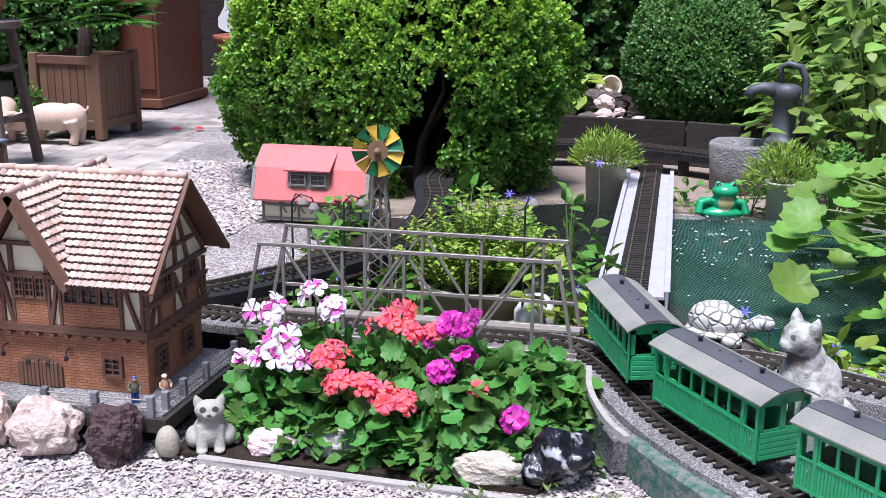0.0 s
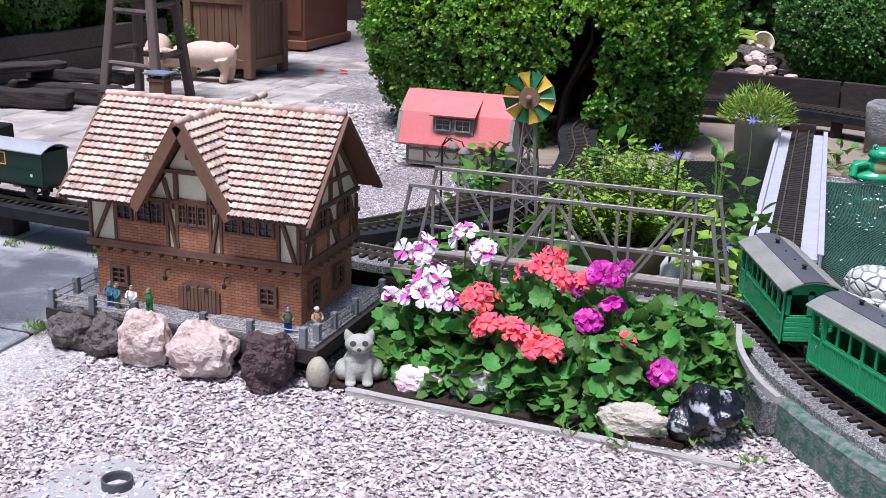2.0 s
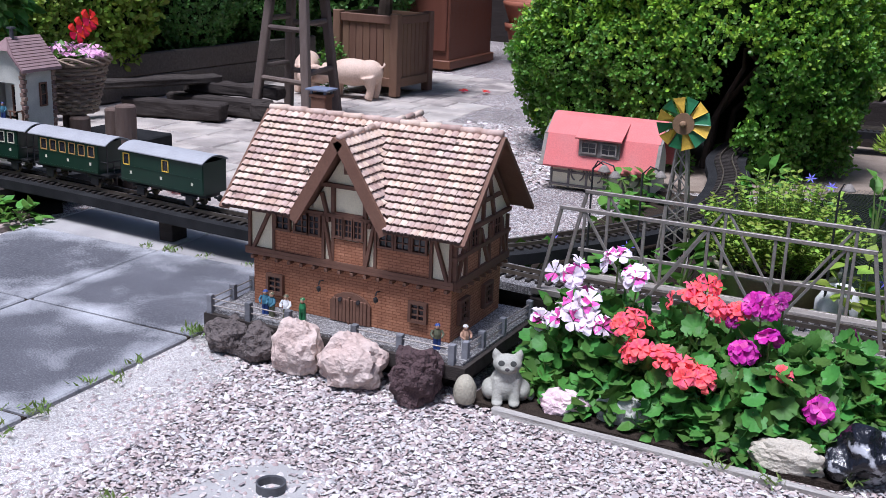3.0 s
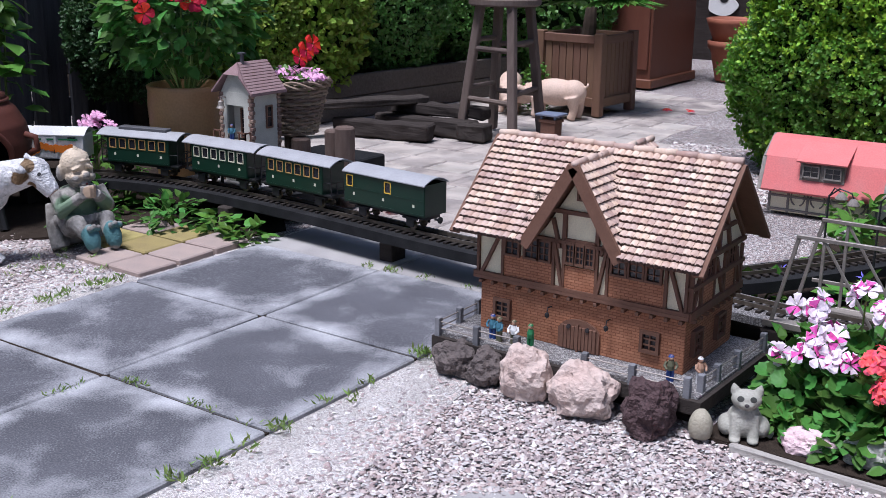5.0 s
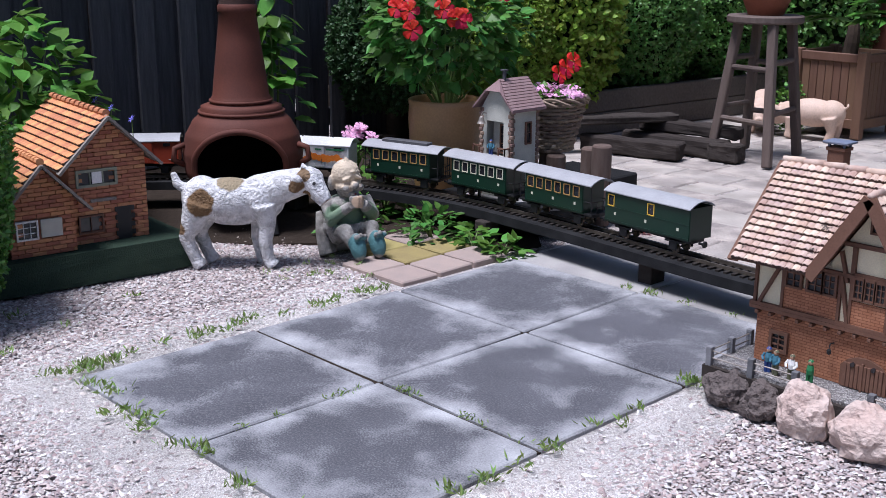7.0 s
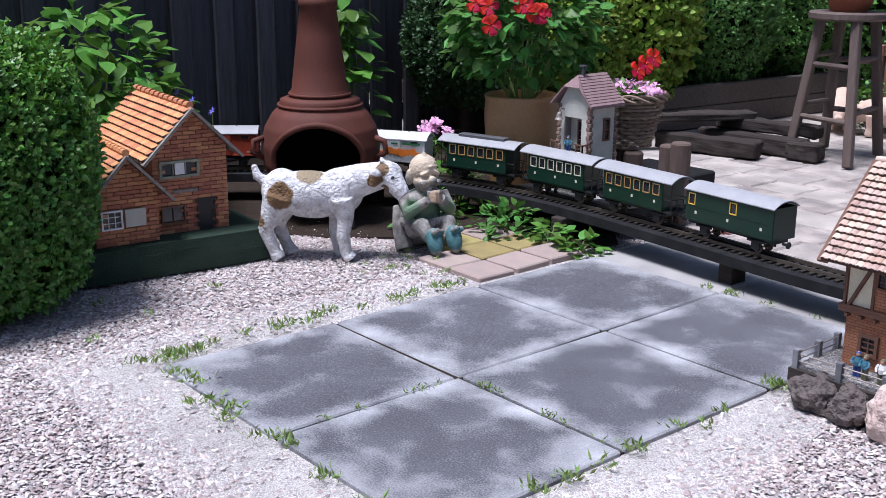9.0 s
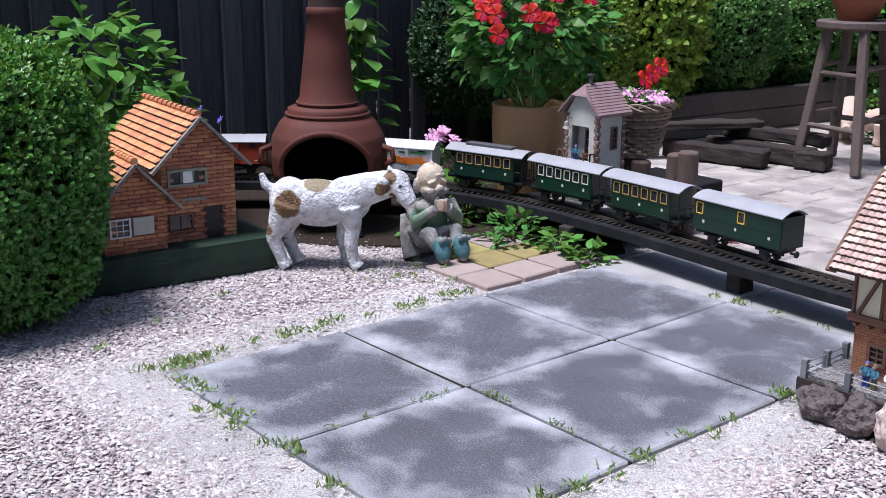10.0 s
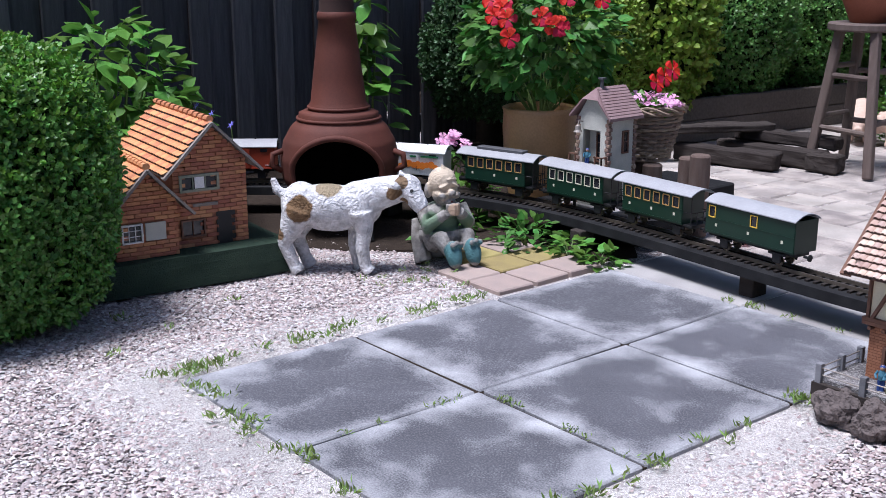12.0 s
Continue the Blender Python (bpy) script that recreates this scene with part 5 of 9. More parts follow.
def cat_statue(name, m, h, material, label):
    """A sitting concrete cat as one plain mesh."""
    bm = bmesh.new()
    ball(bm, (0, 0.03, 0.3), (0.27, 0.34, 0.33), 3)
    ball(bm, (0, -0.05, 0.5), (0.2, 0.22, 0.3), 3)
    ball(bm, (0, -0.14, 0.8), (0.225, 0.2, 0.19), 3)
    ball(bm, (0, -0.3, 0.75), (0.11, 0.08, 0.08), 2)
    for s in (-1, 1):
        tube(bm, [(s * 0.15, -0.1, 0.9), (s * 0.18, -0.1, 1.0), (s * 0.2, -0.09, 1.08)], [0.09, 0.06, 0.012], 8)
        tube(bm, [(s * 0.12, -0.15, 0.5), (s * 0.13, -0.22, 0.25), (s * 0.13, -0.27, 0.06)], [0.09, 0.08, 0.09], 10)
        ball(bm, (s * 0.13, -0.31, 0.06), (0.09, 0.12, 0.06), 2)
        ball(bm, (s * 0.25, 0.02, 0.2), (0.13, 0.24, 0.2), 3)
    tube(bm, [(0.1, 0.35, 0.08), (0.3, 0.3, 0.07), (0.4, 0.1, 0.07), (0.38, -0.08, 0.07)], [0.07, 0.07, 0.06, 0.04], 8)
    bmesh.ops.scale(bm, vec=(h / 1.05,) * 3, verts=bm.verts[:])
    ob = single(name, bm, material, m, label, "statue", smooth=True)
    md = ob.modifiers.new("merge", "REMESH")
    md.mode, md.voxel_size, md.use_smooth_shade = "VOXEL", h * 0.016, True
    sm = ob.modifiers.new("soften", "SMOOTH")
    sm.iterations, sm.factor = 4, 0.5
    return ob


M_CAT = patched(mat("speckled_white_concrete", (0.42, 0.4, 0.35), (0.26, 0.26, 0.21), rough=0.9, scale=26, fine=260, bump=0.8, depth=0.002), [((-0.0105, -0.034, 0.093), 0.0065, (0.05, 0.05, 0.045)), ((0.0105, -0.034, 0.093), 0.0065, (0.05, 0.05, 0.045)), ((0, -0.042, 0.083), 0.005, (0.06, 0.05, 0.05))])
cat_statue("cat_statue", (1.266, 0.545, 0, 0, 0, 22), 0.112, M_CAT, "small speckled grey-white concrete sitting cat statue").scale = (1.25, 1.1, 1.0)
M_CAT2 = patched(mat("worn_white_concrete", (0.48, 0.47, 0.43), (0.13, 0.12, 0.1), rough=0.95, scale=34, fine=160, cut=0.54, soft=0.14, bump=0.8, depth=0.003), [((-0.019, -0.06, 0.164), 0.007, (0.1, 0.09, 0.07)), ((0.019, -0.06, 0.164), 0.007, (0.1, 0.09, 0.07)), ((0, -0.03, 0.12), 0.03, (0.16, 0.13, 0.1))])
cat_statue("cat_statue", (2.435, 0.83, 0.075, 0, 0, -62), 0.2, M_CAT2, "weathered white concrete sitting cat statue beside the track")
bm = bmesh.new()
box(bm, (0, 0, 0.035), (0.2, 0.2, 0.085), None, 0.008)
single("statue_plinth", bm, M_CONC, (2.44, 0.83, 0), "low concrete block under the cat statue", "block")

bm = bmesh.new()
ball(bm, (0, 0, 0.045), (0.064, 0.05, 0.05), 4)
for v in bm.verts:
    q = v.co - Vector((0, 0, 0.045))
    v.co += q * (0.42 * noise.noise(v.co * 24) + 0.3 * abs(noise.noise(v.co * 40 + Vector((3, 0, 0)))))
    v.co.z = max(v.co.z, 0.0)
single("garden_ornament", bm, M_BLACKST, (1.962, 0.55, 0.0, 0, 0, 10), "glossy black glazed lumpy garden ornament with pale veins", "ornament", smooth=True)


# ---- girder bridge ----
bridge = thing("truss_bridge", (0, 0, 0), "weathered silver-grey metal truss model railway bridge", "bridge")


def girder(name, a, b, w=0.011, d=0.007):
    w, d = w * 0.75, d * 0.75
    bm = bmesh.new()
    beam(bm, a, b, w, d, (0, 1, 0), 0.0008)
    beam(bm, (a[0], a[1] + 0.004, a[2]), (b[0], b[1] + 0.004, b[2]), w * 0.35, d * 1.6, (0, 1, 0))
    part(name, bm, M_METAL, bridge)


for y, xs in ((1.0, (1.262, 1.406, 1.553, 1.70, 1.851)), (1.19, (1.262, 1.406, 1.553, 1.70, 1.851))):
    girder("top_chord", (1.2, y, 0.303), (1.91, y, 0.303), 0.012, 0.012)
    girder("bottom_chord", (1.14, y, 0.085), (1.955, y, 0.085), 0.02, 0.012)
    girder("end_post", (1.205, y, 0.303), (1.155, y, 0.075), 0.012)
    girder("end_post", (1.905, y, 0.303), (1.948, y, 0.07), 0.012)
    for x in xs:
        girder("upright", (x, y, 0.09), (x, y, 0.3), 0.010)
    for a, b in zip(((1.262, 0.3), (1.41, 0.09), (1.558, 0.3), (1.705, 0.09)), ((1.402, 0.09), (1.548, 0.3), (1.696, 0.09), (1.846, 0.3))):
        girder("diagonal", (a[0], y, a[1]), (b[0], y, b[1]), 0.009, 0.005)
    if y > 1.1:
        girder("mid_rail", (1.19, y, 0.15), (1.93, y, 0.15), 0.012, 0.006)
for y in (1.018, 1.172):
    bm = bmesh.new()
    box(bm, (1.548, y, 0.087), (0.8, 0.03, 0.008), None, 0.001)
    part("walkway", bm, M_OLDWOOD, bridge, "pale weathered walkway board")
for x in (1.16, 1.935):
    bm = bmesh.new()
    box(bm, (x, 1.095, 0.03), (0.05, 0.2, 0.078), None, 0.005)
    part("abutment", bm, M_DARKWOOD, bridge)


# ---- rolling stock ----
def axle_pose(line, s, length, z):
    """The pose of a vehicle whose middle is s metres along a track."""
    seg = np.concatenate([[0], np.cumsum(np.linalg.norm(np.diff(line, axis=0), axis=1))])
    a = [np.interp(s - length * 0.3, seg, line[:, k]) for k in (0, 1)]
    b = [np.interp(s + length * 0.3, seg, line[:, k]) for k in (0, 1)]
    return pose((a[0] + b[0]) / 2, (a[1] + b[1]) / 2, z, 0, 0, math.degrees(math.atan2(b[1] - a[1], b[0] - a[0])))


def arched_roof(bm, x0, x1, w, z0, rise, t=0.003, slot=0, n=10):
    out = [(w * (k / n - 0.5), z0 + rise * (1 - (2 * k / n - 1) ** 2)) for k in range(n + 1)]
    prism(bm, [(u, v - t) for u, v in out] + out[::-1], "x", x0, x1, slot)


def bogie(parent, length, z=0.0, body_z=0.05):
    bm = bmesh.new()
    box(bm, (0, 0, body_z - 0.006), (length * 0.96, 0.06, 0.012))
    for x in (-length * 0.3, length * 0.3):
        for y in (-0.036, 0.036):
            box(bm, (x, y, 0.024), (0.03, 0.006, 0.026), None, 0.002)
            box(bm, (x, y, 0.037), (0.06, 0.005, 0.006))
    for s in (-1, 1):
        tube(bm, [(s * length * 0.5, 0, body_z - 0.012), (s * (length * 0.5 + 0.02), 0, body_z - 0.012)], 0.004, 8)
        tube(bm, [(s * (length * 0.5 + 0.018), 0, body_z - 0.012), (s * (length * 0.5 + 0.022), 0, body_z - 0.012)], 0.01, 12)
    part("chassis", bm, M_BLACK, parent)
    for x in (-length * 0.3, length * 0.3):
        bm = bmesh.new()
        for y in (-0.0225, 0.0225):
            tube(bm, [(x, y - 0.0025, 0.0155), (x, y + 0.0025, 0.0155)], 0.0155, 18)
        tube(bm, [(x, -0.022, 0.0155), (x, 0.022, 0.0155)], 0.003, 8)
        part("wheelset", bm, M_RAIL, parent)


def framed_side(bm, x0, x1, y, z0, z1, opens, t=0.004, slot=0):
    """A side panel with window openings cut as real gaps: opens are (x0, x1, z0, z1)."""
    xs = sorted({x0, x1, *[o[0] for o in opens], *[o[1] for o in opens]})
    zs = sorted({z0, z1, *[o[2] for o in opens], *[o[3] for o in opens]})
    for a, b in zip(xs, xs[1:]):
        start = None
        for c, d in zip(zs, zs[1:]):
            hole = any(o[0] <= (a + b) / 2 <= o[1] and o[2] <= (c + d) / 2 <= o[3] for o in opens)
            if not hole and b - a > 1e-6:
                box(bm, ((a + b) / 2, y, (c + d) / 2), (b - a, t, d - c), slot=slot)


M_PANE = bpy.data.materials.new("coach_window_pane")
M_PANE.use_nodes = True
pn = M_PANE.node_tree.nodes["Principled BSDF"]
pn.inputs["Base Color"].default_value, pn.inputs["Roughness"].default_value, pn.inputs["Transmission Weight"].default_value = (0.85, 0.9, 0.9, 1), 0.0, 1.0
pn.inputs["IOR"].default_value = 1.15


def green_coach(m, label):
    """A bright green coach with grey arched roof, boarded sides and open windows."""
    ob = thing("passenger_coach", m, label, "model coach", "bright green coaches")
    Lc, W, zb, ze = 0.305, 0.102, 0.026, 0.137
    bogie(ob, Lc, body_z=0.03)
    bm = bmesh.new()
    box(bm, (0, 0, zb + 0.003), (Lc, W - 0.004, 0.006))
    part("floor", bm, M_BLACK, ob)
    win = [(-0.148, -0.124)] + [(-0.11 + k * 0.037, -0.11 + k * 0.037 + 0.031) for k in range(6)] + [(0.12, 0.148)]
    for sgn in (-1, 1):
        bm = bmesh.new()
        y = sgn * W / 2
        framed_side(bm, -Lc / 2, Lc / 2, y, zb, ze, [(a, b, 0.088 if 0 < k < 7 else 0.078, 0.124) for k, (a, b) in enumerate(win)])
        for k in range(44):
            box(bm, (-Lc / 2 + 0.005 + k * 0.0068, y + sgn * 0.0024, 0.055), (0.0052, 0.0014, 0.05))
        for x in (-0.152, -0.117, 0.0, 0.114, 0.152):
            box(bm, (x, y + sgn * 0.003, 0.08), (0.006, 0.003, 0.11))
        for z in (0.031, 0.083, 0.13):
            box(bm, (0, y + sgn * 0.003, z), (Lc, 0.003, 0.004))
        side = part("side_wall", bm, M_COACH, ob)
        for k, (a, b) in enumerate(win):
            bm = bmesh.new()
            z0 = 0.088 if 0 < k < 7 else 0.078
            box(bm, ((a + b) / 2, y - sgn * 0.001, (z0 + 0.124) / 2), (b - a, 0.0012, 0.124 - z0))
            part("pane", bm, M_PANE, side).visible_shadow = False
        for x in (-0.136, 0.134):
            bm = bmesh.new()
            tube(bm, [(x + 0.008, y + sgn * 0.004, 0.062), (x + 0.008, y + sgn * 0.007, 0.066), (x + 0.008, y + sgn * 0.004, 0.07)], 0.001, 5)
            part("door_handle", bm, M_METAL, side)
    for sgn in (-1, 1):
        bm = bmesh.new()
        x = sgn * (Lc / 2 - 0.002)
        pts = [(-0.04, -0.008), (0.008, 0.04)]
        for a, b in ((-W / 2, -0.04), (-0.006, 0.006), (0.04, W / 2)):
            box(bm, (x, (a + b) / 2, 0.105), (0.004, b - a, 0.06))
        box(bm, (x, 0, 0.055), (0.004, W, 0.058))
        prism(bm, [(-W / 2, 0.127), (W / 2, 0.127), (W / 2, 0.137), (W * 0.25, 0.148), (0, 0.152), (-W * 0.25, 0.148), (-W / 2, 0.137)], "x", x - 0.002, x + 0.002)
        for k in range(5):
            box(bm, (x + sgn * 0.003, 0, 0.034 + k * 0.0105), (0.002, W - 0.008, 0.009), None, 0.0006)
        end = part("end_wall", bm, M_COACH, ob)
        for yy in (-0.023, 0.023):
            bm = bmesh.new()
            box(bm, (x, yy, 0.105), (0.0012, 0.034, 0.044))
            part("pane", bm, M_PANE, end).visible_shadow = False
    bm = bmesh.new()
    arched_roof(bm, -0.168, 0.168, 0.126, 0.139, 0.02)
    roof = part("roof", bm, M_COACH_ROOF, ob, "weathered grey-beige arched roof")
    bm = bmesh.new()
    arched_roof(bm, -0.1685, 0.1685, 0.05, 0.1575, 0.0035, 0.002)
    part("roof_strip", bm, M_ROOF_DARK, roof, "dark grey strip along the roof")
    for x in (-0.09, -0.03, 0.03, 0.09):
        bm = bmesh.new()
        tall = abs(x) > 0.05
        tube(bm, [(x, 0, 0.158), (x, 0, 0.168 if tall else 0.163)], 0.004 if tall else 0.002, 10)
        if tall:
            tube(bm, [(x, 0, 0.168), (x, 0, 0.1695)], 0.006, 10)
        part("roof_vent", bm, M_BLACK, roof)
    return ob


def place(x, y, x2, y2, z):
    return pose((x + x2) / 2, (y + y2) / 2, z, 0, 0, math.degrees(math.atan2(y2 - y, x2 - x)))


coach = green_coach(place(2.022, 1.085, 2.13, 0.775, 0.098), "bright green wooden-sided model coach with grey arched roof")
copy_thing(coach, place(2.168, 0.725, 2.356, 0.455, 0.098))
copy_thing(coach, place(2.395, 0.405, 2.62, 0.16, 0.098))


def goods_wagon(name, m, body_mat, roof_mat, label, seed=0):
    """A boarded goods van with sliding door, arched roof and brake gear."""
    ob = thing(name, m, label, "model wagon", "moving train")
    Lw, W = 0.275, 0.094
    bogie(ob, Lw, body_z=0.05)
    bm = bmesh.new()
    box(bm, (0, 0, 0.094), (Lw, W, 0.085), None, 0.002)
    body = part("body", bm, body_mat, ob)
    for sgn in (-1, 1):
        bm = bmesh.new()
        for x in (-Lw / 2 + 0.003, -0.042, 0.04, Lw / 2 - 0.003):
            box(bm, (x, sgn * (W / 2 + 0.001), 0.094), (0.005, 0.004, 0.084))
        box(bm, (0, sgn * (W / 2 + 0.001), 0.053), (Lw, 0.004, 0.005))
        box(bm, (0.02, sgn * (W / 2 + 0.003), 0.133), (0.17, 0.004, 0.004))
        part("frame", bm, body_mat, ob)
        bm = bmesh.new()
        box(bm, (0, sgn * (W / 2 + 0.003), 0.092), (0.085, 0.004, 0.078), None, 0.001)
        for k in range(9):
            box(bm, (-0.036 + k * 0.009, sgn * (W / 2 + 0.0054), 0.092), (0.0078, 0.0014, 0.074))
        door = part("sliding_door", bm, body_mat, ob)
        bm = bmesh.new()
        tube(bm, [(0.034, sgn * (W / 2 + 0.007), 0.07), (0.034, sgn * (W / 2 + 0.009), 0.085)], 0.0015, 6)
        part("handle", bm, M_BLACK, door)
        for x in (-0.095, 0.095):
            bm = bmesh.new()
            box(bm, (x, sgn * (W / 2 + 0.0015), 0.122), (0.026, 0.004, 0.012), None, 0.0008)
            part("vent", bm, M_BLACK, body)
        for x, z, w, h in ((-0.12, 0.1, 0.012, 0.003), (-0.12, 0.088, 0.008, 0.003), (-0.012, 0.112, 0.022, 0.003), (-0.012, 0.106, 0.028, 0.0022), (-0.012, 0.085, 0.014, 0.0025), (0.11, 0.065, 0.02, 0.0025)):
            bm = bmesh.new()
            box(bm, (x, sgn * (W / 2 + 0.0068 if abs(x) < 0.04 else W / 2 + 0.0012), z), (w, 0.001, h))
            part("marking", bm, M_WHITE, body)
    bm = bmesh.new()
    arched_roof(bm, -Lw / 2 - 0.008, Lw / 2 + 0.008, W + 0.014, 0.137, 0.022)
    roof = part("roof", bm, roof_mat, ob)
    for x in (-0.06, 0.06):
        bm = bmesh.new()
        box(bm, (x, 0, 0.161), (0.006, 0.006, 0.006))
        part("roof_vent", bm, M_BLACK, roof)
    return ob


def locomotive(m):
    ob = thing("diesel_locomotive", m, "dark green model diesel locomotive with yellow panels", "model locomotive", "moving train")
    Ll = 0.27
    bogie(ob, Ll, body_z=0.05)
    bm = bmesh.new()
    box(bm, (0, 0, 0.045), (Ll, 0.098, 0.036), None, 0.003)
    part("frame", bm, M_BLACK, ob)
    bm = bmesh.new()
    box(bm, (-0.055, 0, 0.09), (0.145, 0.074, 0.058), None, 0.006)
    for k in range(6):
        box(bm, (-0.1 + k * 0.012, -0.0375, 0.088), (0.006, 0.002, 0.03))
        box(bm, (-0.1 + k * 0.012, 0.0375, 0.088), (0.006, 0.002, 0.03))
    box(bm, (-0.055, 0, 0.121), (0.13, 0.04, 0.005), None, 0.001)
    bonnet = part("bonnet", bm, M_DKGREEN, ob)
    bm = bmesh.new()
    for y in (-0.047, 0.047):
        framed_side(bm, 0.015, 0.105, y, 0.063, 0.158, [(0.025, 0.055, 0.118, 0.148), (0.065, 0.096, 0.118, 0.148)])
    for x in (0.017, 0.103):
        for y in (-0.032, 0.0, 0.032):
            box(bm, (x, y * 1.3, 0.11), (0.004, 0.008, 0.095))
        box(bm, (x, 0, 0.09), (0.004, 0.094, 0.055))
        box(bm, (x, 0, 0.154), (0.004, 0.094, 0.01))
    cab = part("cab", bm, M_DKGREEN, ob)
    for y in (-0.0465, 0.0465):
        for a in (0.04, 0.0805):
            bm = bmesh.new()
            box(bm, (a, y, 0.133), (0.03, 0.0012, 0.03))
            part("pane", bm, M_GLASS_DARK, cab)
    bm = bmesh.new()
    arched_roof(bm, 0.004, 0.118, 0.112, 0.157, 0.016)
    part("cab_roof", bm, M_ROOF_DARK, ob)
    bm = bmesh.new()
    tube(bm, [(0.0, 0.01, 0.12), (0.0, 0.01, 0.142)], 0.005, 10)
    part("exhaust", bm, M_BLACK, ob)
    for y, s in ((-0.0495, -1), (0.0495, 1)):
        for x in (0.035, 0.082):
            for z in (0.075, 0.1):
                bm = bmesh.new()
                box(bm, (x, y, z), (0.032, 0.001, 0.016))
                part("yellow_panel", bm, M_YEL, cab)
    for x in (-0.105, -0.04):
        for sgn in (-1, 1):
            bm = bmesh.new()
            prism(bm, [(x - 0.016, 0.112), (x + 0.016, 0.112), (x, 0.092)], "y", sgn * 0.0385, sgn * 0.0395)
            part("yellow_triangle", bm, M_YEL, bonnet)
    for sgn in (-1, 1):
        for x in (-Ll / 2 + 0.005, 0.0, Ll / 2 - 0.01):
            bm = bmesh.new()
            box(bm, (x, sgn * 0.0495, 0.05 if x else 0.078), (0.014, 0.002, 0.028))
            part("red_step", bm, M_PET_SCAR, ob)
    for y in (-0.03, 0.03):
        bm = bmesh.new()
        tube(bm, [(-0.127, y, 0.1), (-0.133, y, 0.1)], 0.006, 12)
        part("headlight", bm, M_WHITE, ob)
    return ob


def green_carriage(m, label, roof_mat, frame_mat, full=False, clerestory=False):
    """A dark green carriage with pale window frames and open end platforms."""
    ob = thing("carriage", m, label, "model coach", "moving train")
    Lc, W = 0.325, 0.094
    bogie(ob, Lc, body_z=0.05)
    half = Lc / 2 if full else Lc / 2 - 0.035
    n = 2 if full else 6
    wins = [(-half + 0.012 + k * (2 * half - 0.01) / n, -half + 0.012 + k * (2 * half - 0.01) / n + (0.024 if full else 0.026)) for k in range(n)]
    bm = bmesh.new()
    for y in (-W / 2, W / 2):
        framed_side(bm, -half, half, y, 0.05, 0.143, [(a, b, 0.1, 0.133) for a, b in wins])
        for z in (0.055, 0.096, 0.139):
            box(bm, (0, y * 1.03, z), (2 * half, 0.003, 0.003))
    for x in (-half, half):
        box(bm, (x, 0, 0.0965), (0.004, W, 0.093))
    body = part("body", bm, M_DKGREEN, ob)
    for y in (-W / 2, W / 2):
        for a, b in wins:
            s = 1 if y > 0 else -1
            bm = bmesh.new()
            for u in (a, b):
                box(bm, (u, y + s * 0.0025, 0.1165), (0.0028, 0.002, 0.035))
            for z in (0.1, 0.133):
                box(bm, ((a + b) / 2, y + s * 0.0025, z), (b - a - 0.003, 0.002, 0.0028))
            fr = part("window_frame", bm, frame_mat, body)
            bm = bmesh.new()
            box(bm, ((a + b) / 2, y, 0.1165), (b - a, 0.0012, 0.033))
            part("pane", bm, M_GLASS_DARK, fr)
        for x in (-half * 0.75, 0, half * 0.75):
            bm = bmesh.new()
            box(bm, (x, y * 1.035, 0.078), (0.008, 0.001, 0.009))
            part("marking", bm, M_CREAM, body)
    bm = bmesh.new()
    arched_roof(bm, -Lc / 2 - 0.005, Lc / 2 + 0.005, W + 0.014, 0.144, 0.018)
    roof = part("roof", bm, roof_mat, ob)
    if clerestory:
        bm = bmesh.new()
        box(bm, (0, 0, 0.164), (0.2, 0.035, 0.014), None, 0.002)
        part("clerestory", bm, M_ROOF_DARK, roof)
    if not full:
        bm = bmesh.new()
        box(bm, (0, 0, 0.048), (Lc, W * 0.9, 0.005))
        part("floor", bm, M_BLACK, ob)
        for sx in (-1, 1):
            bm = bmesh.new()
            x = sx * (Lc / 2 - 0.004)
            for y in (-0.04, -0.014, 0.014, 0.04):
                tube(bm, [(x, y, 0.05), (x, y, 0.144 if abs(y) > 0.03 else 0.088)], 0.0016, 6)
            for z in (0.07, 0.088):
                tube(bm, [(x, -0.04, z), (x, 0.04, z)], 0.0014, 6)
            for y in (-0.04, 0.04):
                tube(bm, [(x, y, 0.088), (sx * half, y, 0.088)], 0.0014, 6)
            part("platform_railing", bm, M_BLACK, ob)
    return ob


SEG = np.concatenate([[0], np.cumsum(np.linalg.norm(np.diff(main_line, axis=0), axis=1))])
TZ = 0.118
SJ = float(SEG[np.argmin(np.hypot(main_line[:, 0] + 1.512, main_line[:, 1] - 1.0))])
at = [SJ - 1.02, SJ - 0.68, SJ - 0.34, SJ, SJ + 0.37, SJ + 0.74, SJ + 1.095, SJ + 1.485]
locomotive(axle_pose(main_line, SJ - 1.33, 0.27, TZ))
red = goods_wagon("goods_wagon", axle_pose(main_line, at[0], 0.275, TZ), M_REDWAG, M_GREYROOF, "red-brown model goods wagon with light grey arched roof")
copy_thing(red, axle_pose(main_line, at[1], 0.275, TZ))
beer = goods_wagon("goods_wagon", axle_pose(main_line, at[2], 0.275, TZ), M_CREAM, M_BLUEROOF, "cream model beer wagon with blue-grey roof and bottle picture")
bm = bmesh.new()
box(bm, (0.155, 0, 0.115), (0.03, 0.06, 0.13), None, 0.002)
cabin = part("brakeman_cabin", bm, M_CREAM, beer)
bm = bmesh.new()
arched_roof(bm, 0.136, 0.174, 0.07, 0.181, 0.01)
part("cabin_roof", bm, M_BLUEROOF, cabin)
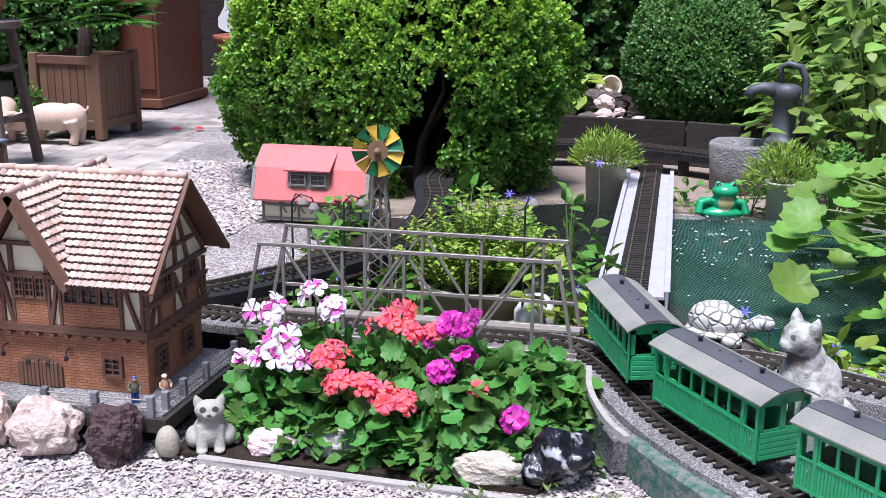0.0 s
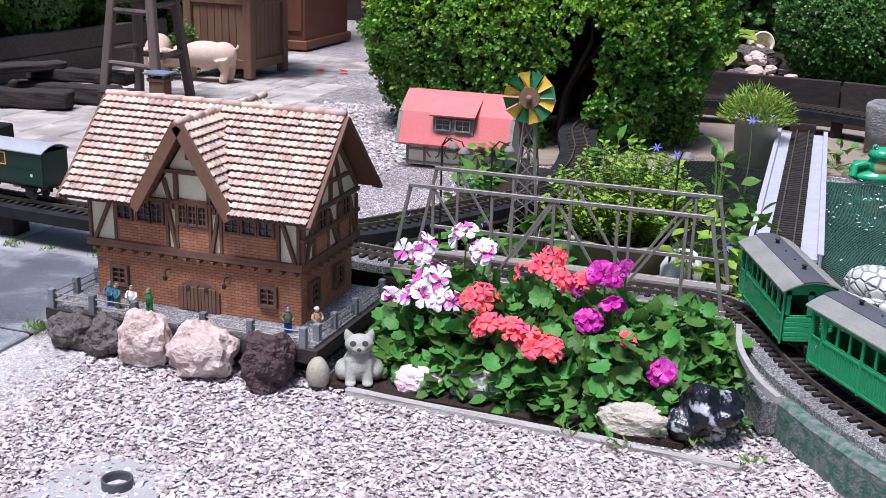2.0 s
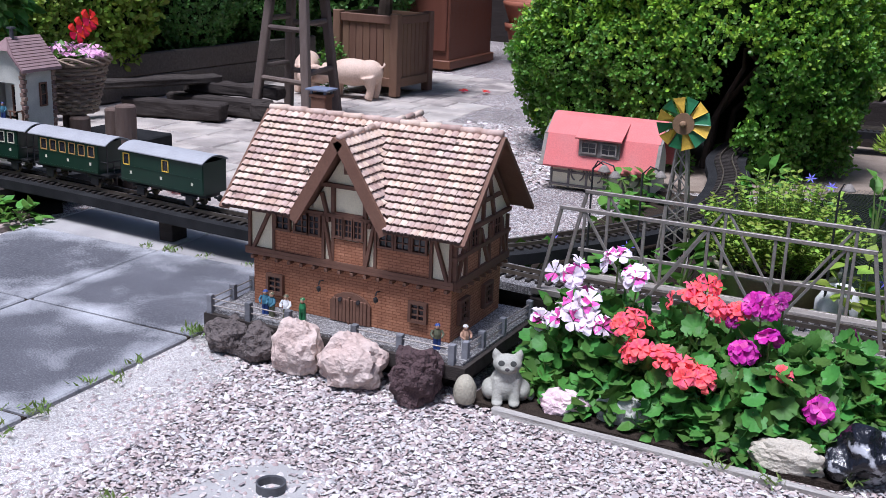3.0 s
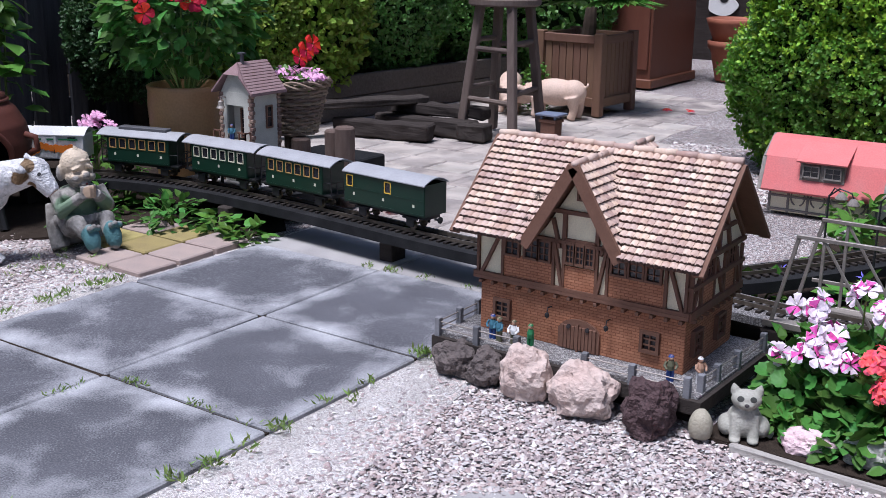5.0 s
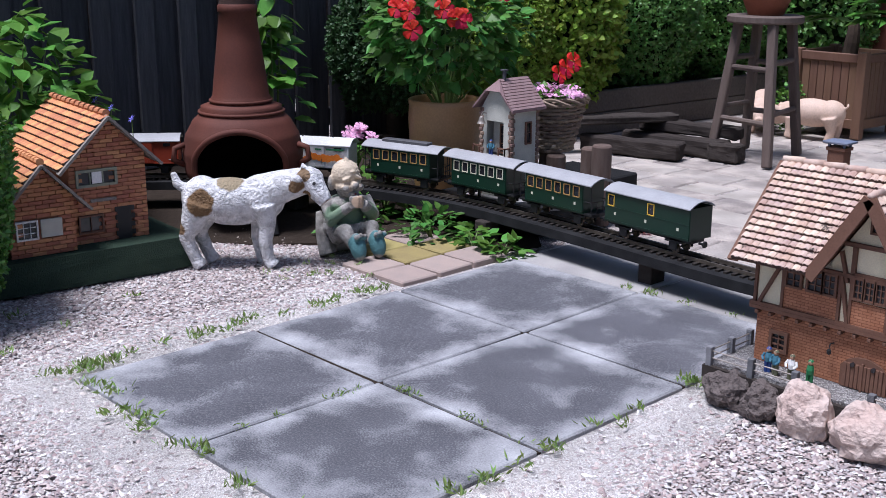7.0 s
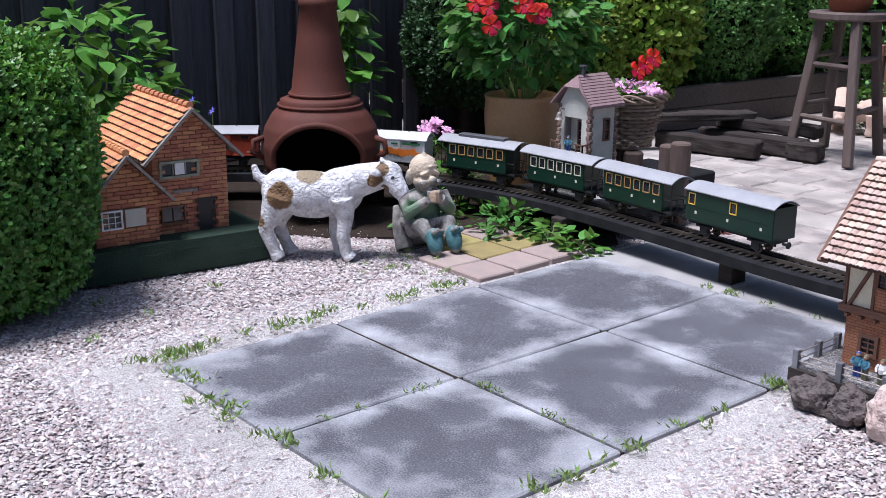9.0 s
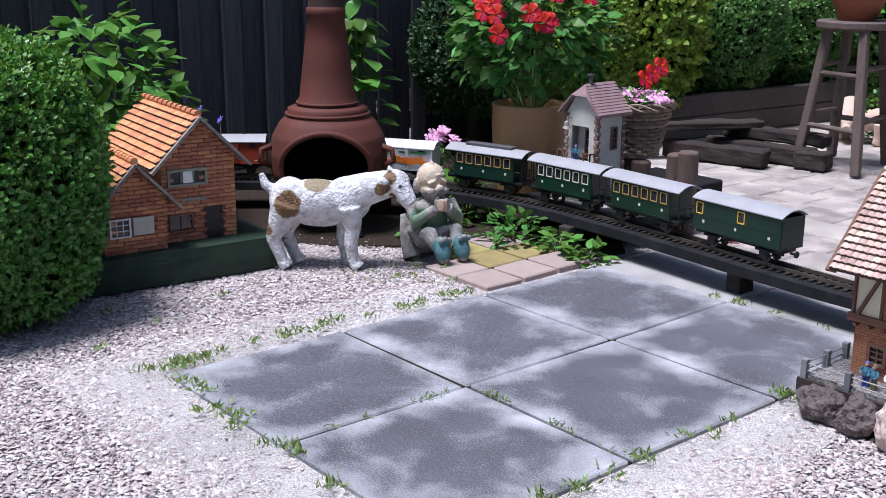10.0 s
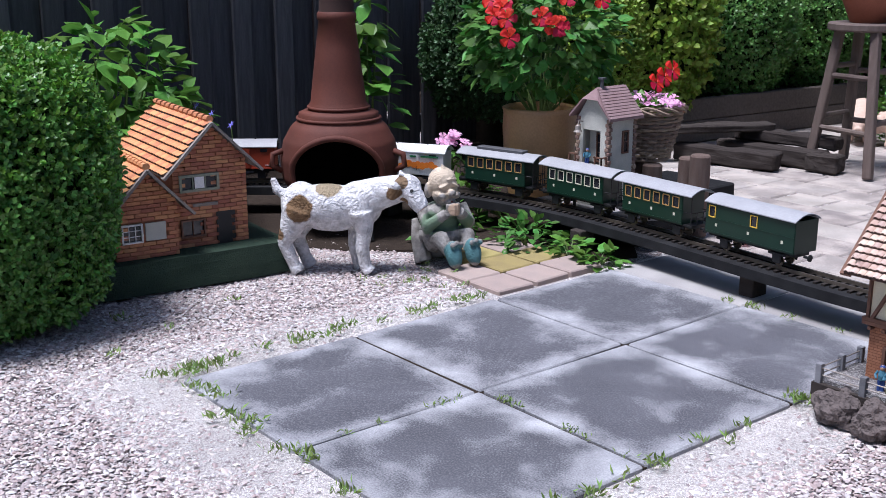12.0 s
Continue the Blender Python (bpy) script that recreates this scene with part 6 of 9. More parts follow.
for sgn in (-1, 1):
    y = sgn * 0.0485
    bm = bmesh.new()
    box(bm, (-0.09, y, 0.066), (0.075, 0.001, 0.008))
    part("green_stripe", bm, M_GRN, beer)
    bm = bmesh.new()
    box(bm, (0.09, y, 0.066), (0.075, 0.001, 0.008))
    part("green_stripe", bm, M_GRN, beer)
    bm = bmesh.new()
    prism(bm, [(-0.036, 0.062), (-0.018, 0.062), (-0.018, 0.095), (-0.024, 0.105), (-0.024, 0.122), (-0.030, 0.122), (-0.030, 0.105), (-0.036, 0.095)], "y", y + sgn * 0.006, y + sgn * 0.007)
    part("bottle_picture", bm, M_GRN, beer)
    bm = bmesh.new()
    box(bm, (-0.027, y + sgn * 0.0075, 0.08), (0.016, 0.001, 0.018))
    part("bottle_label", bm, M_YEL, beer)
    bm = bmesh.new()
    box(bm, (-0.004, y + sgn * 0.0065, 0.084), (0.014, 0.001, 0.03))
    part("glass_picture", bm, M_YEL, beer)
    bm = bmesh.new()
    prism(bm, [(-0.12, 0.1), (-0.104, 0.1), (-0.104, 0.085), (-0.112, 0.076), (-0.12, 0.085)], "y", y, y + sgn * 0.001)
    part("crest", bm, M_REDWAG, beer)
    for k in range(5):
        bm = bmesh.new()
        box(bm, (-0.125 + k * 0.012, y, 0.118), (0.008, 0.001, 0.009))
        part("lettering_bar", bm, mat("faded_grey_lettering", (0.3, 0.3, 0.25), scale=60, bump=0) if k == 0 and sgn < 0 else bpy.data.materials["faded_grey_lettering"], beer)
juice = goods_wagon("goods_wagon", axle_pose(main_line, at[3], 0.275, TZ), M_WHITE, M_WHITE, "white model wagon with a picture of oranges and a bottle")
orng = random.Random(3)
for sgn in (-1, 1):
    y = sgn * 0.0545
    for k in range(13):
        bm = bmesh.new()
        x, z, r = -0.1 + k * 0.0175, 0.075 + 0.022 * orng.random(), 0.011 + 0.004 * orng.random()
        prism(bm, [(x + r * math.cos(a * math.pi / 8), z + r * math.sin(a * math.pi / 8)) for a in range(16)], "y", y, y + sgn * (0.0006 + 0.0001 * k))
        part("orange_picture", bm, M_ORANGE, juice)
    bm = bmesh.new()
    beam(bm, (-0.105, y + sgn * 0.002, 0.12), (-0.06, y + sgn * 0.002, 0.092), 0.018, 0.001, (0, 1, 0))
    part("bottle_picture", bm, mat("dark_brown_print", (0.06, 0.02, 0.015), scale=60, bump=0) if sgn < 0 else bpy.data.materials["dark_brown_print"], juice)
    for x, w in ((-0.03, 0.035), (0.02, 0.025), (0.085, 0.07)):
        bm = bmesh.new()
        box(bm, (x, y, 0.121), (w, 0.001, 0.006))
        part("lettering_bar", bm, M_GRN, juice)
M_TAN = mat("varnished_window_frame", (0.45, 0.26, 0.08), (0.38, 0.22, 0.08), rough=0.5, scale=60, bump=0)
green_carriage(axle_pose(main_line, at[4], 0.325, TZ), "dark green model carriage with clerestory roof and tan windows", M_GREYROOF, M_TAN, clerestory=True)
green_carriage(axle_pose(main_line, at[5], 0.325, TZ), "dark green model carriage with pale window frames and grey roof", M_GREYROOF, M_CREAM)
green_carriage(axle_pose(main_line, at[6], 0.325, TZ), "dark green model carriage with tan windows and light grey roof", M_GREYROOF, M_TAN)
green_carriage(axle_pose(main_line, at[7], 0.325, TZ), "dark green model luggage van with light grey roof", M_GREYROOF, M_YEL, full=True)


# ---- signal house and its platform ----
plat = thing("station_platform", (0, 0, 0), "dark grey roofing-felt platform beside the track", "platform")
bm = bmesh.new()
prism(bm, [(-1.08, 1.225), (-0.6, 1.215), (-0.49, 1.47), (-0.53, 1.52), (-1.08, 1.56)], "z", 0.072, 0.1)
part("top_board", bm, M_DECK, plat)
bm = bmesh.new()
prism(bm, [(-1.05, 1.28), (-0.64, 1.27), (-0.56, 1.46), (-1.05, 1.52)], "z", 0.0, 0.072)
part("support", bm, M_DARKWOOD, plat)
bm = bmesh.new()
prism(bm, [(-0.98, 1.215), (-0.735, 1.215), (-0.69, 1.45), (-0.98, 1.45)], "z", 0.1005, 0.106)
part("base_plate", bm, M_CONC, plat, "pale grey base plate")

SX0, SX1, SY0, SY1 = -0.932, -0.765, 1.265, 1.42
stn = thing("signal_house", Matrix.Translation((-0.85, 1.34, 0)) @ Matrix.Diagonal((0.84, 0.84, 1, 1)) @ Matrix.Translation((0.85, -1.34, 0)), "tall narrow grey-white model signal house with balcony", "model house")
bm = bmesh.new()
for c, d in ((((SX0 + SX1) / 2, SY1, 0.263), (SX1 - SX0, 0.01, 0.314)), ((SX0, (SY0 + SY1) / 2, 0.263), (0.01, SY1 - SY0, 0.314)), ((SX1, (SY0 + SY1) / 2, 0.263), (0.01, SY1 - SY0, 0.314)), (((SX0 + SX1) / 2, SY0 + 0.045, 0.315), (SX1 - SX0 - 0.05, 0.006, 0.12))):
    box(bm, c, d)
    part("wall", bm, M_WHITEWALL, stn)
    bm = bmesh.new()
framed_side(bm, SX0, SX1, SY0, 0.106, 0.42, [(SX0 + 0.03, SX1 - 0.04, 0.255, 0.375)], 0.01)
prism(bm, [(SX0, 0.42), (SX1, 0.42), ((SX0 + SX1) / 2 + 0.03, 0.49), ((SX0 + SX1) / 2 - 0.03, 0.49)], "y", SY0 - 0.004, SY0 + 0.004)
part("wall", bm, M_WHITEWALL, stn)
M_QUOIN = mat("brown_quoin_stone", (0.2, 0.13, 0.095), (0.28, 0.19, 0.15), rough=0.9, scale=60, bump=0.6, per="object", spread=0.3)
bm = bmesh.new()
box(bm, (0, 0, 0), (0.02, 0.02, 0.013), None, 0.002)
qm = mesh_of(bm, M_QUOIN, "quoin")
for x, y in ((SX0, SY0), (SX1, SY0), (SX1, SY1)):
    for k in range(22):
        piece("quoin", qm, stn, pose(x + (0.004 if k % 2 else -0.002), y, 0.114 + k * 0.0142))
small_window(stn, (SX1 + 0.005, 1.36, 0.335), 0.032, 0.075, "x", 1, (1, 2), M_BEAM)
small_window(stn, (-0.84, SY0 + 0.041, 0.31), 0.04, 0.1, "y", -1, (2, 3), M_BEAM, name="door")
bm = bmesh.new()
box(bm, (-0.845, SY0 - 0.022, 0.248), (0.19, 0.06, 0.008), None, 0.001)
balcony = part("balcony", bm, M_BEAM, stn, "brown wooden balcony")
for x in (-0.925, -0.77):
    bm = bmesh.new()
    beam(bm, (x, SY0, 0.2), (x, SY0 - 0.045, 0.243), 0.008, 0.008)
    part("bracket", bm, M_BEAM, balcony)
bm = bmesh.new()
for x in (-0.935, -0.9, -0.79, -0.755):
    box(bm, (x, SY0 - 0.05, 0.27), (0.005, 0.005, 0.044))
box(bm, (-0.915, SY0 - 0.05, 0.29), (0.045, 0.005, 0.005))
box(bm, (-0.775, SY0 - 0.05, 0.29), (0.045, 0.005, 0.005))
for y in (SY0 - 0.05, SY0 - 0.02):
    box(bm, (-0.755, y, 0.27), (0.005, 0.005, 0.044))
box(bm, (-0.755, SY0 - 0.035, 0.29), (0.005, 0.03, 0.005))
part("railing", bm, M_BEAM, balcony)
rx, rzz = (SX0 + SX1) / 2, 0.515
bm = bmesh.new()
for sgn in (-1, 1):
    a = [(rx, SY0 + 0.01, rzz), (rx, SY1 + 0.02, rzz), (rx + sgn * 0.115, SY1 + 0.025, 0.415), (rx + sgn * 0.115, SY0 - 0.03, 0.415), (rx + sgn * 0.045, SY0 - 0.03, 0.475)]
    vs = [bm.verts.new(p) for p in a]
    vt = [bm.verts.new((p[0], p[1], p[2] + 0.008)) for p in a]
    bm.faces.new(vs), bm.faces.new(vt[::-1])
    for k in range(5):
        bm.faces.new((vs[k], vs[(k + 1) % 5], vt[(k + 1) % 5], vt[k]))
vs = [bm.verts.new(p) for p in ((rx, SY0 + 0.01, rzz + 0.008), (rx - 0.045, SY0 - 0.03, 0.483), (rx + 0.045, SY0 - 0.03, 0.483))]
bm.faces.new(vs)
bmesh.ops.recalc_face_normals(bm, faces=bm.faces[:])
sroof = part("roof", bm, M_TILE_BR, stn, "purple-brown tiled half-hipped roof")
for k in range(11):
    bm = bmesh.new()
    u = (k + 0.5) / 11
    beam(bm, (rx + 0.008 + 0.107 * u, SY0 - 0.028 + 0.035 * max(0, 1 - u * 1.6), rzz + 0.008 - 0.1 * u), (rx + 0.008 + 0.107 * u, SY1 + 0.022, rzz + 0.008 - 0.1 * u), 0.0105, 0.0035, (0.66, 0, 0.75))
    part("tile_course", bm, M_TILE_BR, sroof)
bm = bmesh.new()
tube(bm, [(rx + 0.01, SY0 + 0.03, rzz), (rx + 0.01, SY0 + 0.03, rzz + 0.035)], 0.008, 10)
box(bm, (rx + 0.01, SY0 + 0.03, rzz + 0.038), (0.024, 0.024, 0.006))
part("chimney", bm, M_ROOF_DARK, stn)
bm = bmesh.new()
tube(bm, [(-0.905, SY0 - 0.006, 0.4), (-0.905, SY0 - 0.03, 0.405), (-0.905, SY0 - 0.035, 0.39)], 0.0025, 6)
lathe(bm, [(0.004, 0.012), (0.01, 0.008), (0.013, -0.006), (0.019, -0.014), (0.0, -0.014)], 14, (-0.905, SY0 - 0.035, 0.38))
part("bell", bm, M_METAL, stn, "silver bell under the gable")
for x in (-0.94, -0.86):
    bm = bmesh.new()
    box(bm, (x, 1.205, 0.125), (0.008, 0.008, 0.06))
    box(bm, (x + 0.04, 1.205, 0.14), (0.08, 0.004, 0.004))
    single("signal_lever", bm, M_BLACK, (0, 0, -0.001), "small black lever stand on the platform", "lever", "lever stands")
figurine((-0.858, SY0 - 0.006, 0.252, 0, 0, 20), M_TEAL, M_NAVY, "small painted figurine in blue overalls on the balcony", 0.06)
figurine((-0.745, 1.25, 0.106, 0, 0, 25), M_NAVY, M_NAVY, "small painted figurine of a blue-uniformed railwayman on the platform", 0.064)
figurine((-0.985, 1.27, 0.1, 0, 0, 15), M_ORANGE, M_OLIVE, "small painted figurine in an orange coat on the platform", 0.05)


# ---- pots and planters ----
def pot(name, m, prof, material, label, category="flower pot", soil_r=None, soil_z=None, n=36):
    ob = thing(name, m, label, category)
    bm = bmesh.new()
    lathe(bm, prof, n)
    part("vessel", bm, material, ob, smooth=True)
    if soil_r:
        bm = bmesh.new()
        lathe(bm, [(soil_r, soil_z), (soil_r * 0.5, soil_z + 0.008), (0.0, soil_z + 0.01)], 20)
        part("soil", bm, M_SOIL, ob)
    return ob


pot("flower_pot", (-1.28, 1.44, 0), [(0.0, 0.0), (0.105, 0.0), (0.118, 0.05), (0.138, 0.2), (0.145, 0.32), (0.142, 0.375), (0.147, 0.395), (0.137, 0.4), (0.13, 0.385), (0.125, 0.34)], M_POTBR, "large ochre-brown glazed pot holding a red-flowering plant", soil_r=0.126, soil_z=0.35)
pot("flower_pot", (1.89, 2.98, -0.004), [(0.0, 0.0), (0.072, 0.0), (0.082, 0.19), (0.086, 0.19), (0.086, 0.2), (0.078, 0.2), (0.076, 0.17)], M_POTCR, "cream-beige round pot with a bushy plant by the pond", soil_r=0.076, soil_z=0.18)
pot("flower_pot", (2.56, 2.9, -0.004), [(0.0, 0.0), (0.055, 0.0), (0.064, 0.15), (0.068, 0.15), (0.068, 0.16), (0.061, 0.16), (0.06, 0.14)], M_POTCR, "cream-beige round pot with a bushy plant beside the frog", soil_r=0.06, soil_z=0.14)
pot("flower_pot", (1.64, 1.5, 0), [(0.0, 0.0), (0.14, 0.0), (0.162, 0.095), (0.167, 0.095), (0.167, 0.108), (0.156, 0.108), (0.153, 0.085)], M_POTCR, "wide cream pot with yellow-green foliage behind the bridge", soil_r=0.153, soil_z=0.09)
pot("flower_pot", (1.82, 1.33, 0), [(0.0, 0.0), (0.04, 0.0), (0.055, 0.04), (0.055, 0.08), (0.035, 0.115), (0.03, 0.12), (0.026, 0.11)], M_WHITE, "white glazed bulbous pot beside the bridge", soil_r=0.028, soil_z=0.105)
pot("flower_pot", (-0.86, 6.05, 0), [(0.0, 0.0), (0.1, 0.0), (0.15, 0.22), (0.165, 0.22), (0.17, 0.27), (0.155, 0.275), (0.145, 0.25)], M_TERRA, "terracotta garden pot beside the cabinet", soil_r=0.145, soil_z=0.24)
pot("flower_pot", (-0.86, 6.05, 0.262), [(0.0, 0.0), (0.13, 0.0), (0.18, 0.13), (0.19, 0.16), (0.17, 0.165), (0.16, 0.14)], M_TERRA, "terracotta bowl stacked on another pot", soil_r=0.16, soil_z=0.13)

basket = thing("wicker_basket", (-0.9, 1.62, 0.235), "grey-brown woven wicker basket full of pink flowers", "basket")
bm = bmesh.new()
for j in range(13):
    r = 0.085 + 0.045 * j / 12
    z = j * 0.0145
    pts = [((r + 0.005 * math.sin(k * math.pi / 2 * 1.0 + j * math.pi)) * math.cos(2 * math.pi * k / 48), (r + 0.005 * math.sin(k * math.pi / 2 + j * math.pi)) * math.sin(2 * math.pi * k / 48), z) for k in range(49)]
    tube(bm, pts, 0.0068, 5, cap=False)
part("weave", bm, M_WICKER, basket)
for k in range(24):
    bm = bmesh.new()
    a = 2 * math.pi * k / 24
    tube(bm, [(0.085 * math.cos(a), 0.085 * math.sin(a), -0.004), (0.13 * math.cos(a), 0.13 * math.sin(a), 0.18)], 0.004, 5)
    part("stake", bm, M_WICKER, basket)
for i in range(3):
    bm = bmesh.new()
    tube(bm, [((0.135 + 0.01 * math.sin(5 * a + i * 2.1)) * math.cos(a), (0.135 + 0.01 * math.sin(5 * a + i * 2.1)) * math.sin(a), 0.185 + 0.012 * math.cos(5 * a + i * 2.1)) for a in np.linspace(0, 2 * math.pi, 61)], 0.006, 5, cap=False)
    part("rim", bm, M_WICKER, basket)
bm = bmesh.new()
lathe(bm, [(0.12, 0.16), (0.0, 0.175)], 18)
part("soil", bm, M_SOIL, basket)
for x, y, h in ((-0.6, 1.56, 0.29), (-0.665, 1.58, 0.27), (-0.9, 1.62, 0.228), (-0.94, 1.68, 0.22), (-0.82, 1.57, 0.225)):
    bm = bmesh.new()
    lathe(bm, [(0.0, 0.0), (0.036, 0.0), (0.036, h - 0.006), (0.031, h), (0.0, h + 0.001)], 18)
    single("log_post", bm, mat("red_brown_log", (0.1, 0.06, 0.045), (0.16, 0.12, 0.1), rough=0.85, scale=9, stretch=(6, 6, 1), bump=0.6) if "red_brown_log" not in bpy.data.materials else bpy.data.materials["red_brown_log"], (x, y, 0), "round brown palisade log standing on end", "log", "palisade logs")

for k, (a, b, z, h) in enumerate((((-1.62, 2.72), (-1.12, 2.83), 0.05, 0.1), ((-1.55, 2.98), (-1.0, 3.02), 0.05, 0.1), ((-1.5, 3.05), (-0.98, 3.1), 0.14, 0.07), ((-1.78, 2.35), (-1.35, 3.1), 0.19, 0.05), ((-1.05, 2.97), (-0.9, 2.99), 0.05, 0.1))):
    bm = bmesh.new()
    beam(bm, (*a, z * 0.8), (*b, z * 0.8), 0.1, h * 0.8, bev=0.008)
    bmesh.ops.subdivide_edges(bm, edges=bm.edges[:], cuts=7, use_grid_fill=True)
    roughen(bm, 0.009, 14, k)
    single("railway_sleeper", bm, M_DARKWOOD, Matrix(), "dark old timber beam lying at the edge of the terrace", "timber beam", "loose timber beams")
bm = bmesh.new()
box(bm, (0, 0, 0.05), (0.34, 0.26, 0.1), None, 0.006)
single("stone_block", bm, M_DECK, (-0.95, 1.9, 0.0), "dark block at the back of the platform", "block")


# ---- stool, planter box, cabinet ----
stool = thing("wooden_stool", (-0.93, 3.16, 0), "tall rustic brown-grey wooden stool with splayed legs", "stool")
bm = bmesh.new()
lathe(bm, [(0.0, 0.632), (0.165, 0.632), (0.175, 0.64), (0.175, 0.662), (0.168, 0.668), (0.0, 0.668)], 30)
part("seat", bm, M_STOOL, stool)
feet = [(-0.16, -0.13), (0.19, -0.21), (-0.16, 0.17), (0.11, 0.2)]
tops = [(-0.09, -0.075), (0.1, -0.1), (-0.09, 0.09), (0.08, 0.1)]
for f, t in zip(feet, tops):
    bm = bmesh.new()
    beam(bm, (*f, 0.0), (*t, 0.635), 0.042, 0.036, (0, 1, 0), 0.005)
    part("leg", bm, M_STOOL, stool)


def leg_at(i, z):
    f, t = feet[i], tops[i]
    u = z / 0.635
    return (f[0] + (t[0] - f[0]) * u, f[1] + (t[1] - f[1]) * u, z)


for i, j, z in ((0, 1, 0.19), (1, 3, 0.23), (3, 2, 0.2), (2, 0, 0.24), (0, 1, 0.43), (1, 3, 0.46), (3, 2, 0.44), (2, 0, 0.47)):
    bm = bmesh.new()
    tube(bm, [leg_at(i, z), leg_at(j, z)], 0.013, 8)
    part("rung", bm, M_STOOL, stool)
pot("flower_pot", (-0.93, 3.16, 0.668), [(0.0, 0.0), (0.08, 0.0), (0.13, 0.12), (0.15, 0.2), (0.14, 0.205), (0.13, 0.18)], M_TERRA, "terracotta pot standing on the stool", soil_r=0.13, soil_z=0.17)

pbox = thing("planter_box", (-1.02, 4.2, 0, 0, 0, -4), "square brown slatted wooden planter box with a palm", "planter")
for x in (-0.19, 0.19):
    for y in (-0.175, 0.175):
        bm = bmesh.new()
        box(bm, (x, y, 0.225), (0.05, 0.05, 0.45), None, 0.004)
        part("corner_post", bm, M_PLANTER, pbox)
for ax in range(2):
    for s in (-1, 1):
        for z, h in ((0.415, 0.045), (0.075, 0.05)):
            bm = bmesh.new()
            if ax == 0:
                box(bm, (0, s * 0.178, z), (0.33, 0.03, h), None, 0.003)
            else:
                box(bm, (s * 0.193, 0, z), (0.03, 0.3, h), None, 0.003)
            part("rail", bm, M_PLANTER, pbox)
        for k in range(7):
            bm = bmesh.new()
            u = (k - 3) * 0.046
            if ax == 0:
                box(bm, (u, s * 0.174, 0.245), (0.043, 0.014, 0.3), None, 0.002)
            else:
                box(bm, (s * 0.189, u * 0.93, 0.245), (0.014, 0.04, 0.3), None, 0.002)
            part("slat", bm, M_PLANTER, pbox)
bm = bmesh.new()
box(bm, (0, 0, 0.37), (0.33, 0.3, 0.02))
part("soil", bm, M_SOIL, pbox)

palm = thing("palm", (-1.02, 4.2, 0.38), "young palm with long narrow arching leaves in a planter", "palm")
bm = bmesh.new()
tube(bm, [(0, 0, 0), (0.01, 0, 0.1), (0.01, 0.01, 0.2)], [0.045, 0.04, 0.03], 10)
part("trunk", bm, M_TWIG, palm)
pr = random.Random(4)
P, D, N, S = [], [], [], []
for k in range(22):
    a, e = pr.random() * 6.28, radians(pr.uniform(5, 75))
    tip = Vector((math.cos(a) * math.cos(e), math.sin(a) * math.cos(e), math.sin(e))) * pr.uniform(0.18, 0.26)
    base = Vector((0.01, 0.005, 0.2))
    for j in range(13):
        b = (j - 6) / 6 * 1.15
        side = tip.cross(Vector((0, 0, 1))).normalized()
        d = (tip.normalized() * math.cos(b) + side * math.sin(b)).normalized()
        P.append(base + tip), D.append(d + Vector((0, 0, -0.15))), N.append(side.cross(tip) + Vector((0, 0, 0.4))), S.append(pr.uniform(0.15, 0.24))
link("fronds", leaf_mesh("fronds", P, D, N, np.array(S), "slim", M_LEAF_MID), palm)
bm = bmesh.new()
for k in range(22):
    pass
bm.free()

cab = thing("garden_cabinet", (-1.5, 5.62, 0), "tall red-brown stained wooden garden cabinet", "cabinet")
bm = bmesh.new()
box(bm, (0, 0, 0.72), (0.78, 0.7, 1.36), None, 0.006)
part("body", bm, M_CAB, cab)
bm = bmesh.new()
box(bm, (0, 0, 0.03), (0.82, 0.74, 0.06), None, 0.006)
part("plinth", bm, M_CAB, cab)
for s in (-1, 1):
    bm = bmesh.new()
    box(bm, (s * 0.19, -0.356, 0.74), (0.365, 0.02, 1.24), None, 0.004)
    door = part("door", bm, M_CAB, cab)
    bm = bmesh.new()
    box(bm, (s * 0.03, -0.37, 0.74), (0.012, 0.018, 0.08), None, 0.003)
    part("handle", bm, M_BLACK, door)
bm = bmesh.new()
box(bm, (0, 0, 0.6), (0.6, 0.05, 1.2), None, 0.004)
single("black_board", bm, M_BLACK, (-0.6, 6.6, 0), "black painted board leaning against the far wall", "board")
bm = bmesh.new()
prism(bm, [(-0.08, 0.62), (-0.1, 0.5), (-0.07, 0.42), (0.0, 0.38), (0.05, 0.42), (0.09, 0.45), (0.06, 0.52), (0.0, 0.53), (0.02, 0.62), (0.0, 0.72), (-0.05, 0.75)], "y", -0.035, -0.028)
single("cut_out", bm, M_WHITE, (-0.68, 6.6, 0), "plain white painted cut-out shape on a black board", "cut-out")


# ---- statues ----
def blob_statue(name, m, build, voxel, material, label, soft=4):
    bm = bmesh.new()
    build(bm)
    ob = single(name, bm, material, m, label, "statue", smooth=True)
    md = ob.modifiers.new("merge", "REMESH")
    md.mode, md.voxel_size, md.use_smooth_shade = "VOXEL", voxel, True
    sm = ob.modifiers.new("soften", "SMOOTH")
    sm.iterations, sm.factor = soft, 0.5
    return ob


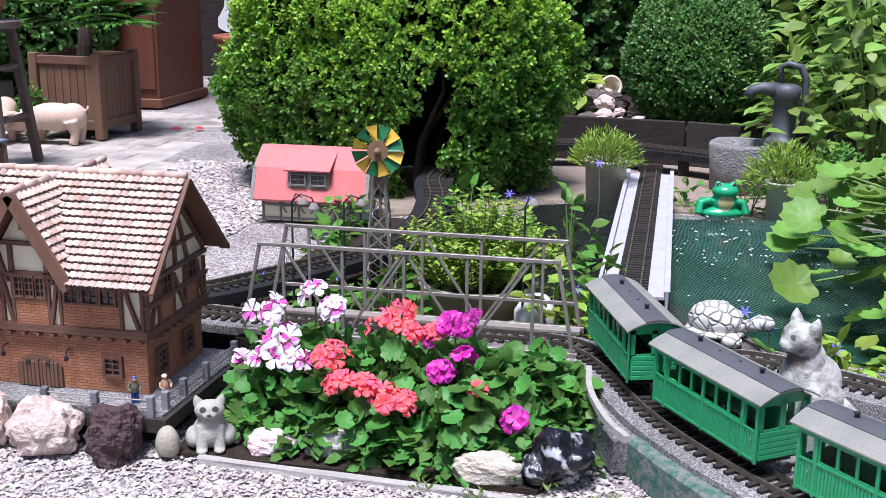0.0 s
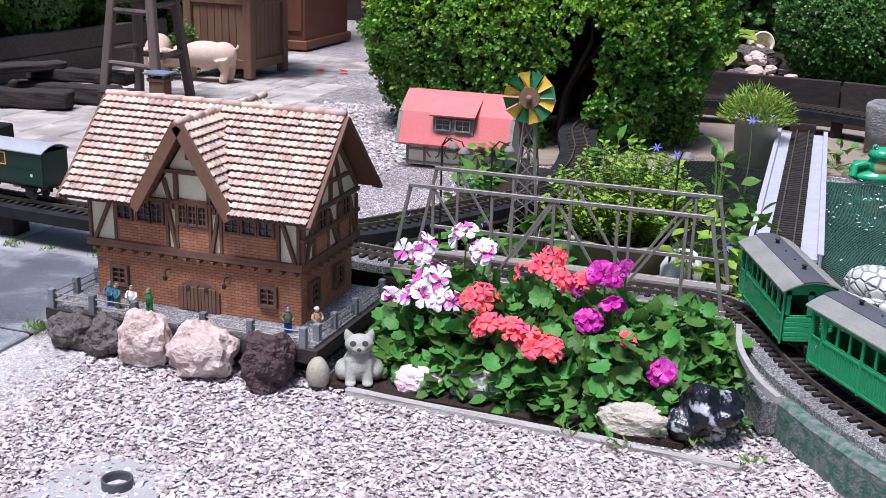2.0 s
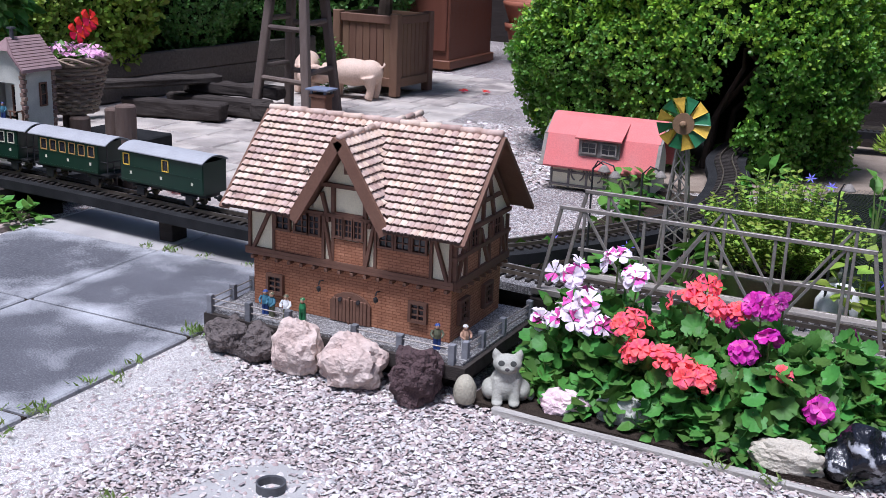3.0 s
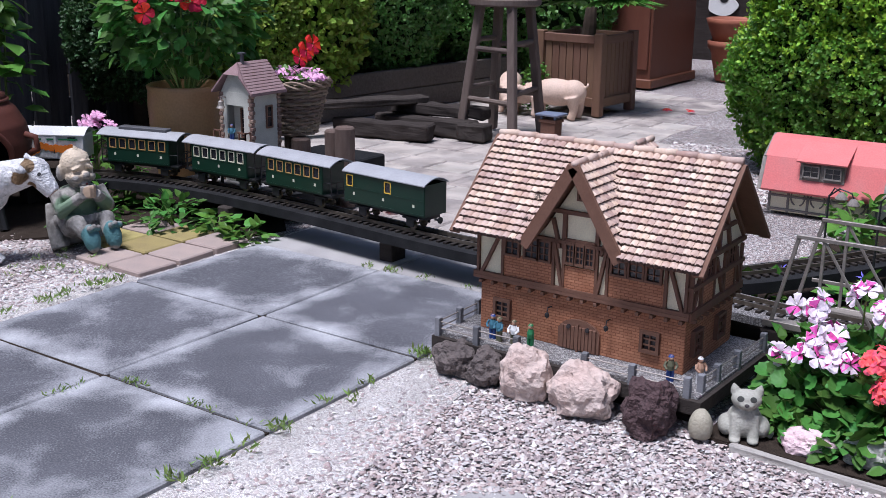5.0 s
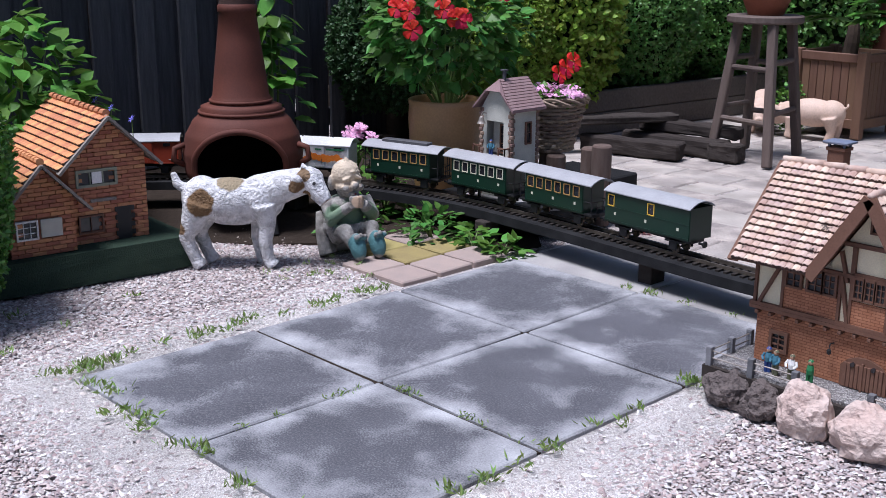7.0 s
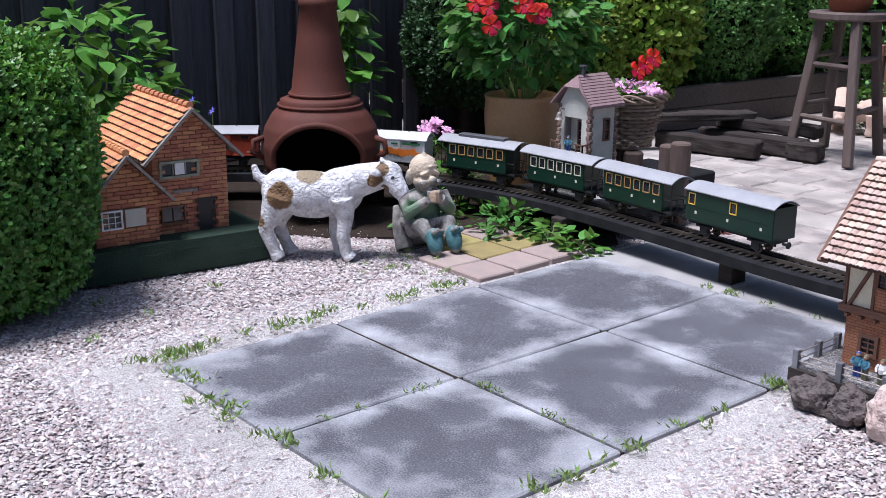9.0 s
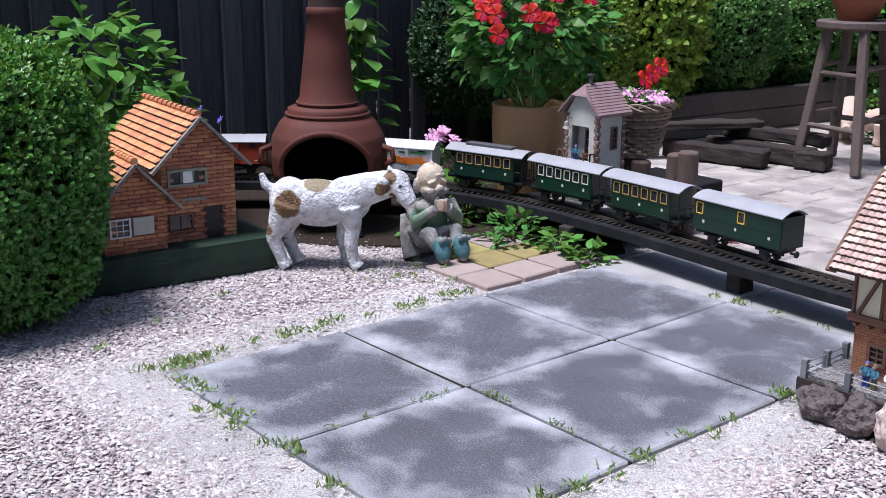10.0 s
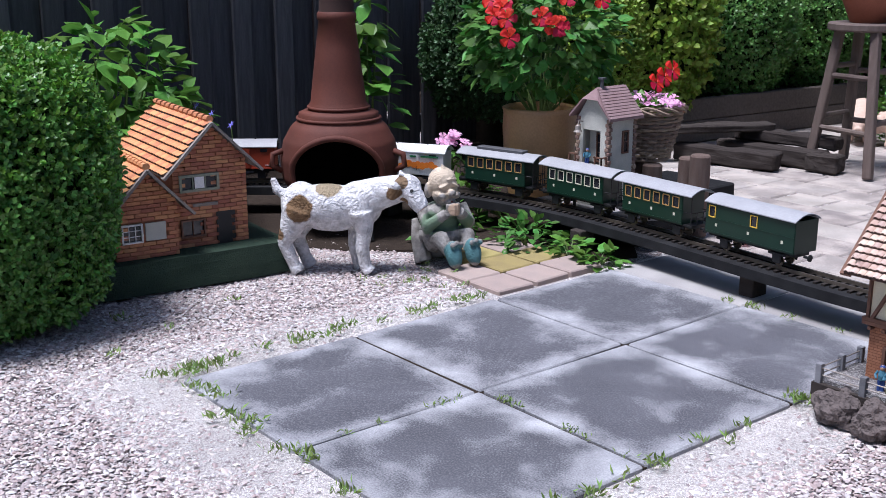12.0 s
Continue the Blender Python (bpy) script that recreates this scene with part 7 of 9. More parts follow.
def pig_form(bm):
    ball(bm, (0, 0, 0.135), (0.15, 0.072, 0.075), 3)
    ball(bm, (0.1, 0, 0.14), (0.075, 0.068, 0.07), 3)
    ball(bm, (-0.12, 0, 0.125), (0.075, 0.06, 0.062), 3)
    ball(bm, (-0.19, 0, 0.1), (0.055, 0.042, 0.045), 3)
    tube(bm, [(-0.2, 0, 0.092), (-0.255, 0, 0.075)], [0.032, 0.022], 12)
    for s in (-1, 1):
        tube(bm, [(-0.165, s * 0.035, 0.13), (-0.2, s * 0.055, 0.155), (-0.215, s * 0.058, 0.15)], [0.022, 0.018, 0.006], 8)
        tube(bm, [(-0.095, s * 0.04, 0.11), (-0.1, s * 0.042, 0.04), (-0.105, s * 0.042, 0.0)], [0.035, 0.022, 0.024], 10)
        tube(bm, [(0.11, s * 0.042, 0.12), (0.125, s * 0.044, 0.05), (0.11, s * 0.044, 0.0)], [0.045, 0.022, 0.024], 10)
    tube(bm, [(0.17, 0, 0.17), (0.185, 0.005, 0.185), (0.178, 0.01, 0.195)], 0.008, 6)


M_PIG = mat("pinkish_cream_painted_stone", (0.62, 0.47, 0.38), (0.52, 0.36, 0.27), rough=0.7, scale=8, fine=120, bump=0.2, depth=0.002)
blob_statue("pig_statue", (-1.02, 3.86, 0, 0, 0, 6), pig_form, 0.006, M_PIG, "pinkish cream painted pig statue standing on the terrace")
blob_statue("pig_statue", (-1.36, 3.93, 0, 0, 0, 118), pig_form, 0.006, M_PIG, "pinkish cream painted pig statue turned towards the path")


def goat_form(bm):
    ball(bm, (-0.04, 0, 0.2), (0.125, 0.066, 0.068), 3)
    ball(bm, (-0.115, 0, 0.206), (0.064, 0.06, 0.068), 3)
    ball(bm, (0.06, 0, 0.205), (0.074, 0.06, 0.072), 3)
    ball(bm, (-0.02, 0, 0.155), (0.09, 0.045, 0.035), 3)
    tube(bm, [(0.07, 0, 0.218), (0.125, -0.006, 0.24), (0.185, -0.018, 0.258)], [0.06, 0.05, 0.042], 12)
    ball(bm, (0.205, -0.024, 0.262), (0.046, 0.037, 0.042), 3)
    tube(bm, [(0.215, -0.03, 0.255), (0.247, -0.045, 0.212), (0.256, -0.048, 0.2)], [0.036, 0.026, 0.021], 12)
    for s in (-1, 1):
        tube(bm, [(0.188, -0.02 + s * 0.03, 0.28), (0.17, -0.02 + s * 0.055, 0.272), (0.162, -0.02 + s * 0.058, 0.235)], [0.012, 0.02, 0.008], 8)
        tube(bm, [(0.195, -0.02 + s * 0.014, 0.29), (0.185, -0.02 + s * 0.018, 0.312)], [0.012, 0.004], 8)
        f = 0.03 if s > 0 else 0.0
        tube(bm, [(0.068, s * 0.03, 0.19), (0.078 - f, s * 0.032, 0.125), (0.07 - f, s * 0.034, 0.075), (0.078 - f, s * 0.034, 0.02), (0.092 - f, s * 0.034, 0.0)], [0.044, 0.026, 0.021, 0.018, 0.024], 10)
        tube(bm, [(-0.12, s * 0.032, 0.2), (-0.15 + f, s * 0.034, 0.125), (-0.165 + f, s * 0.034, 0.09), (-0.14 + f, s * 0.034, 0.025), (-0.125 + f, s * 0.034, 0.0)], [0.052, 0.033, 0.024, 0.019, 0.024], 10)
    tube(bm, [(-0.165, 0, 0.235), (-0.19, 0, 0.25), (-0.2, 0, 0.285)], [0.018, 0.016, 0.009], 8)
    for v in bm.verts:
        v.co += v.co.normalized() * 0.003 * noise.noise(v.co * 60)


BRN = (0.17, 0.1, 0.045)
M_GOAT = patched(mat("white_painted_stone_goat", (0.7, 0.69, 0.69), (0.34, 0.33, 0.32), rough=0.75, scale=44, fine=120, cut=0.62, soft=0.2, bump=1.0, depth=0.01), [((-0.115, -0.06, 0.202), 0.042, BRN), ((-0.03, -0.02, 0.262), 0.042, (0.3, 0.24, 0.15)), ((0.168, -0.07, 0.25), 0.028, BRN), ((0.19, -0.055, 0.285), 0.022, (0.2, 0.13, 0.07)), ((0.2, -0.05, 0.225), 0.014, BRN), ((0.222, -0.058, 0.258), 0.008, (0.02, 0.02, 0.02)), ((0.258, -0.05, 0.2), 0.016, (0.45, 0.32, 0.27)), ((-0.17, -0.04, 0.12), 0.024, (0.2, 0.12, 0.06)), ((0.08, -0.02, 0.05), 0.02, (0.45, 0.42, 0.4)), ((0.08, -0.03, 0.0), 0.02, (0.2, 0.18, 0.15)), ((-0.13, -0.03, 0.0), 0.02, (0.2, 0.18, 0.15))])
goat = blob_statue("goat_statue", (-1.045, 0.335, 0, 0, 0, 50), goat_form, 0.0045, M_GOAT, "white painted goat statue with brown patches on the gravel", 3)
goat.scale = (1.03, 1.03, 1.03)


def gnome_form(bm):
    # stump with a rough rim
    ball(bm, (0, 0.035, 0.05), (0.078, 0.06, 0.055), 3)
    tube(bm, [(-0.062, 0.0, 0.0), (-0.07, 0.02, 0.07), (-0.072, 0.04, 0.13)], [0.03, 0.024, 0.01], 8)
    tube(bm, [(0.07, 0.03, 0.0), (0.075, 0.035, 0.06)], [0.028, 0.012], 8)
    # hunched body and leafy tunic
    ball(bm, (0, 0, 0.12), (0.062, 0.052, 0.06), 3)
    ball(bm, (0, -0.012, 0.158), (0.07, 0.046, 0.034), 3)
    for k in range(15):
        a = math.pi * (1.0 + (k + 0.5) / 15)
        c = (0.068 * math.cos(a), -0.005 + 0.06 * math.sin(a), 0.1)
        tube(bm, [c, (c[0] * 1.1, c[1] * 1.12, 0.085), (c[0] * 1.16, c[1] * 1.2, 0.066)], [0.014, 0.011, 0.002], 6)
    # large bald head, sunk between the shoulders
    ball(bm, (-0.006, -0.02, 0.252), (0.044, 0.046, 0.046), 3)
    ball(bm, (-0.004, -0.032, 0.215), (0.04, 0.036, 0.034), 3)
    tube(bm, [(-0.006, -0.03, 0.295), (-0.012, -0.028, 0.308)], [0.009, 0.002], 6)
    ball(bm, (-0.002, -0.074, 0.224), (0.014, 0.017, 0.013), 2)
    ball(bm, (0, -0.062, 0.193), (0.02, 0.012, 0.012), 2)
    for s in (-1, 1):
        ball(bm, (s * 0.046 - 0.005, -0.012, 0.228), (0.013, 0.012, 0.026), 2)
        ball(bm, (s * 0.019 - 0.003, -0.06, 0.246), (0.018, 0.01, 0.006), 2, Matrix.Rotation(s * 0.45, 3, "Y"))
        ball(bm, (s * 0.024 - 0.002, -0.06, 0.215), (0.015, 0.013, 0.013), 2)
        tube(bm, [(s * 0.064, -0.008, 0.165), (s * 0.074, -0.045, 0.118), (s * 0.022, -0.08, 0.165)], [0.025, 0.024, 0.016], 10)
        for q in range(4):
            tube(bm, [(s * 0.022, -0.078, 0.16 + q * 0.009), (s * 0.004, -0.1, 0.164 + q * 0.009), (-s * 0.012, -0.094, 0.167 + q * 0.009)], [0.007, 0.006, 0.005], 6)
        tube(bm, [(s * 0.036, -0.02, 0.062), (s * 0.048, -0.09, 0.088), (s * 0.034, -0.125, 0.05)], [0.034, 0.026, 0.019], 10)
        ball(bm, (s * 0.034, -0.148, 0.05), (0.024, 0.03, 0.044), 3, Matrix.Rotation(radians(-25), 3, "X"))
        for q in range(3):
            ball(bm, (s * 0.034 + (q - 1) * 0.014, -0.166, 0.088 - abs(q - 1) * 0.004), (0.009, 0.01, 0.01), 2)
    for q in range(3):
        tube(bm, [(-0.036, -0.05 + q * 0.008, 0.262 + q * 0.01), (-0.004, -0.066 + q * 0.01, 0.266 + q * 0.01), (0.028, -0.05 + q * 0.008, 0.262 + q * 0.01)], 0.0035, 6)
    for v in bm.verts:
        v.co += v.co.normalized() * 0.002 * noise.noise(v.co * 60)


M_GNOME = patched(mat("painted_weathered_statue", (0.36, 0.34, 0.31), (0.1, 0.09, 0.08), rough=0.8, cut=0.56, soft=0.22, scale=38, fine=160, bump=0.9, depth=0.004), [((0, 0, 0.135), 0.066, (0.17, 0.25, 0.15)), ((0.05, -0.05, 0.13), 0.036, (0.16, 0.23, 0.15)), ((-0.06, -0.05, 0.13), 0.036, (0.16, 0.23, 0.15)), ((-0.004, -0.03, 0.25), 0.056, (0.56, 0.46, 0.34)), ((-0.02, -0.07, 0.234), 0.008, (0.12, 0.09, 0.07)), ((0.016, -0.07, 0.234), 0.008, (0.12, 0.09, 0.07)), ((0, -0.08, 0.2), 0.009, (0.2, 0.05, 0.045)), ((0, -0.095, 0.176), 0.022, (0.5, 0.36, 0.25)), ((0.034, -0.155, 0.055), 0.04, (0.07, 0.17, 0.18)), ((-0.034, -0.155, 0.055), 0.04, (0.07, 0.17, 0.18))])
blob_statue("gnome_statue", (-0.94, 0.66, 0, 0, 0, 80), gnome_form, 0.0028, M_GNOME, "seated painted garden statue in faded green on the gravel", 1).scale = (1.04, 1.0, 1.04)


def frog_form(bm):
    ball(bm, (0, 0, 0.03), (0.09, 0.06, 0.03), 3)
    ball(bm, (0.01, -0.01, 0.07), (0.05, 0.045, 0.045), 3)
    ball(bm, (0.01, -0.02, 0.115), (0.05, 0.045, 0.03), 3)
    for s in (-1, 1):
        ball(bm, (0.01 + s * 0.028, -0.02, 0.138), (0.014, 0.014, 0.016), 2)
        tube(bm, [(s * 0.04, -0.02, 0.08), (s * 0.08, -0.03, 0.07), (s * 0.09, -0.045, 0.03)], [0.016, 0.014, 0.016], 8)
        ball(bm, (s * 0.06, 0.01, 0.05), (0.035, 0.03, 0.035), 2)


blob_statue("frog_statue", (2.335, 2.88, 0.0, 0, 0, 8), frog_form, 0.0035, patched(M_FROG, [((0.012, -0.05, 0.075), 0.03, (0.45, 0.4, 0.18)), ((-0.018, -0.034, 0.142), 0.009, (0.02, 0.02, 0.02)), ((0.038, -0.034, 0.142), 0.009, (0.02, 0.02, 0.02))]), "glossy green glazed frog sitting at the pond edge", 2)

bm = bmesh.new()
ball(bm, (0, 0, 0.045), (0.064, 0.052, 0.045), 4)
for v in bm.verts:
    if v.co.z > 0.03:
        c = noise.cell(v.co * 38)
        v.co *= 1 + 0.05 * math.sin(c * 6) * 0.6 + 0.03 * noise.noise(v.co * 60)
ball(bm, (0, 0, 0.02), (0.072, 0.06, 0.014), 3)
tube(bm, [(0.055, 0, 0.03), (0.085, -0.005, 0.045), (0.105, -0.01, 0.055)], [0.018, 0.015, 0.02], 10)
ball(bm, (0.112, -0.012, 0.056), (0.024, 0.018, 0.017), 2)
for x, y in ((0.045, -0.045), (0.045, 0.045), (-0.045, -0.04), (-0.045, 0.04)):
    ball(bm, (x, y, 0.012), (0.026, 0.02, 0.016), 2)
single("tortoise_statue", bm, cells("pale_plated_concrete", [(0.6, 0.59, 0.55), (0.5, 0.49, 0.45), (0.66, 0.65, 0.61)], 38, gap=(0.3, 0.285, 0.25), depth=0.004), (2.262, 1.17, 0.098, 0, 0, -12), "weathered white concrete tortoise on a stone by the pond", "statue", smooth=True)
rock("rock", (2.27, 1.18, 0.0), (0.12, 0.1, 0.075), M_STONE_G, "flat grey stone under the tortoise", 14, 0.12)


# ---- clay stove ----
chim = thing("clay_chiminea", (-1.47, 0.63, 0), "red-brown fired clay garden stove with tall chimney", "chiminea")
bm = bmesh.new()
belly_z = [0.09, 0.13, 0.2, 0.27, 0.33, 0.38, 0.403]
belly_r = [0.11, 0.172, 0.205, 0.211, 0.198, 0.17, 0.145]
lathe(bm, [(float(np.interp(z, belly_z, belly_r)), float(z)) for z in np.linspace(0.09, 0.403, 40)] + [(0.147, 0.412), (0.139, 0.42), (0.141, 0.428), (0.126, 0.434), (0.105, 0.438), (0.108, 0.446), (0.104, 0.456), (0.098, 0.466), (0.088, 0.55), (0.075, 0.65), (0.063, 0.745), (0.068, 0.75), (0.068, 0.77), (0.062, 0.776)], 128)
mouth = math.atan2(-0.62, 0.78)
hole = []
for f in bm.faces:
    c = f.calc_center_median()
    if c.z < 0.42:
        a = (math.atan2(c.y, c.x) - mouth + math.pi) % (2 * math.pi) - math.pi
        if (a * 0.208 / 0.172) ** 2 + ((c.z - 0.225) / 0.135) ** 2 < 1:
            hole.append(f)
bmesh.ops.delete(bm, geom=hole, context="FACES")
part("body", bm, M_CHIM, chim, smooth=True)
bm = bmesh.new()
RB = lathe(bm, [(0.0, 0.1), (0.15, 0.14), (0.195, 0.2), (0.2, 0.27), (0.185, 0.335), (0.11, 0.4), (0.0, 0.42)], 64)
back = [f for f in bm.faces if abs((math.atan2(f.calc_center_median().y, f.calc_center_median().x) - mouth + math.pi) % (2 * math.pi) - math.pi) < 0.95]
bmesh.ops.delete(bm, geom=back, context="FACES")
part("inner_lining", bm, mat("black_soot", (0.005, 0.004, 0.004), (0.012, 0.01, 0.009), rough=1.0, scale=20, spec=0.0), chim, "sooty black inside", smooth=True)
bm = bmesh.new()
pts = []
for k in range(41):
    q = 2 * math.pi * k / 40
    a, z = mouth + math.cos(q) * 0.174 / 0.208, 0.225 + math.sin(q) * 0.137
    r = float(np.interp(z, belly_z, belly_r))
    pts.append((r * math.cos(a) * 1.01, r * math.sin(a) * 1.01, z))
tube(bm, pts, 0.011, 8, cap=False)
part("mouth_rim", bm, M_CHIM, chim, smooth=True)
bm = bmesh.new()
lathe(bm, [(0.062, 0.776), (0.06, 0.79), (0.058, 1.0), (0.082, 1.03), (0.082, 1.06), (0.068, 1.06), (0.055, 1.0), (0.055, 0.78)], 48)
part("flue", bm, mat("sooty_clay", (0.03, 0.016, 0.013), (0.055, 0.025, 0.018), rough=0.9, scale=9, fine=160, bump=0.3, depth=0.002), chim, "soot-blackened upper flue", smooth=True)
for z, r in ((0.409, 0.146), (0.447, 0.106)):
    bm = bmesh.new()
    tube(bm, [(r * math.cos(a), r * math.sin(a), z) for a in np.linspace(0, 2 * math.pi, 65)], 0.006, 6, cap=False)
    part("moulding", bm, M_CHIM, chim, smooth=True)
for k in range(3):
    a = mouth + 0.6 + k * 2.09
    bm = bmesh.new()
    tube(bm, [(0.16 * math.cos(a), 0.16 * math.sin(a), 0.13), (0.2 * math.cos(a), 0.2 * math.sin(a), 0.0)], 0.014, 8)
    part("leg", bm, M_BLACK, chim)
for s in (-1, 1):
    a = mouth + s * 1.25
    bm = bmesh.new()
    tube(bm, [(0.205 * math.cos(a), 0.205 * math.sin(a), 0.3), (0.24 * math.cos(a), 0.24 * math.sin(a), 0.29), (0.245 * math.cos(a), 0.245 * math.sin(a), 0.25), (0.208 * math.cos(a), 0.208 * math.sin(a), 0.23)], 0.011, 8)
    part("handle", bm, M_CHIM, chim, smooth=True)


# ---- brick house on a mossy block ----
bm = bmesh.new()
prism(bm, [(-1.2, -0.56), (-1.125, 0.2), (-1.6, 0.24), (-1.68, -0.5)], "z", 0.0, 0.1)
bmesh.ops.subdivide_edges(bm, edges=bm.edges[:], cuts=6, use_grid_fill=True)
roughen(bm, 0.006, 14, 3)
single("mossy_block", bm, M_GREENBLOCK, Matrix(), "dark green mossy concrete block carrying the brick houses", "block")


def bricks(parent, x, y0, y1, z0, z1, opens, me, course=0.0125, blen=0.04, top=None):
    """Courses of single model bricks on a gable wall that faces +x."""
    j, z = 0, z0 + course / 2
    while z < z1:
        y = y0 + (blen / 2 if j % 2 else 0) - blen / 2
        while y < y1:
            c = y + blen / 2
            lim = top(z) if top else (y0, y1)
            a, b = max(y, lim[0]), min(y + blen, lim[1])
            if b - a > 0.006 and not any(o[0] < (a + b) / 2 < o[1] and o[2] < z < o[3] for o in opens):
                piece("brick", me, parent, Matrix.Translation((x, (a + b) / 2, z)) @ Matrix.Diagonal((1, (b - a - 0.0012) / 0.04, 1, 1)))
            y += blen
        z += course
        j += 1


def brick_house(name, m, w, depth, zw, za, label, left_roof=True):
    ob = thing(name, m, label, "model house", "brick model houses")
    bm = bmesh.new()
    prism(bm, [(-w / 2, 0), (w / 2, 0), (w / 2, zw), (0, za), (-w / 2, zw)], "x", -depth, -0.004)
    part("wall", bm, M_BRICKORG, ob)
    ov = 0.035
    k = (za - zw) / (w / 2)
    bm = bmesh.new()
    prism(bm, [(-w / 2 - ov, zw - ov * k), (0, za), (w / 2 + ov, zw - ov * k), (w / 2 + ov, zw - ov * k + 0.01), (0, za + 0.012), (-w / 2 - ov, zw - ov * k + 0.01)], "x", -depth - 0.02, 0.03)
    part("roof_board", bm, M_OLDWOOD, ob)
    for s in (-1, 1):
        bm = bmesh.new()
        beam(bm, (0.034, s * (w / 2 + ov + 0.004), zw - ov * k - 0.002), (0.034, 0, za + 0.004), 0.008, 0.026, (1, 0, 0))
        part("bargeboard", bm, M_OLDWOOD, ob, "grey weathered bargeboard")
    tile = tile_mesh(0.026, 0.031, M_TILE_OR)
    o, u = (-depth - 0.02, -w / 2 - ov, zw - ov * k + 0.008), (0, w / 2 + ov, (w / 2 + ov) * k)
    tile_slope(ob, tile, o, (depth + 0.055, 0, 0), u, int((depth + 0.055) / 0.0255), max(4, int(math.hypot(u[1], u[2]) / 0.022)), lambda p: True, 300, M_TILE_OR)
    bm = bmesh.new()
    n = 12
    for i in range(n):
        x = -depth - 0.02 + (depth + 0.05) * (i + 0.5) / n
        tube(bm, [(x - 0.018, 0, za + 0.012), (x + 0.018, 0, za + 0.014)], [0.01, 0.0115], 8)
    part("ridge_tile", bm, M_TILE_OR, ob)
    return ob


bb = bmesh.new()
box(bb, (0, 0, 0), (0.006, 0.04, 0.0112), None, 0.0008)
BRICK = mesh_of(bb, M_BRICKRED, "brick")
bh = brick_house("brick_house", (-1.235, -0.01, 0.1, 0, 0, -7), 0.236, 0.45, 0.262, 0.378, "orange-red brick model house with orange tiled roof")
opens = [(-0.09, 0.012, 0.175, 0.222), (0.012, 0.078, -0.01, 0.105), (-0.1, -0.025, 0.03, 0.088)]
bricks(bh, 0.0, -0.118, 0.118, 0.0, 0.36, opens, BRICK, top=lambda z: (-0.118, 0.118) if z < 0.262 else (-0.118 * (0.378 - z) / 0.116, 0.118 * (0.378 - z) / 0.116))
small_window(bh, (-0.002, -0.036, 0.199), 0.118, 0.045, "x", 1, (3, 1), mat("sage_green_frame", (0.22, 0.24, 0.17), (0.28, 0.29, 0.22), scale=60, bump=0.2), depth=0.006, fw=0.008)
small_window(bh, (-0.002, -0.062, 0.06), 0.072, 0.05, "x", 1, (2, 1), M_BEAM, depth=0.006)
bm = bmesh.new()
box(bm, (0.001, 0.045, 0.05), (0.004, 0.06, 0.104))
part("dark_doorway", bm, M_BLACK, bh)
bm = bmesh.new()
box(bm, (0.006, -0.02, 0.13), (0.005, 0.08, 0.01), None, 0.001)
part("sign_board", bm, M_OLDWOOD, bh)
bm = bmesh.new()
box(bm, (0.008, -0.036, 0.2), (0.003, 0.03, 0.035))
part("window_card", bm, M_WHITE, bh)
an = brick_house("brick_house", (-1.21, -0.235, 0.1, 0, 0, -7), 0.19, 0.3, 0.165, 0.265, "small orange-red brick model outbuilding with orange tiled roof")
bricks(an, 0.0, -0.095, 0.095, 0.0, 0.255, [(-0.075, 0.06, 0.05, 0.108)], BRICK, top=lambda z: (-0.095, 0.095) if z < 0.165 else (-0.095 * (0.265 - z) / 0.1, 0.095 * (0.265 - z) / 0.1))
small_window(an, (-0.002, -0.045, 0.079), 0.058, 0.052, "x", 1, (3, 3), M_WHITE, depth=0.005)
bm = bmesh.new()
box(bm, (0.004, 0.025, 0.08), (0.005, 0.062, 0.054), None, 0.001)
part("shutter", bm, M_WHITEWALL, an)


# ---- red-roofed shed and windmill ----
shed = thing("model_barn", (0.845, 2.5, 0, 0, 0, 1), "model barn with salmon-red roof and half-timbered walls", "model house")
bm = bmesh.new()
box(bm, (0, 0.07, 0.06), (0.38, 0.22, 0.12))
prism(bm, [(-0.04, 0.12), (0.18, 0.12), (0.07, 0.25)], "x", -0.19, 0.19)
part("wall", bm, M_PLASTER, shed)
bm = bmesh.new()
for x in (-0.188, -0.12, -0.05, 0.02, 0.09, 0.16, 0.188):
    box(bm, (x, -0.043, 0.06), (0.008, 0.006, 0.12))
for x in (-0.085, -0.015, 0.055, 0.125):
    tube(bm, [(x + 0.025 * math.cos(a), -0.046, 0.06 + 0.03 * math.sin(a)) for a in np.linspace(-1.2, 1.2, 9)], 0.003, 5)
    tube(bm, [(x - 0.025 * math.cos(a), -0.046, 0.06 + 0.03 * math.sin(a)) for a in np.linspace(-1.2, 1.2, 9)], 0.003, 5)
for z in (0.01, 0.06, 0.112):
    box(bm, (0, -0.044, z), (0.385, 0.006, 0.008))
part("timber_frame", bm, M_OLDWOOD, shed)
bm = bmesh.new()
prism(bm, [(-0.085, 0.088), (-0.04, 0.2), (0.03, 0.262), (0.07, 0.268), (0.11, 0.262), (0.18, 0.2), (0.225, 0.088), (0.22, 0.08), (0.175, 0.19), (0.07, 0.256), (-0.035, 0.19), (-0.08, 0.08)], "x", -0.215, 0.215)
sr = part("roof", bm, M_RED, shed, "salmon-red gambrel roof")
bm = bmesh.new()
prism(bm, [(-0.088, 0.196), (0.02, 0.25), (0.02, 0.256), (-0.09, 0.202)], "x", -0.09, 0.085)
dorm = part("dormer_roof", bm, M_RED, sr)
bm = bmesh.new()
box(bm, (-0.002, -0.03, 0.165), (0.155, 0.08, 0.066))
part("dormer_wall", bm, M_OLDWOOD, sr)
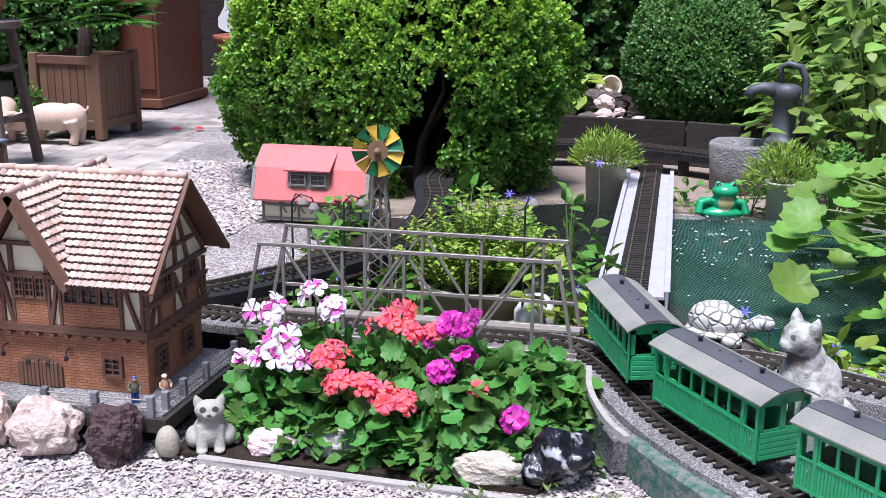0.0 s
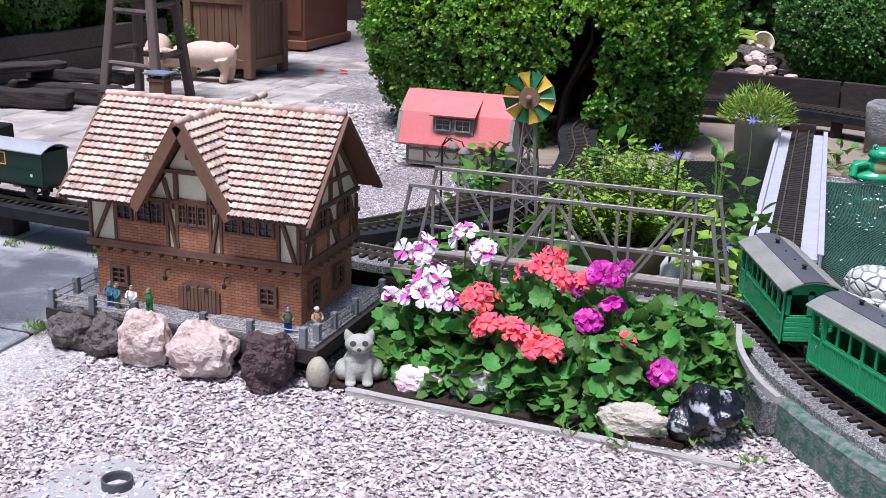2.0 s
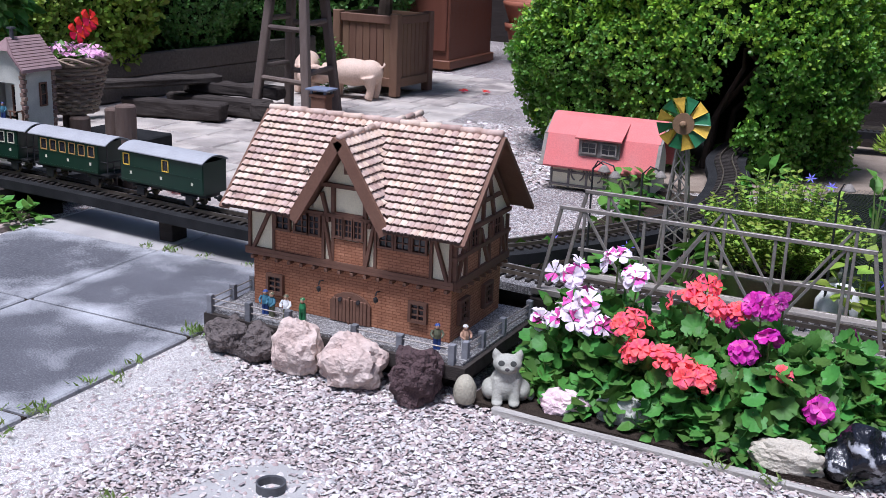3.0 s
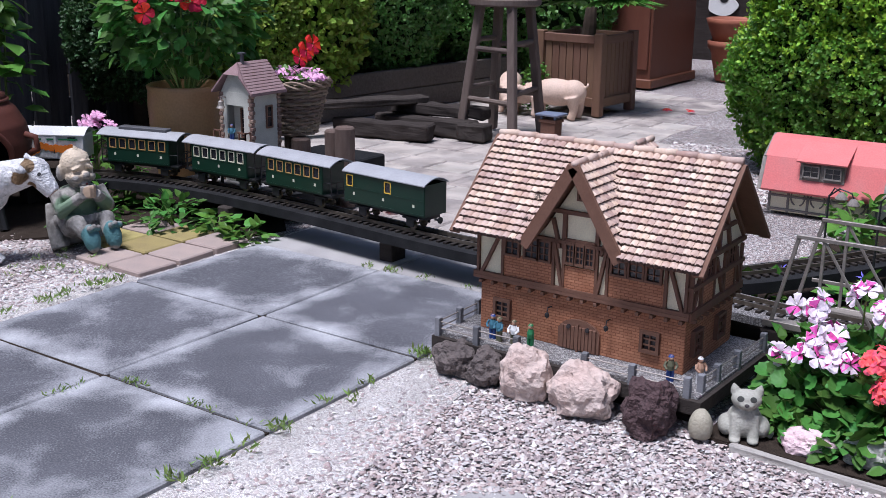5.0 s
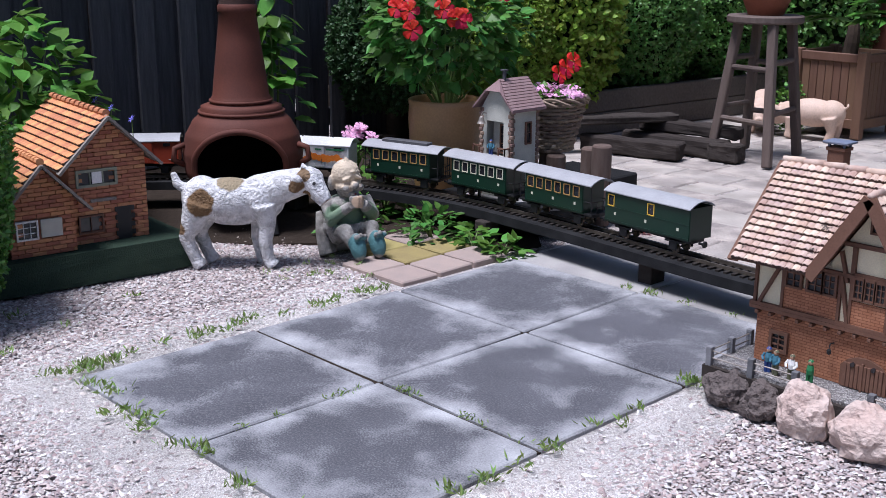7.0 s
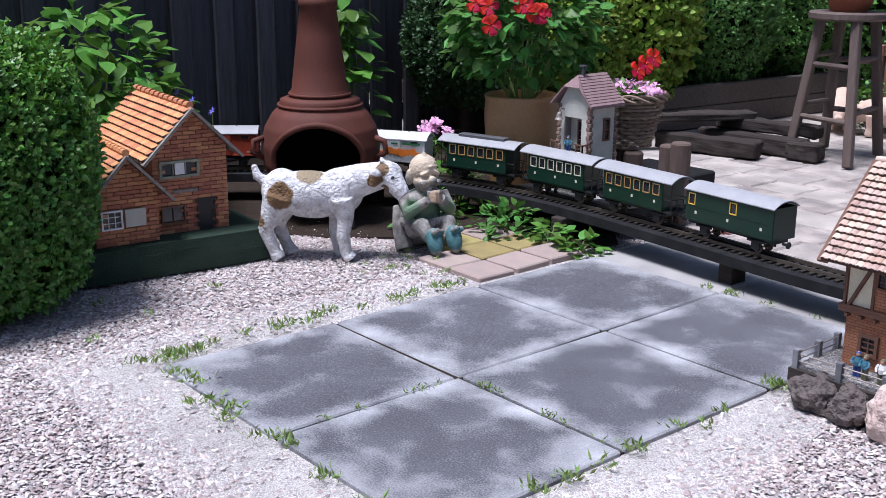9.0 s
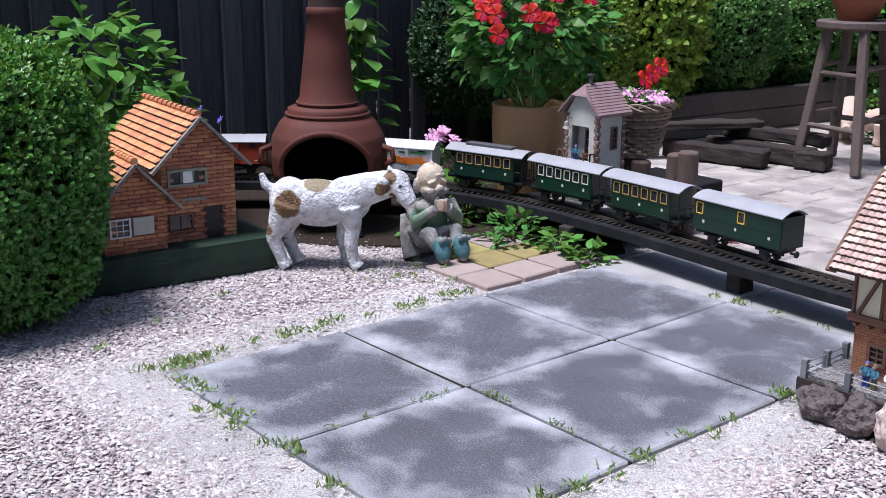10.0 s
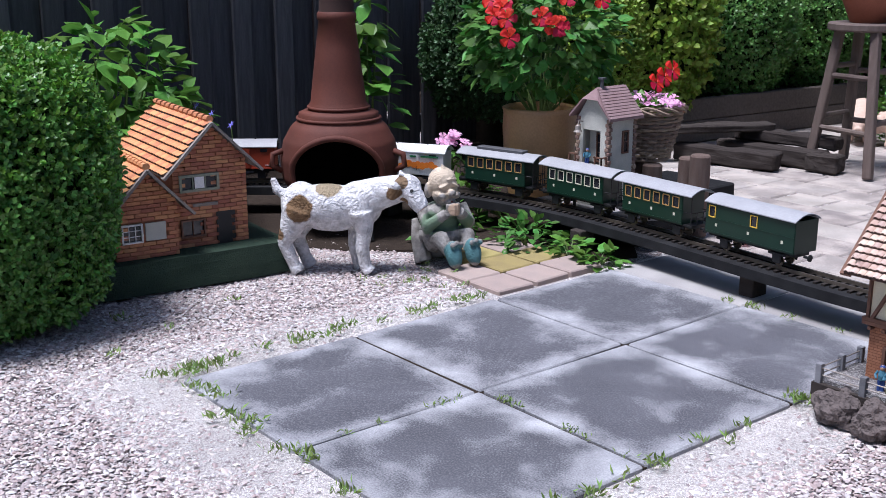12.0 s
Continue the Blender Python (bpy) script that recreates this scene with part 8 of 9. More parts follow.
for x in (-0.04, 0.036):
    small_window(sr, (x, -0.07, 0.165), 0.055, 0.04, "y", -1, (2, 2), M_OLDWOOD)
for s in (-1, 1):
    for a, b in (((-0.085, 0.084), (-0.04, 0.196)), ((-0.04, 0.196), (0.07, 0.265)), ((0.07, 0.265), (0.18, 0.196)), ((0.18, 0.196), (0.225, 0.084))):
        bm = bmesh.new()
        beam(bm, (s * 0.217, *a), (s * 0.217, *b), 0.006, 0.014, (1, 0, 0))
        part("bargeboard", bm, M_OLDWOOD, shed)

mill = thing("windmill", (1.355, 1.53, 0, 0, 0, 6), "model wind pump with green and yellow vanes on a lattice tower", "model windmill")
HUB = 0.447
legs = [(-0.045, -0.045), (0.045, -0.045), (0.045, 0.045), (-0.045, 0.045)]
for x, y in legs:
    bm = bmesh.new()
    beam(bm, (x, y, 0), (x * 0.22, y * 0.22, HUB - 0.03), 0.006, 0.006)
    part("tower_leg", bm, M_METAL, mill)
for k in range(8):
    z0, z1 = k * 0.05 + 0.02, k * 0.05 + 0.07
    f0, f1 = 1 - 0.78 * z0 / (HUB - 0.03), 1 - 0.78 * z1 / (HUB - 0.03)
    for i in range(4):
        a, b = legs[i], legs[(i + 1) % 4]
        bm = bmesh.new()
        beam(bm, (a[0] * f0, a[1] * f0, z0), (b[0] * f1, b[1] * f1, z1), 0.003, 0.003)
        beam(bm, (b[0] * f0, b[1] * f0, z0), (a[0] * f1, a[1] * f1, z1), 0.003, 0.003)
        part("brace", bm, M_METAL, mill)
bm = bmesh.new()
beam(bm, (0.0, 0.03, 0.0), (0.0, 0.0, HUB - 0.03), 0.008, 0.008)
part("pump_rod", bm, M_OLDWOOD, mill)
for k in range(12):
    a0 = 2 * math.pi * k / 12 + 0.02
    bm = bmesh.new()
    pts = []
    for r, a in ((0.026, a0), (0.072, a0 - 0.0), (0.072, a0 + 0.48), (0.026, a0 + 0.42)):
        pts.append((r * math.cos(a), -0.032 + 0.005 * (1 if a > a0 + 0.2 else -1), HUB + r * math.sin(a)))
    f = [bm.verts.new(p) for p in pts]
    g = [bm.verts.new((p[0], p[1] + 0.0015, p[2])) for p in pts]
    bm.faces.new(f[::-1]), bm.faces.new(g)
    for i in range(4):
        bm.faces.new((f[i], f[(i + 1) % 4], g[(i + 1) % 4], g[i]))
    part("vane", bm, M_YEL if k % 2 else M_GRN, mill, "yellow vane" if k % 2 else "green vane")
bm = bmesh.new()
tube(bm, [(0, -0.037, HUB), (0, -0.03, HUB)], 0.029, 24)
tube(bm, [(0, -0.045, HUB), (0, 0.05, HUB)], 0.006, 10)
ball(bm, (0, -0.045, HUB), 0.01, 2)
part("hub", bm, mat("brown_wood_hub", (0.25, 0.15, 0.08), scale=60), mill)
bm = bmesh.new()
prism(bm, [(0.05, HUB - 0.006), (0.1, HUB - 0.03), (0.1, HUB + 0.03), (0.05, HUB + 0.006)], "x", -0.001, 0.001)
part("tail", bm, M_METAL, mill)


def street_lamp(m, h, heads, label):
    ob = thing("model_street_lamp", m, label, "model lamp", "model street lamps")
    bm = bmesh.new()
    tube(bm, [(0, 0, 0), (0, 0, h)], [0.004, 0.0025], 7)
    part("pole", bm, M_BLACK, ob)
    for dx, dy, dz in heads:
        bm = bmesh.new()
        tube(bm, [(0, 0, h - 0.002), (dx * 0.4, dy * 0.4, h + 0.02), (dx * 0.9, dy * 0.9, h + 0.012), (dx, dy, h + dz + 0.01)], 0.0022, 6)
        part("arm", bm, M_BLACK, ob)
        bm = bmesh.new()
        lathe(bm, [(0.003, 0.012), (0.008, 0.008), (0.016, -0.004), (0.016, -0.006), (0.0, -0.003)], 14, (dx, dy, h + dz))
        part("shade", bm, M_OLDWOOD, ob, smooth=True)
    return ob


street_lamp((1.18, 1.3, 0), 0.34, [(0.03, 0.0, 0.0), (0.06, 0.0, -0.012)], "thin model street lamp with two hanging shades")
street_lamp((1.26, 1.5, 0), 0.3, [(0.05, 0.0, 0.0)], "thin curved model street lamp")
street_lamp((1.79, 1.3, 0), 0.36, [(0.02, 0.0, 0.01)], "thin curved model street lamp")

# ---- pump and stone trough ----
pump = thing("hand_pump", (2.6, 3.5, 0.0), "dark blue-grey cast-iron garden hand pump", "hand pump")
bm = bmesh.new()
lathe(bm, [(0.0, 0.0), (0.075, 0.0), (0.075, 0.215), (0.07, 0.225), (0.062, 0.23), (0.05, 0.24), (0.048, 0.39), (0.056, 0.395), (0.056, 0.41), (0.06, 0.42), (0.056, 0.45), (0.03, 0.46), (0.0, 0.46)], 28)
part("barrel", bm, M_PUMP, pump, smooth=True)
bm = bmesh.new()
tube(bm, [(-0.03, 0, 0.43), (-0.1, -0.01, 0.44), (-0.14, -0.01, 0.43), (-0.155, -0.01, 0.4)], [0.035, 0.026, 0.024, 0.028], 14)
part("spout", bm, M_PUMP, pump, smooth=True)
bm = bmesh.new()
tube(bm, [(-0.025, 0, 0.46), (-0.03, 0, 0.53), (0.0, 0, 0.545), (0.05, 0, 0.53), (0.075, 0, 0.48), (0.075, 0, 0.36), (0.07, 0, 0.25)], [0.01, 0.011, 0.013, 0.016, 0.016, 0.013, 0.012], 10)
part("handle", bm, M_PUMP, pump, smooth=True)
bm = bmesh.new()
lathe(bm, [(0.0, 0.0), (0.13, 0.0), (0.135, 0.1), (0.145, 0.19), (0.14, 0.205), (0.105, 0.205), (0.1, 0.1), (0.0, 0.09)], 36)
roughen(bm, 0.006, 18, 2)
single("stone_trough", bm, mat("rough_grey_granite", (0.3, 0.29, 0.28), (0.16, 0.155, 0.15), rough=0.95, scale=26, fine=120, bump=1.0, depth=0.012), (2.44, 3.5, 0), "round rough-hewn grey stone trough under the pump", "trough", smooth=True)


# ---- shrubs and hedges ----
def arch_free(P):
    """Leaves the track's opening free, and thins the leaves along the cleft above it."""
    x, y, z = P[:, 0], P[:, 1], P[:, 2]
    wide = 0.105 * np.sqrt(np.clip(1 - (z / 0.52) ** 2, 0, 1)) + 0.02 * np.sin(z * 31)
    tunnel = (np.abs(x - 0.24 + 0.05 * np.sin(z * 9)) < wide) & (y < 0.14)
    cleft = (np.abs(x - 0.2 - 0.04 * np.sin(z * 8)) < 0.05) & (z > 0.45) & (y < -0.1) & (np.sin(x * 190 + z * 150) * np.sin(z * 97 - x * 61) < 0.0)
    return ~tunnel & ~cleft & (z > 0.02)


arch_ob = bush("boxwood_arch", (0.95, 3.28, 0), (0, 0, 0.46), (0.75, 0.42, 0.6), 30000, 0.021, M_LEAF_BOX, "large clipped boxwood shrub with an arch for the track", "boxwood", box_like=0.36, seed=3, lumps=0.16, keep=arch_free, core=0.84, young=(M_LEAF_YOUNG, 0.4, 0.86))
for k, (x, y) in enumerate(((0.13, -0.16), (0.11, 0.02), (0.36, -0.12), (0.4, 0.07), (0.15, 0.17))):
    bm = bmesh.new()
    tube(bm, [(x, y, 0), (x + 0.02, y + 0.02, 0.2), (0.25 + 0.03 * k, y + 0.03, 0.42), (0.25, y, 0.5)], [0.016, 0.013, 0.01, 0.006], 7)
    part("stem", bm, M_TWIG, arch_ob, "bare grey-brown stem inside the arch")


def floor_cut(P):
    return P[:, 2] > 0.015


bush("boxwood_ball", (2.24, 4.55, 0.1), (0, 0, 0.36), (0.35, 0.34, 0.4), 11000, 0.019, M_LEAF_DARK, "clipped dark boxwood ball behind the far track", "boxwood", seed=5, lumps=0.07, keep=floor_cut)
bush("boxwood_ball", (-1.24, -0.73, 0), (0, 0, 0.37), (0.37, 0.385, 0.41), 17000, 0.0175, M_LEAF_BALL, "clipped boxwood ball beside the brick house", "boxwood", seed=6, lumps=0.06, box_like=0.3, keep=floor_cut, young=(M_LEAF_BOX, 0.3, 0.9))
for i, (x, y, z, r, n, sz, m, lab) in enumerate([
    (-2.25, 2.05, 0.2, (0.3, 0.32, 0.36), 7000, 0.022, M_LEAF_SHADED, "rounded hedge shrub in the raised bed, leaf colour darkened for shade"),
    (-2.1, 2.6, 0.22, (0.24, 0.26, 0.34), 4500, 0.026, M_LEAF_YEL, "yellow-green rounded shrub in the raised bed"),
    (-2.05, 3.02, 0.2, (0.28, 0.27, 0.5), 2200, 0.042, M_LEAF_YEL, "loose yellow-green leafy shrub in the raised bed"),
    (-2.1, 3.7, 0.2, (0.36, 0.42, 0.42), 8000, 0.022, M_LEAF_DARK, "clipped dark green rounded hedge shrub"),
    (-2.05, 4.4, 0.2, (0.34, 0.34, 0.4), 6500, 0.022, M_LEAF_DARK, "clipped dark green rounded hedge shrub"),
    (-1.75, 5.1, 0.1, (0.4, 0.4, 0.6), 3500, 0.036, M_LEAF_DARK, "tall dark shrub behind the planter"),
    (-2.6, 5.4, 0.1, (0.6, 0.5, 0.9), 3000, 0.05, M_LEAF_DARK, "tall dark shrub at the end of the garden"),
    (1.15, 5.6, 0.0, (0.7, 0.45, 0.9), 3000, 0.05, M_LEAF_DARK, "dark broadleaf shrub in the shade at the back"),
    (2.1, 5.9, 0.0, (0.8, 0.4, 1.0), 3000, 0.055, M_LEAF_DARK, "dark broadleaf shrub in the shade at the back"),
    (3.5, 5.4, 0.0, (0.8, 0.5, 1.1), 3000, 0.055, M_LEAF_DARK, "dark broadleaf shrub in the shade at the back"),
]):
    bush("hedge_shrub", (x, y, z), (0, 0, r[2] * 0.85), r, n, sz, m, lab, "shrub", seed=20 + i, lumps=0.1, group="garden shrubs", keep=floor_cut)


def broadleaf(name, m, radii, n, size, material, label, seed, shape="oval", droop=-0.35, centre_z=0.0, flat=0.5, stems=14, category="plant", group="", core=True):
    """A leafy perennial: stalks from the base and separate drooping leaves."""
    ob = thing(name, m, label, category, group)
    r = np.random.default_rng(seed)
    d = r.normal(size=(n, 3))
    d[:, 2] = np.abs(d[:, 2]) * flat + 0.05
    d /= np.linalg.norm(d, axis=1, keepdims=True)
    rad = 0.45 + 0.55 * r.random((n, 1)) ** 0.5
    P = d * rad * np.array(radii) + np.array((0, 0, centre_z))
    D = d * np.array((1, 1, 0.25)) + np.array((0, 0, droop)) + r.normal(size=(n, 3)) * 0.35
    N = d * 0.6 + np.array((0, 0, 0.9)) + r.normal(size=(n, 3)) * 0.25
    link("foliage", leaf_mesh("foliage", P, D, N, size * (0.6 + 0.7 * r.random(n)), shape, material), ob)
    if stems:
        bm = bmesh.new()
        for k in r.integers(0, n, stems):
            q = Vector(P[k])
            tube(bm, [(0.15 * q.x, 0.15 * q.y, 0), (0.55 * q.x, 0.55 * q.y, 0.6 * q.z), q], [size * 0.05 + 0.0015, size * 0.04 + 0.001, 0.001], 5)
        tagged(part("stalks", bm, M_STALK, ob), kind="stuff")
    return ob


broadleaf("hydrangea", (-2.0, 0.02, 0.0), (0.36, 0.36, 0.74), 620, 0.085, M_LEAF_MID, "leafy green hydrangea in front of the fence", 31, centre_z=0.05, flat=1.1, stems=40)
broadleaf("hydrangea", (-2.2, -0.75, 0.0), (0.6, 0.6, 0.9), 600, 0.1, M_LEAF_HYD, "leafy green hydrangea behind the boxwood ball", 32, centre_z=0.05, flat=1.1, stems=40)
broadleaf("climbing_plant", (-1.9, 1.06, 0.0), (0.13, 0.13, 0.85), 110, 0.1, M_LEAF_MID, "slender leafy stems climbing beside the stove", 33, flat=3.0, stems=12)
broadleaf("hydrangea", (3.05, 3.85, 0.0), (0.62, 0.7, 1.0), 900, 0.105, M_LEAF_HYD, "large light-green hydrangea beside the pump", 34, flat=1.2, stems=60)
broadleaf("hydrangea", (3.3, 4.9, 0.0), (0.9, 0.7, 1.2), 700, 0.11, M_LEAF_HYD, "large hydrangea at the back of the pond", 35, flat=1.2, stems=40)

def sprigs(name, m, radius, h, n, leaf, material, label, seed, group=""):
    """A loose plant of many thin upright shoots, each set with small leaves."""
    ob = thing(name, m, label, "plant", group)
    r = np.random.default_rng(seed)
    P, D, N = [], [], []
    bm = bmesh.new()
    for k in range(n):
        a, q = r.uniform(0, 2 * math.pi), math.sqrt(r.random())
        top = Vector((q * radius * math.cos(a), q * radius * math.sin(a), h * (1.05 - 0.55 * q * q) * r.uniform(0.6, 1.15)))
        root = Vector((top.x * 0.5, top.y * 0.5, 0))
        tube(bm, [root, (root + top) * 0.5 + Vector((0, 0, 0.01)), top], [0.0014, 0.0012, 0.0008], 4)
        for u in np.linspace(0.3, 1.0, 12):
            for w in range(2):
                g = r.uniform(0, 2 * math.pi)
                P.append(root.lerp(top, float(u))), D.append((math.cos(g), math.sin(g), 0.5)), N.append((-0.3 * math.cos(g), -0.3 * math.sin(g), 1))
    tagged(part("stalks", bm, M_STALK, ob), kind="stuff")
    link("foliage", leaf_mesh("foliage", P, D, N, leaf * (0.6 + 0.7 * r.random(len(P))), "oval", material), ob)
    return ob


# large round-leaved plant by the pond
big = thing("round_leaved_plant", (2.98, 1.9, 0), "large pale green round-leaved plant hanging over the pond", "plant")
r = np.random.default_rng(41)
P, D, N, S = [], [], [], []
bm = bmesh.new()
for k in range(84):
    a = r.uniform(1.9, 4.6)
    rad = r.uniform(0.1, 0.5)
    q = Vector((rad * math.cos(a) * 0.95, rad * math.sin(a) * 1.25, r.uniform(0.1, 0.5) * (1.05 - rad)))
    P.append(q), D.append(Vector((math.cos(a) + r.normal() * 0.5, math.sin(a) + r.normal() * 0.5, r.uniform(-0.35, 0.4)))), N.append(Vector((math.cos(a) * 0.4 + r.normal() * 0.35, math.sin(a) * 0.4 - 0.2 + r.normal() * 0.35, 0.8))), S.append(r.uniform(0.07, 0.145))
    tube(bm, [(0.05 * r.normal(), 0.05 * r.normal(), 0), (q.x * 0.5, q.y * 0.5, q.z * 0.75 + 0.05), q], [0.006, 0.005, 0.003], 6)
tagged(part("stalks", bm, M_STALK, big), kind="stuff")
link("foliage", leaf_mesh("foliage", P, D, N, np.array(S), "scallop", M_LEAF_BIG), big)
broadleaf("round_leaved_plant", (2.95, 1.2, 0), (0.3, 0.3, 0.25), 46, 0.1, M_LEAF_BIG, "low pale green round-leaved plant beside the track", 42, "scallop", flat=1.0, stems=30)

# bushy pot plants
broadleaf("pot_plant", (1.89, 2.98, 0.17), (0.14, 0.14, 0.14), 1100, 0.03, M_LEAF_YEL, "bushy olive-green plant with tiny blossoms in a cream pot", 51, "slim", flat=1.0, droop=0.7, stems=40, group="pot plants")
broadleaf("pot_plant", (2.56, 2.9, 0.13), (0.15, 0.15, 0.17), 1100, 0.032, M_LEAF_YEL, "bushy green plant in a cream pot", 52, "slim", flat=1.0, droop=0.6, stems=40, group="pot plants")
broadleaf("pot_plant", (2.75, 2.98, 0.0), (0.16, 0.15, 0.3), 700, 0.024, M_LEAF_MID, "bushy green plant beside the pond", 53, flat=1.4, droop=0.2, stems=40, group="pot plants")
sprigs("pot_plant", (1.64, 1.5, 0.085), 0.23, 0.23, 330, 0.017, M_LEAF_YEL, "airy yellow-green plant with tiny leaves in a wide cream pot", 54, "pot plants")
broadleaf("pot_plant", (-1.2, 3.95, 0.0), (0.09, 0.09, 0.3), 240, 0.03, M_LEAF_MID, "small grey-green herb beside the planter", 55, flat=1.4, droop=0.2, stems=20)

# low greenery along the tracks
for i, (x, y, rx_, h, n, sz, m) in enumerate([(1.02, 1.32, 0.09, 0.08, 26, 0.05, M_LEAF_MID), (1.3, 1.3, 0.12, 0.14, 60, 0.055, M_LEAF_MID), (1.42, 1.36, 0.12, 0.16, 60, 0.06, M_LEAF_MID), (1.87, 1.3, 0.1, 0.22, 60, 0.05, M_LEAF_YEL), (1.96, 1.42, 0.09, 0.25, 60, 0.05, M_LEAF_MID), (1.1, 1.9, 0.1, 0.13, 40, 0.06, M_LEAF_MID), (1.6, 2.15, 0.14, 0.2, 70, 0.055, M_LEAF_MID), (1.45, 2.35, 0.12, 0.22, 60, 0.05, M_LEAF_MID), (1.84, 2.05, 0.08, 0.28, 40, 0.05, M_LEAF_MID), (2.3, 1.3, 0.1, 0.12, 40, 0.05, M_LEAF_MID), (2.55, 1.1, 0.1, 0.14, 60, 0.05, M_LEAF_YEL), (2.2, 3.1, 0.12, 0.1, 50, 0.04, M_LEAF_MID), (2.45, 2.98, 0.09, 0.14, 60, 0.035, M_LEAF_MID), (-0.86, 0.98, 0.13, 0.1, 130, 0.04, M_LEAF_GER), (-1.1, 0.82, 0.11, 0.09, 80, 0.04, M_LEAF_GER), (-0.68, 1.0, 0.06, 0.07, 40, 0.045, M_LEAF_MID), (-0.55, 1.0, 0.06, 0.06, 36, 0.045, M_LEAF_MID), (-1.25, 1.0, 0.12, 0.09, 60, 0.04, M_LEAF_MID), (1.3, 0.62, 0.05, 0.05, 30, 0.03, M_LEAF_MID), (1.23, 0.95, 0.06, 0.08, 30, 0.04, M_LEAF_MID), (-1.35, 1.18, 0.1, 0.16, 60, 0.05, M_LEAF_MID), (1.0, 2.35, 0.1, 0.12, 50, 0.045, M_LEAF_MID), (1.98, 0.7, 0.07, 0.09, 60, 0.03, M_LEAF_MID), (1.88, 0.6, 0.08, 0.08, 110, 0.032, M_LEAF_GER), (1.72, 0.565, 0.09, 0.06, 90, 0.032, M_LEAF_GER), (1.97, 0.62, 0.06, 0.06, 70, 0.026, M_LEAF_GER), (1.45, 0.585, 0.07, 0.06, 80, 0.034, M_LEAF_GER), (1.6, 0.575, 0.08, 0.06, 90, 0.034, M_LEAF_GER), (1.33, 0.6, 0.05, 0.05, 50, 0.03, M_LEAF_GER)]):
    broadleaf("ground_cover_plant", (x, y, 0.0), (rx_, rx_, h), n, sz, m, "low green leafy plant growing beside the track", 60 + i, flat=1.0, droop=-0.05, stems=8, group="ground cover plants")


# ---- flowers ----
def blossom_mesh(n_petals, size, m_petal, m_eye=None, seed=0, cup=0.35, wide=1.0):
    """A single five-petalled blossom facing +z, with a darker blotch on the petals where there is one."""
    r = random.Random(seed)
    bm = bmesh.new()
    for layer in range(1):
        for k in range(n_petals):
            a = 2 * math.pi * (k + 0.5 * layer) / n_petals + r.uniform(-0.1, 0.1)
            rot = Matrix.Rotation(a, 3, "Z")
            rows = []
            for u, w, z in ((0.08, 0.05, 0.0), (0.45, 0.25, cup * 0.35), (0.8, 0.4, cup * 0.5), (1.0, 0.24, cup * 0.35 - 0.1 * r.random())):
                k2 = 0.8 if layer else 1.0
                rows.append([bm.verts.new(rot @ Vector((u * k2 * size, v * w * wide * size, (z + 0.06 * abs(v) + 0.12 * layer + r.uniform(-0.03, 0.03)) * size))) for v in (-1, 0, 1)])
            for j, (p, q) in enumerate(zip(rows, rows[1:])):
                for i in range(2):
                    f = bm.faces.new((p[i], q[i], q[i + 1], p[i + 1]))
                    f.material_index = 1 if m_eye and j < 2 and k < 2 else 0
    me = bpy.data.meshes.new("blossom")
    bm.normal_update()
    bm.to_mesh(me)
    bm.free()
    me.materials.append(m_petal)
    if m_eye:
        me.materials.append(m_eye)
    return me


def geranium(name, m, foliage_r, n_leaf, leaf, heads, meshes, label, seed):
    ob = thing(name, m, label, "geranium", "geraniums in the bed")
    r = np.random.default_rng(seed)
    d = r.normal(size=(n_leaf, 3))
    d[:, 2] = np.abs(d[:, 2])
    d /= np.linalg.norm(d, axis=1, keepdims=True)
    P = d * (0.55 + 0.45 * r.random((n_leaf, 1)) ** 0.4) * np.array(foliage_r)
    P[:, 2] = np.maximum(P[:, 2], 0.012)
    D = d * np.array((1, 1, 0.2)) + np.array((0, 0, -0.2)) + r.normal(size=(n_leaf, 3)) * 0.7
    N = d + np.array((0, 0, 0.6)) + r.normal(size=(n_leaf, 3)) * 0.5
    link("foliage", leaf_mesh("foliage", P, D, N, leaf * (0.6 + 0.7 * r.random(n_leaf)), "scallop", M_LEAF_GER), ob)
    bm = bmesh.new()
    for k in range(0, n_leaf, 4):
        q = Vector(P[k])
        tube(bm, [(0.2 * q.x, 0.2 * q.y, 0), (0.6 * q.x, 0.6 * q.y, 0.7 * q.z), q], [0.003, 0.0022, 0.0014], 5)
    for x, y, z, nb, spread, _ in heads:
        tube(bm, [(0.3 * x, 0.3 * y, 0), (0.8 * x, 0.8 * y, 0.6 * z), (x, y, z)], [0.003, 0.0025, 0.002], 5)
    tagged(part("stalks", bm, M_STALK, ob), kind="stuff")
    for x, y, z, nb, spread, kind in heads:
        for k in range(nb):
            a = r.normal(size=3)
            a[2] = abs(a[2]) + 0.6
            a[1] -= 0.9
            a[0] *= 1.2
            a /= np.linalg.norm(a)
            p = Vector((x, y, z)) + Vector(a) * spread * r.uniform(0.75, 1.25)
            q = Vector(a).to_track_quat("Z", "Y").to_matrix().to_4x4()
            piece("blossom", meshes[kind], ob, Matrix.Translation(p) @ q @ Matrix.Rotation(r.uniform(0, 6), 4, "Z"))
    return ob


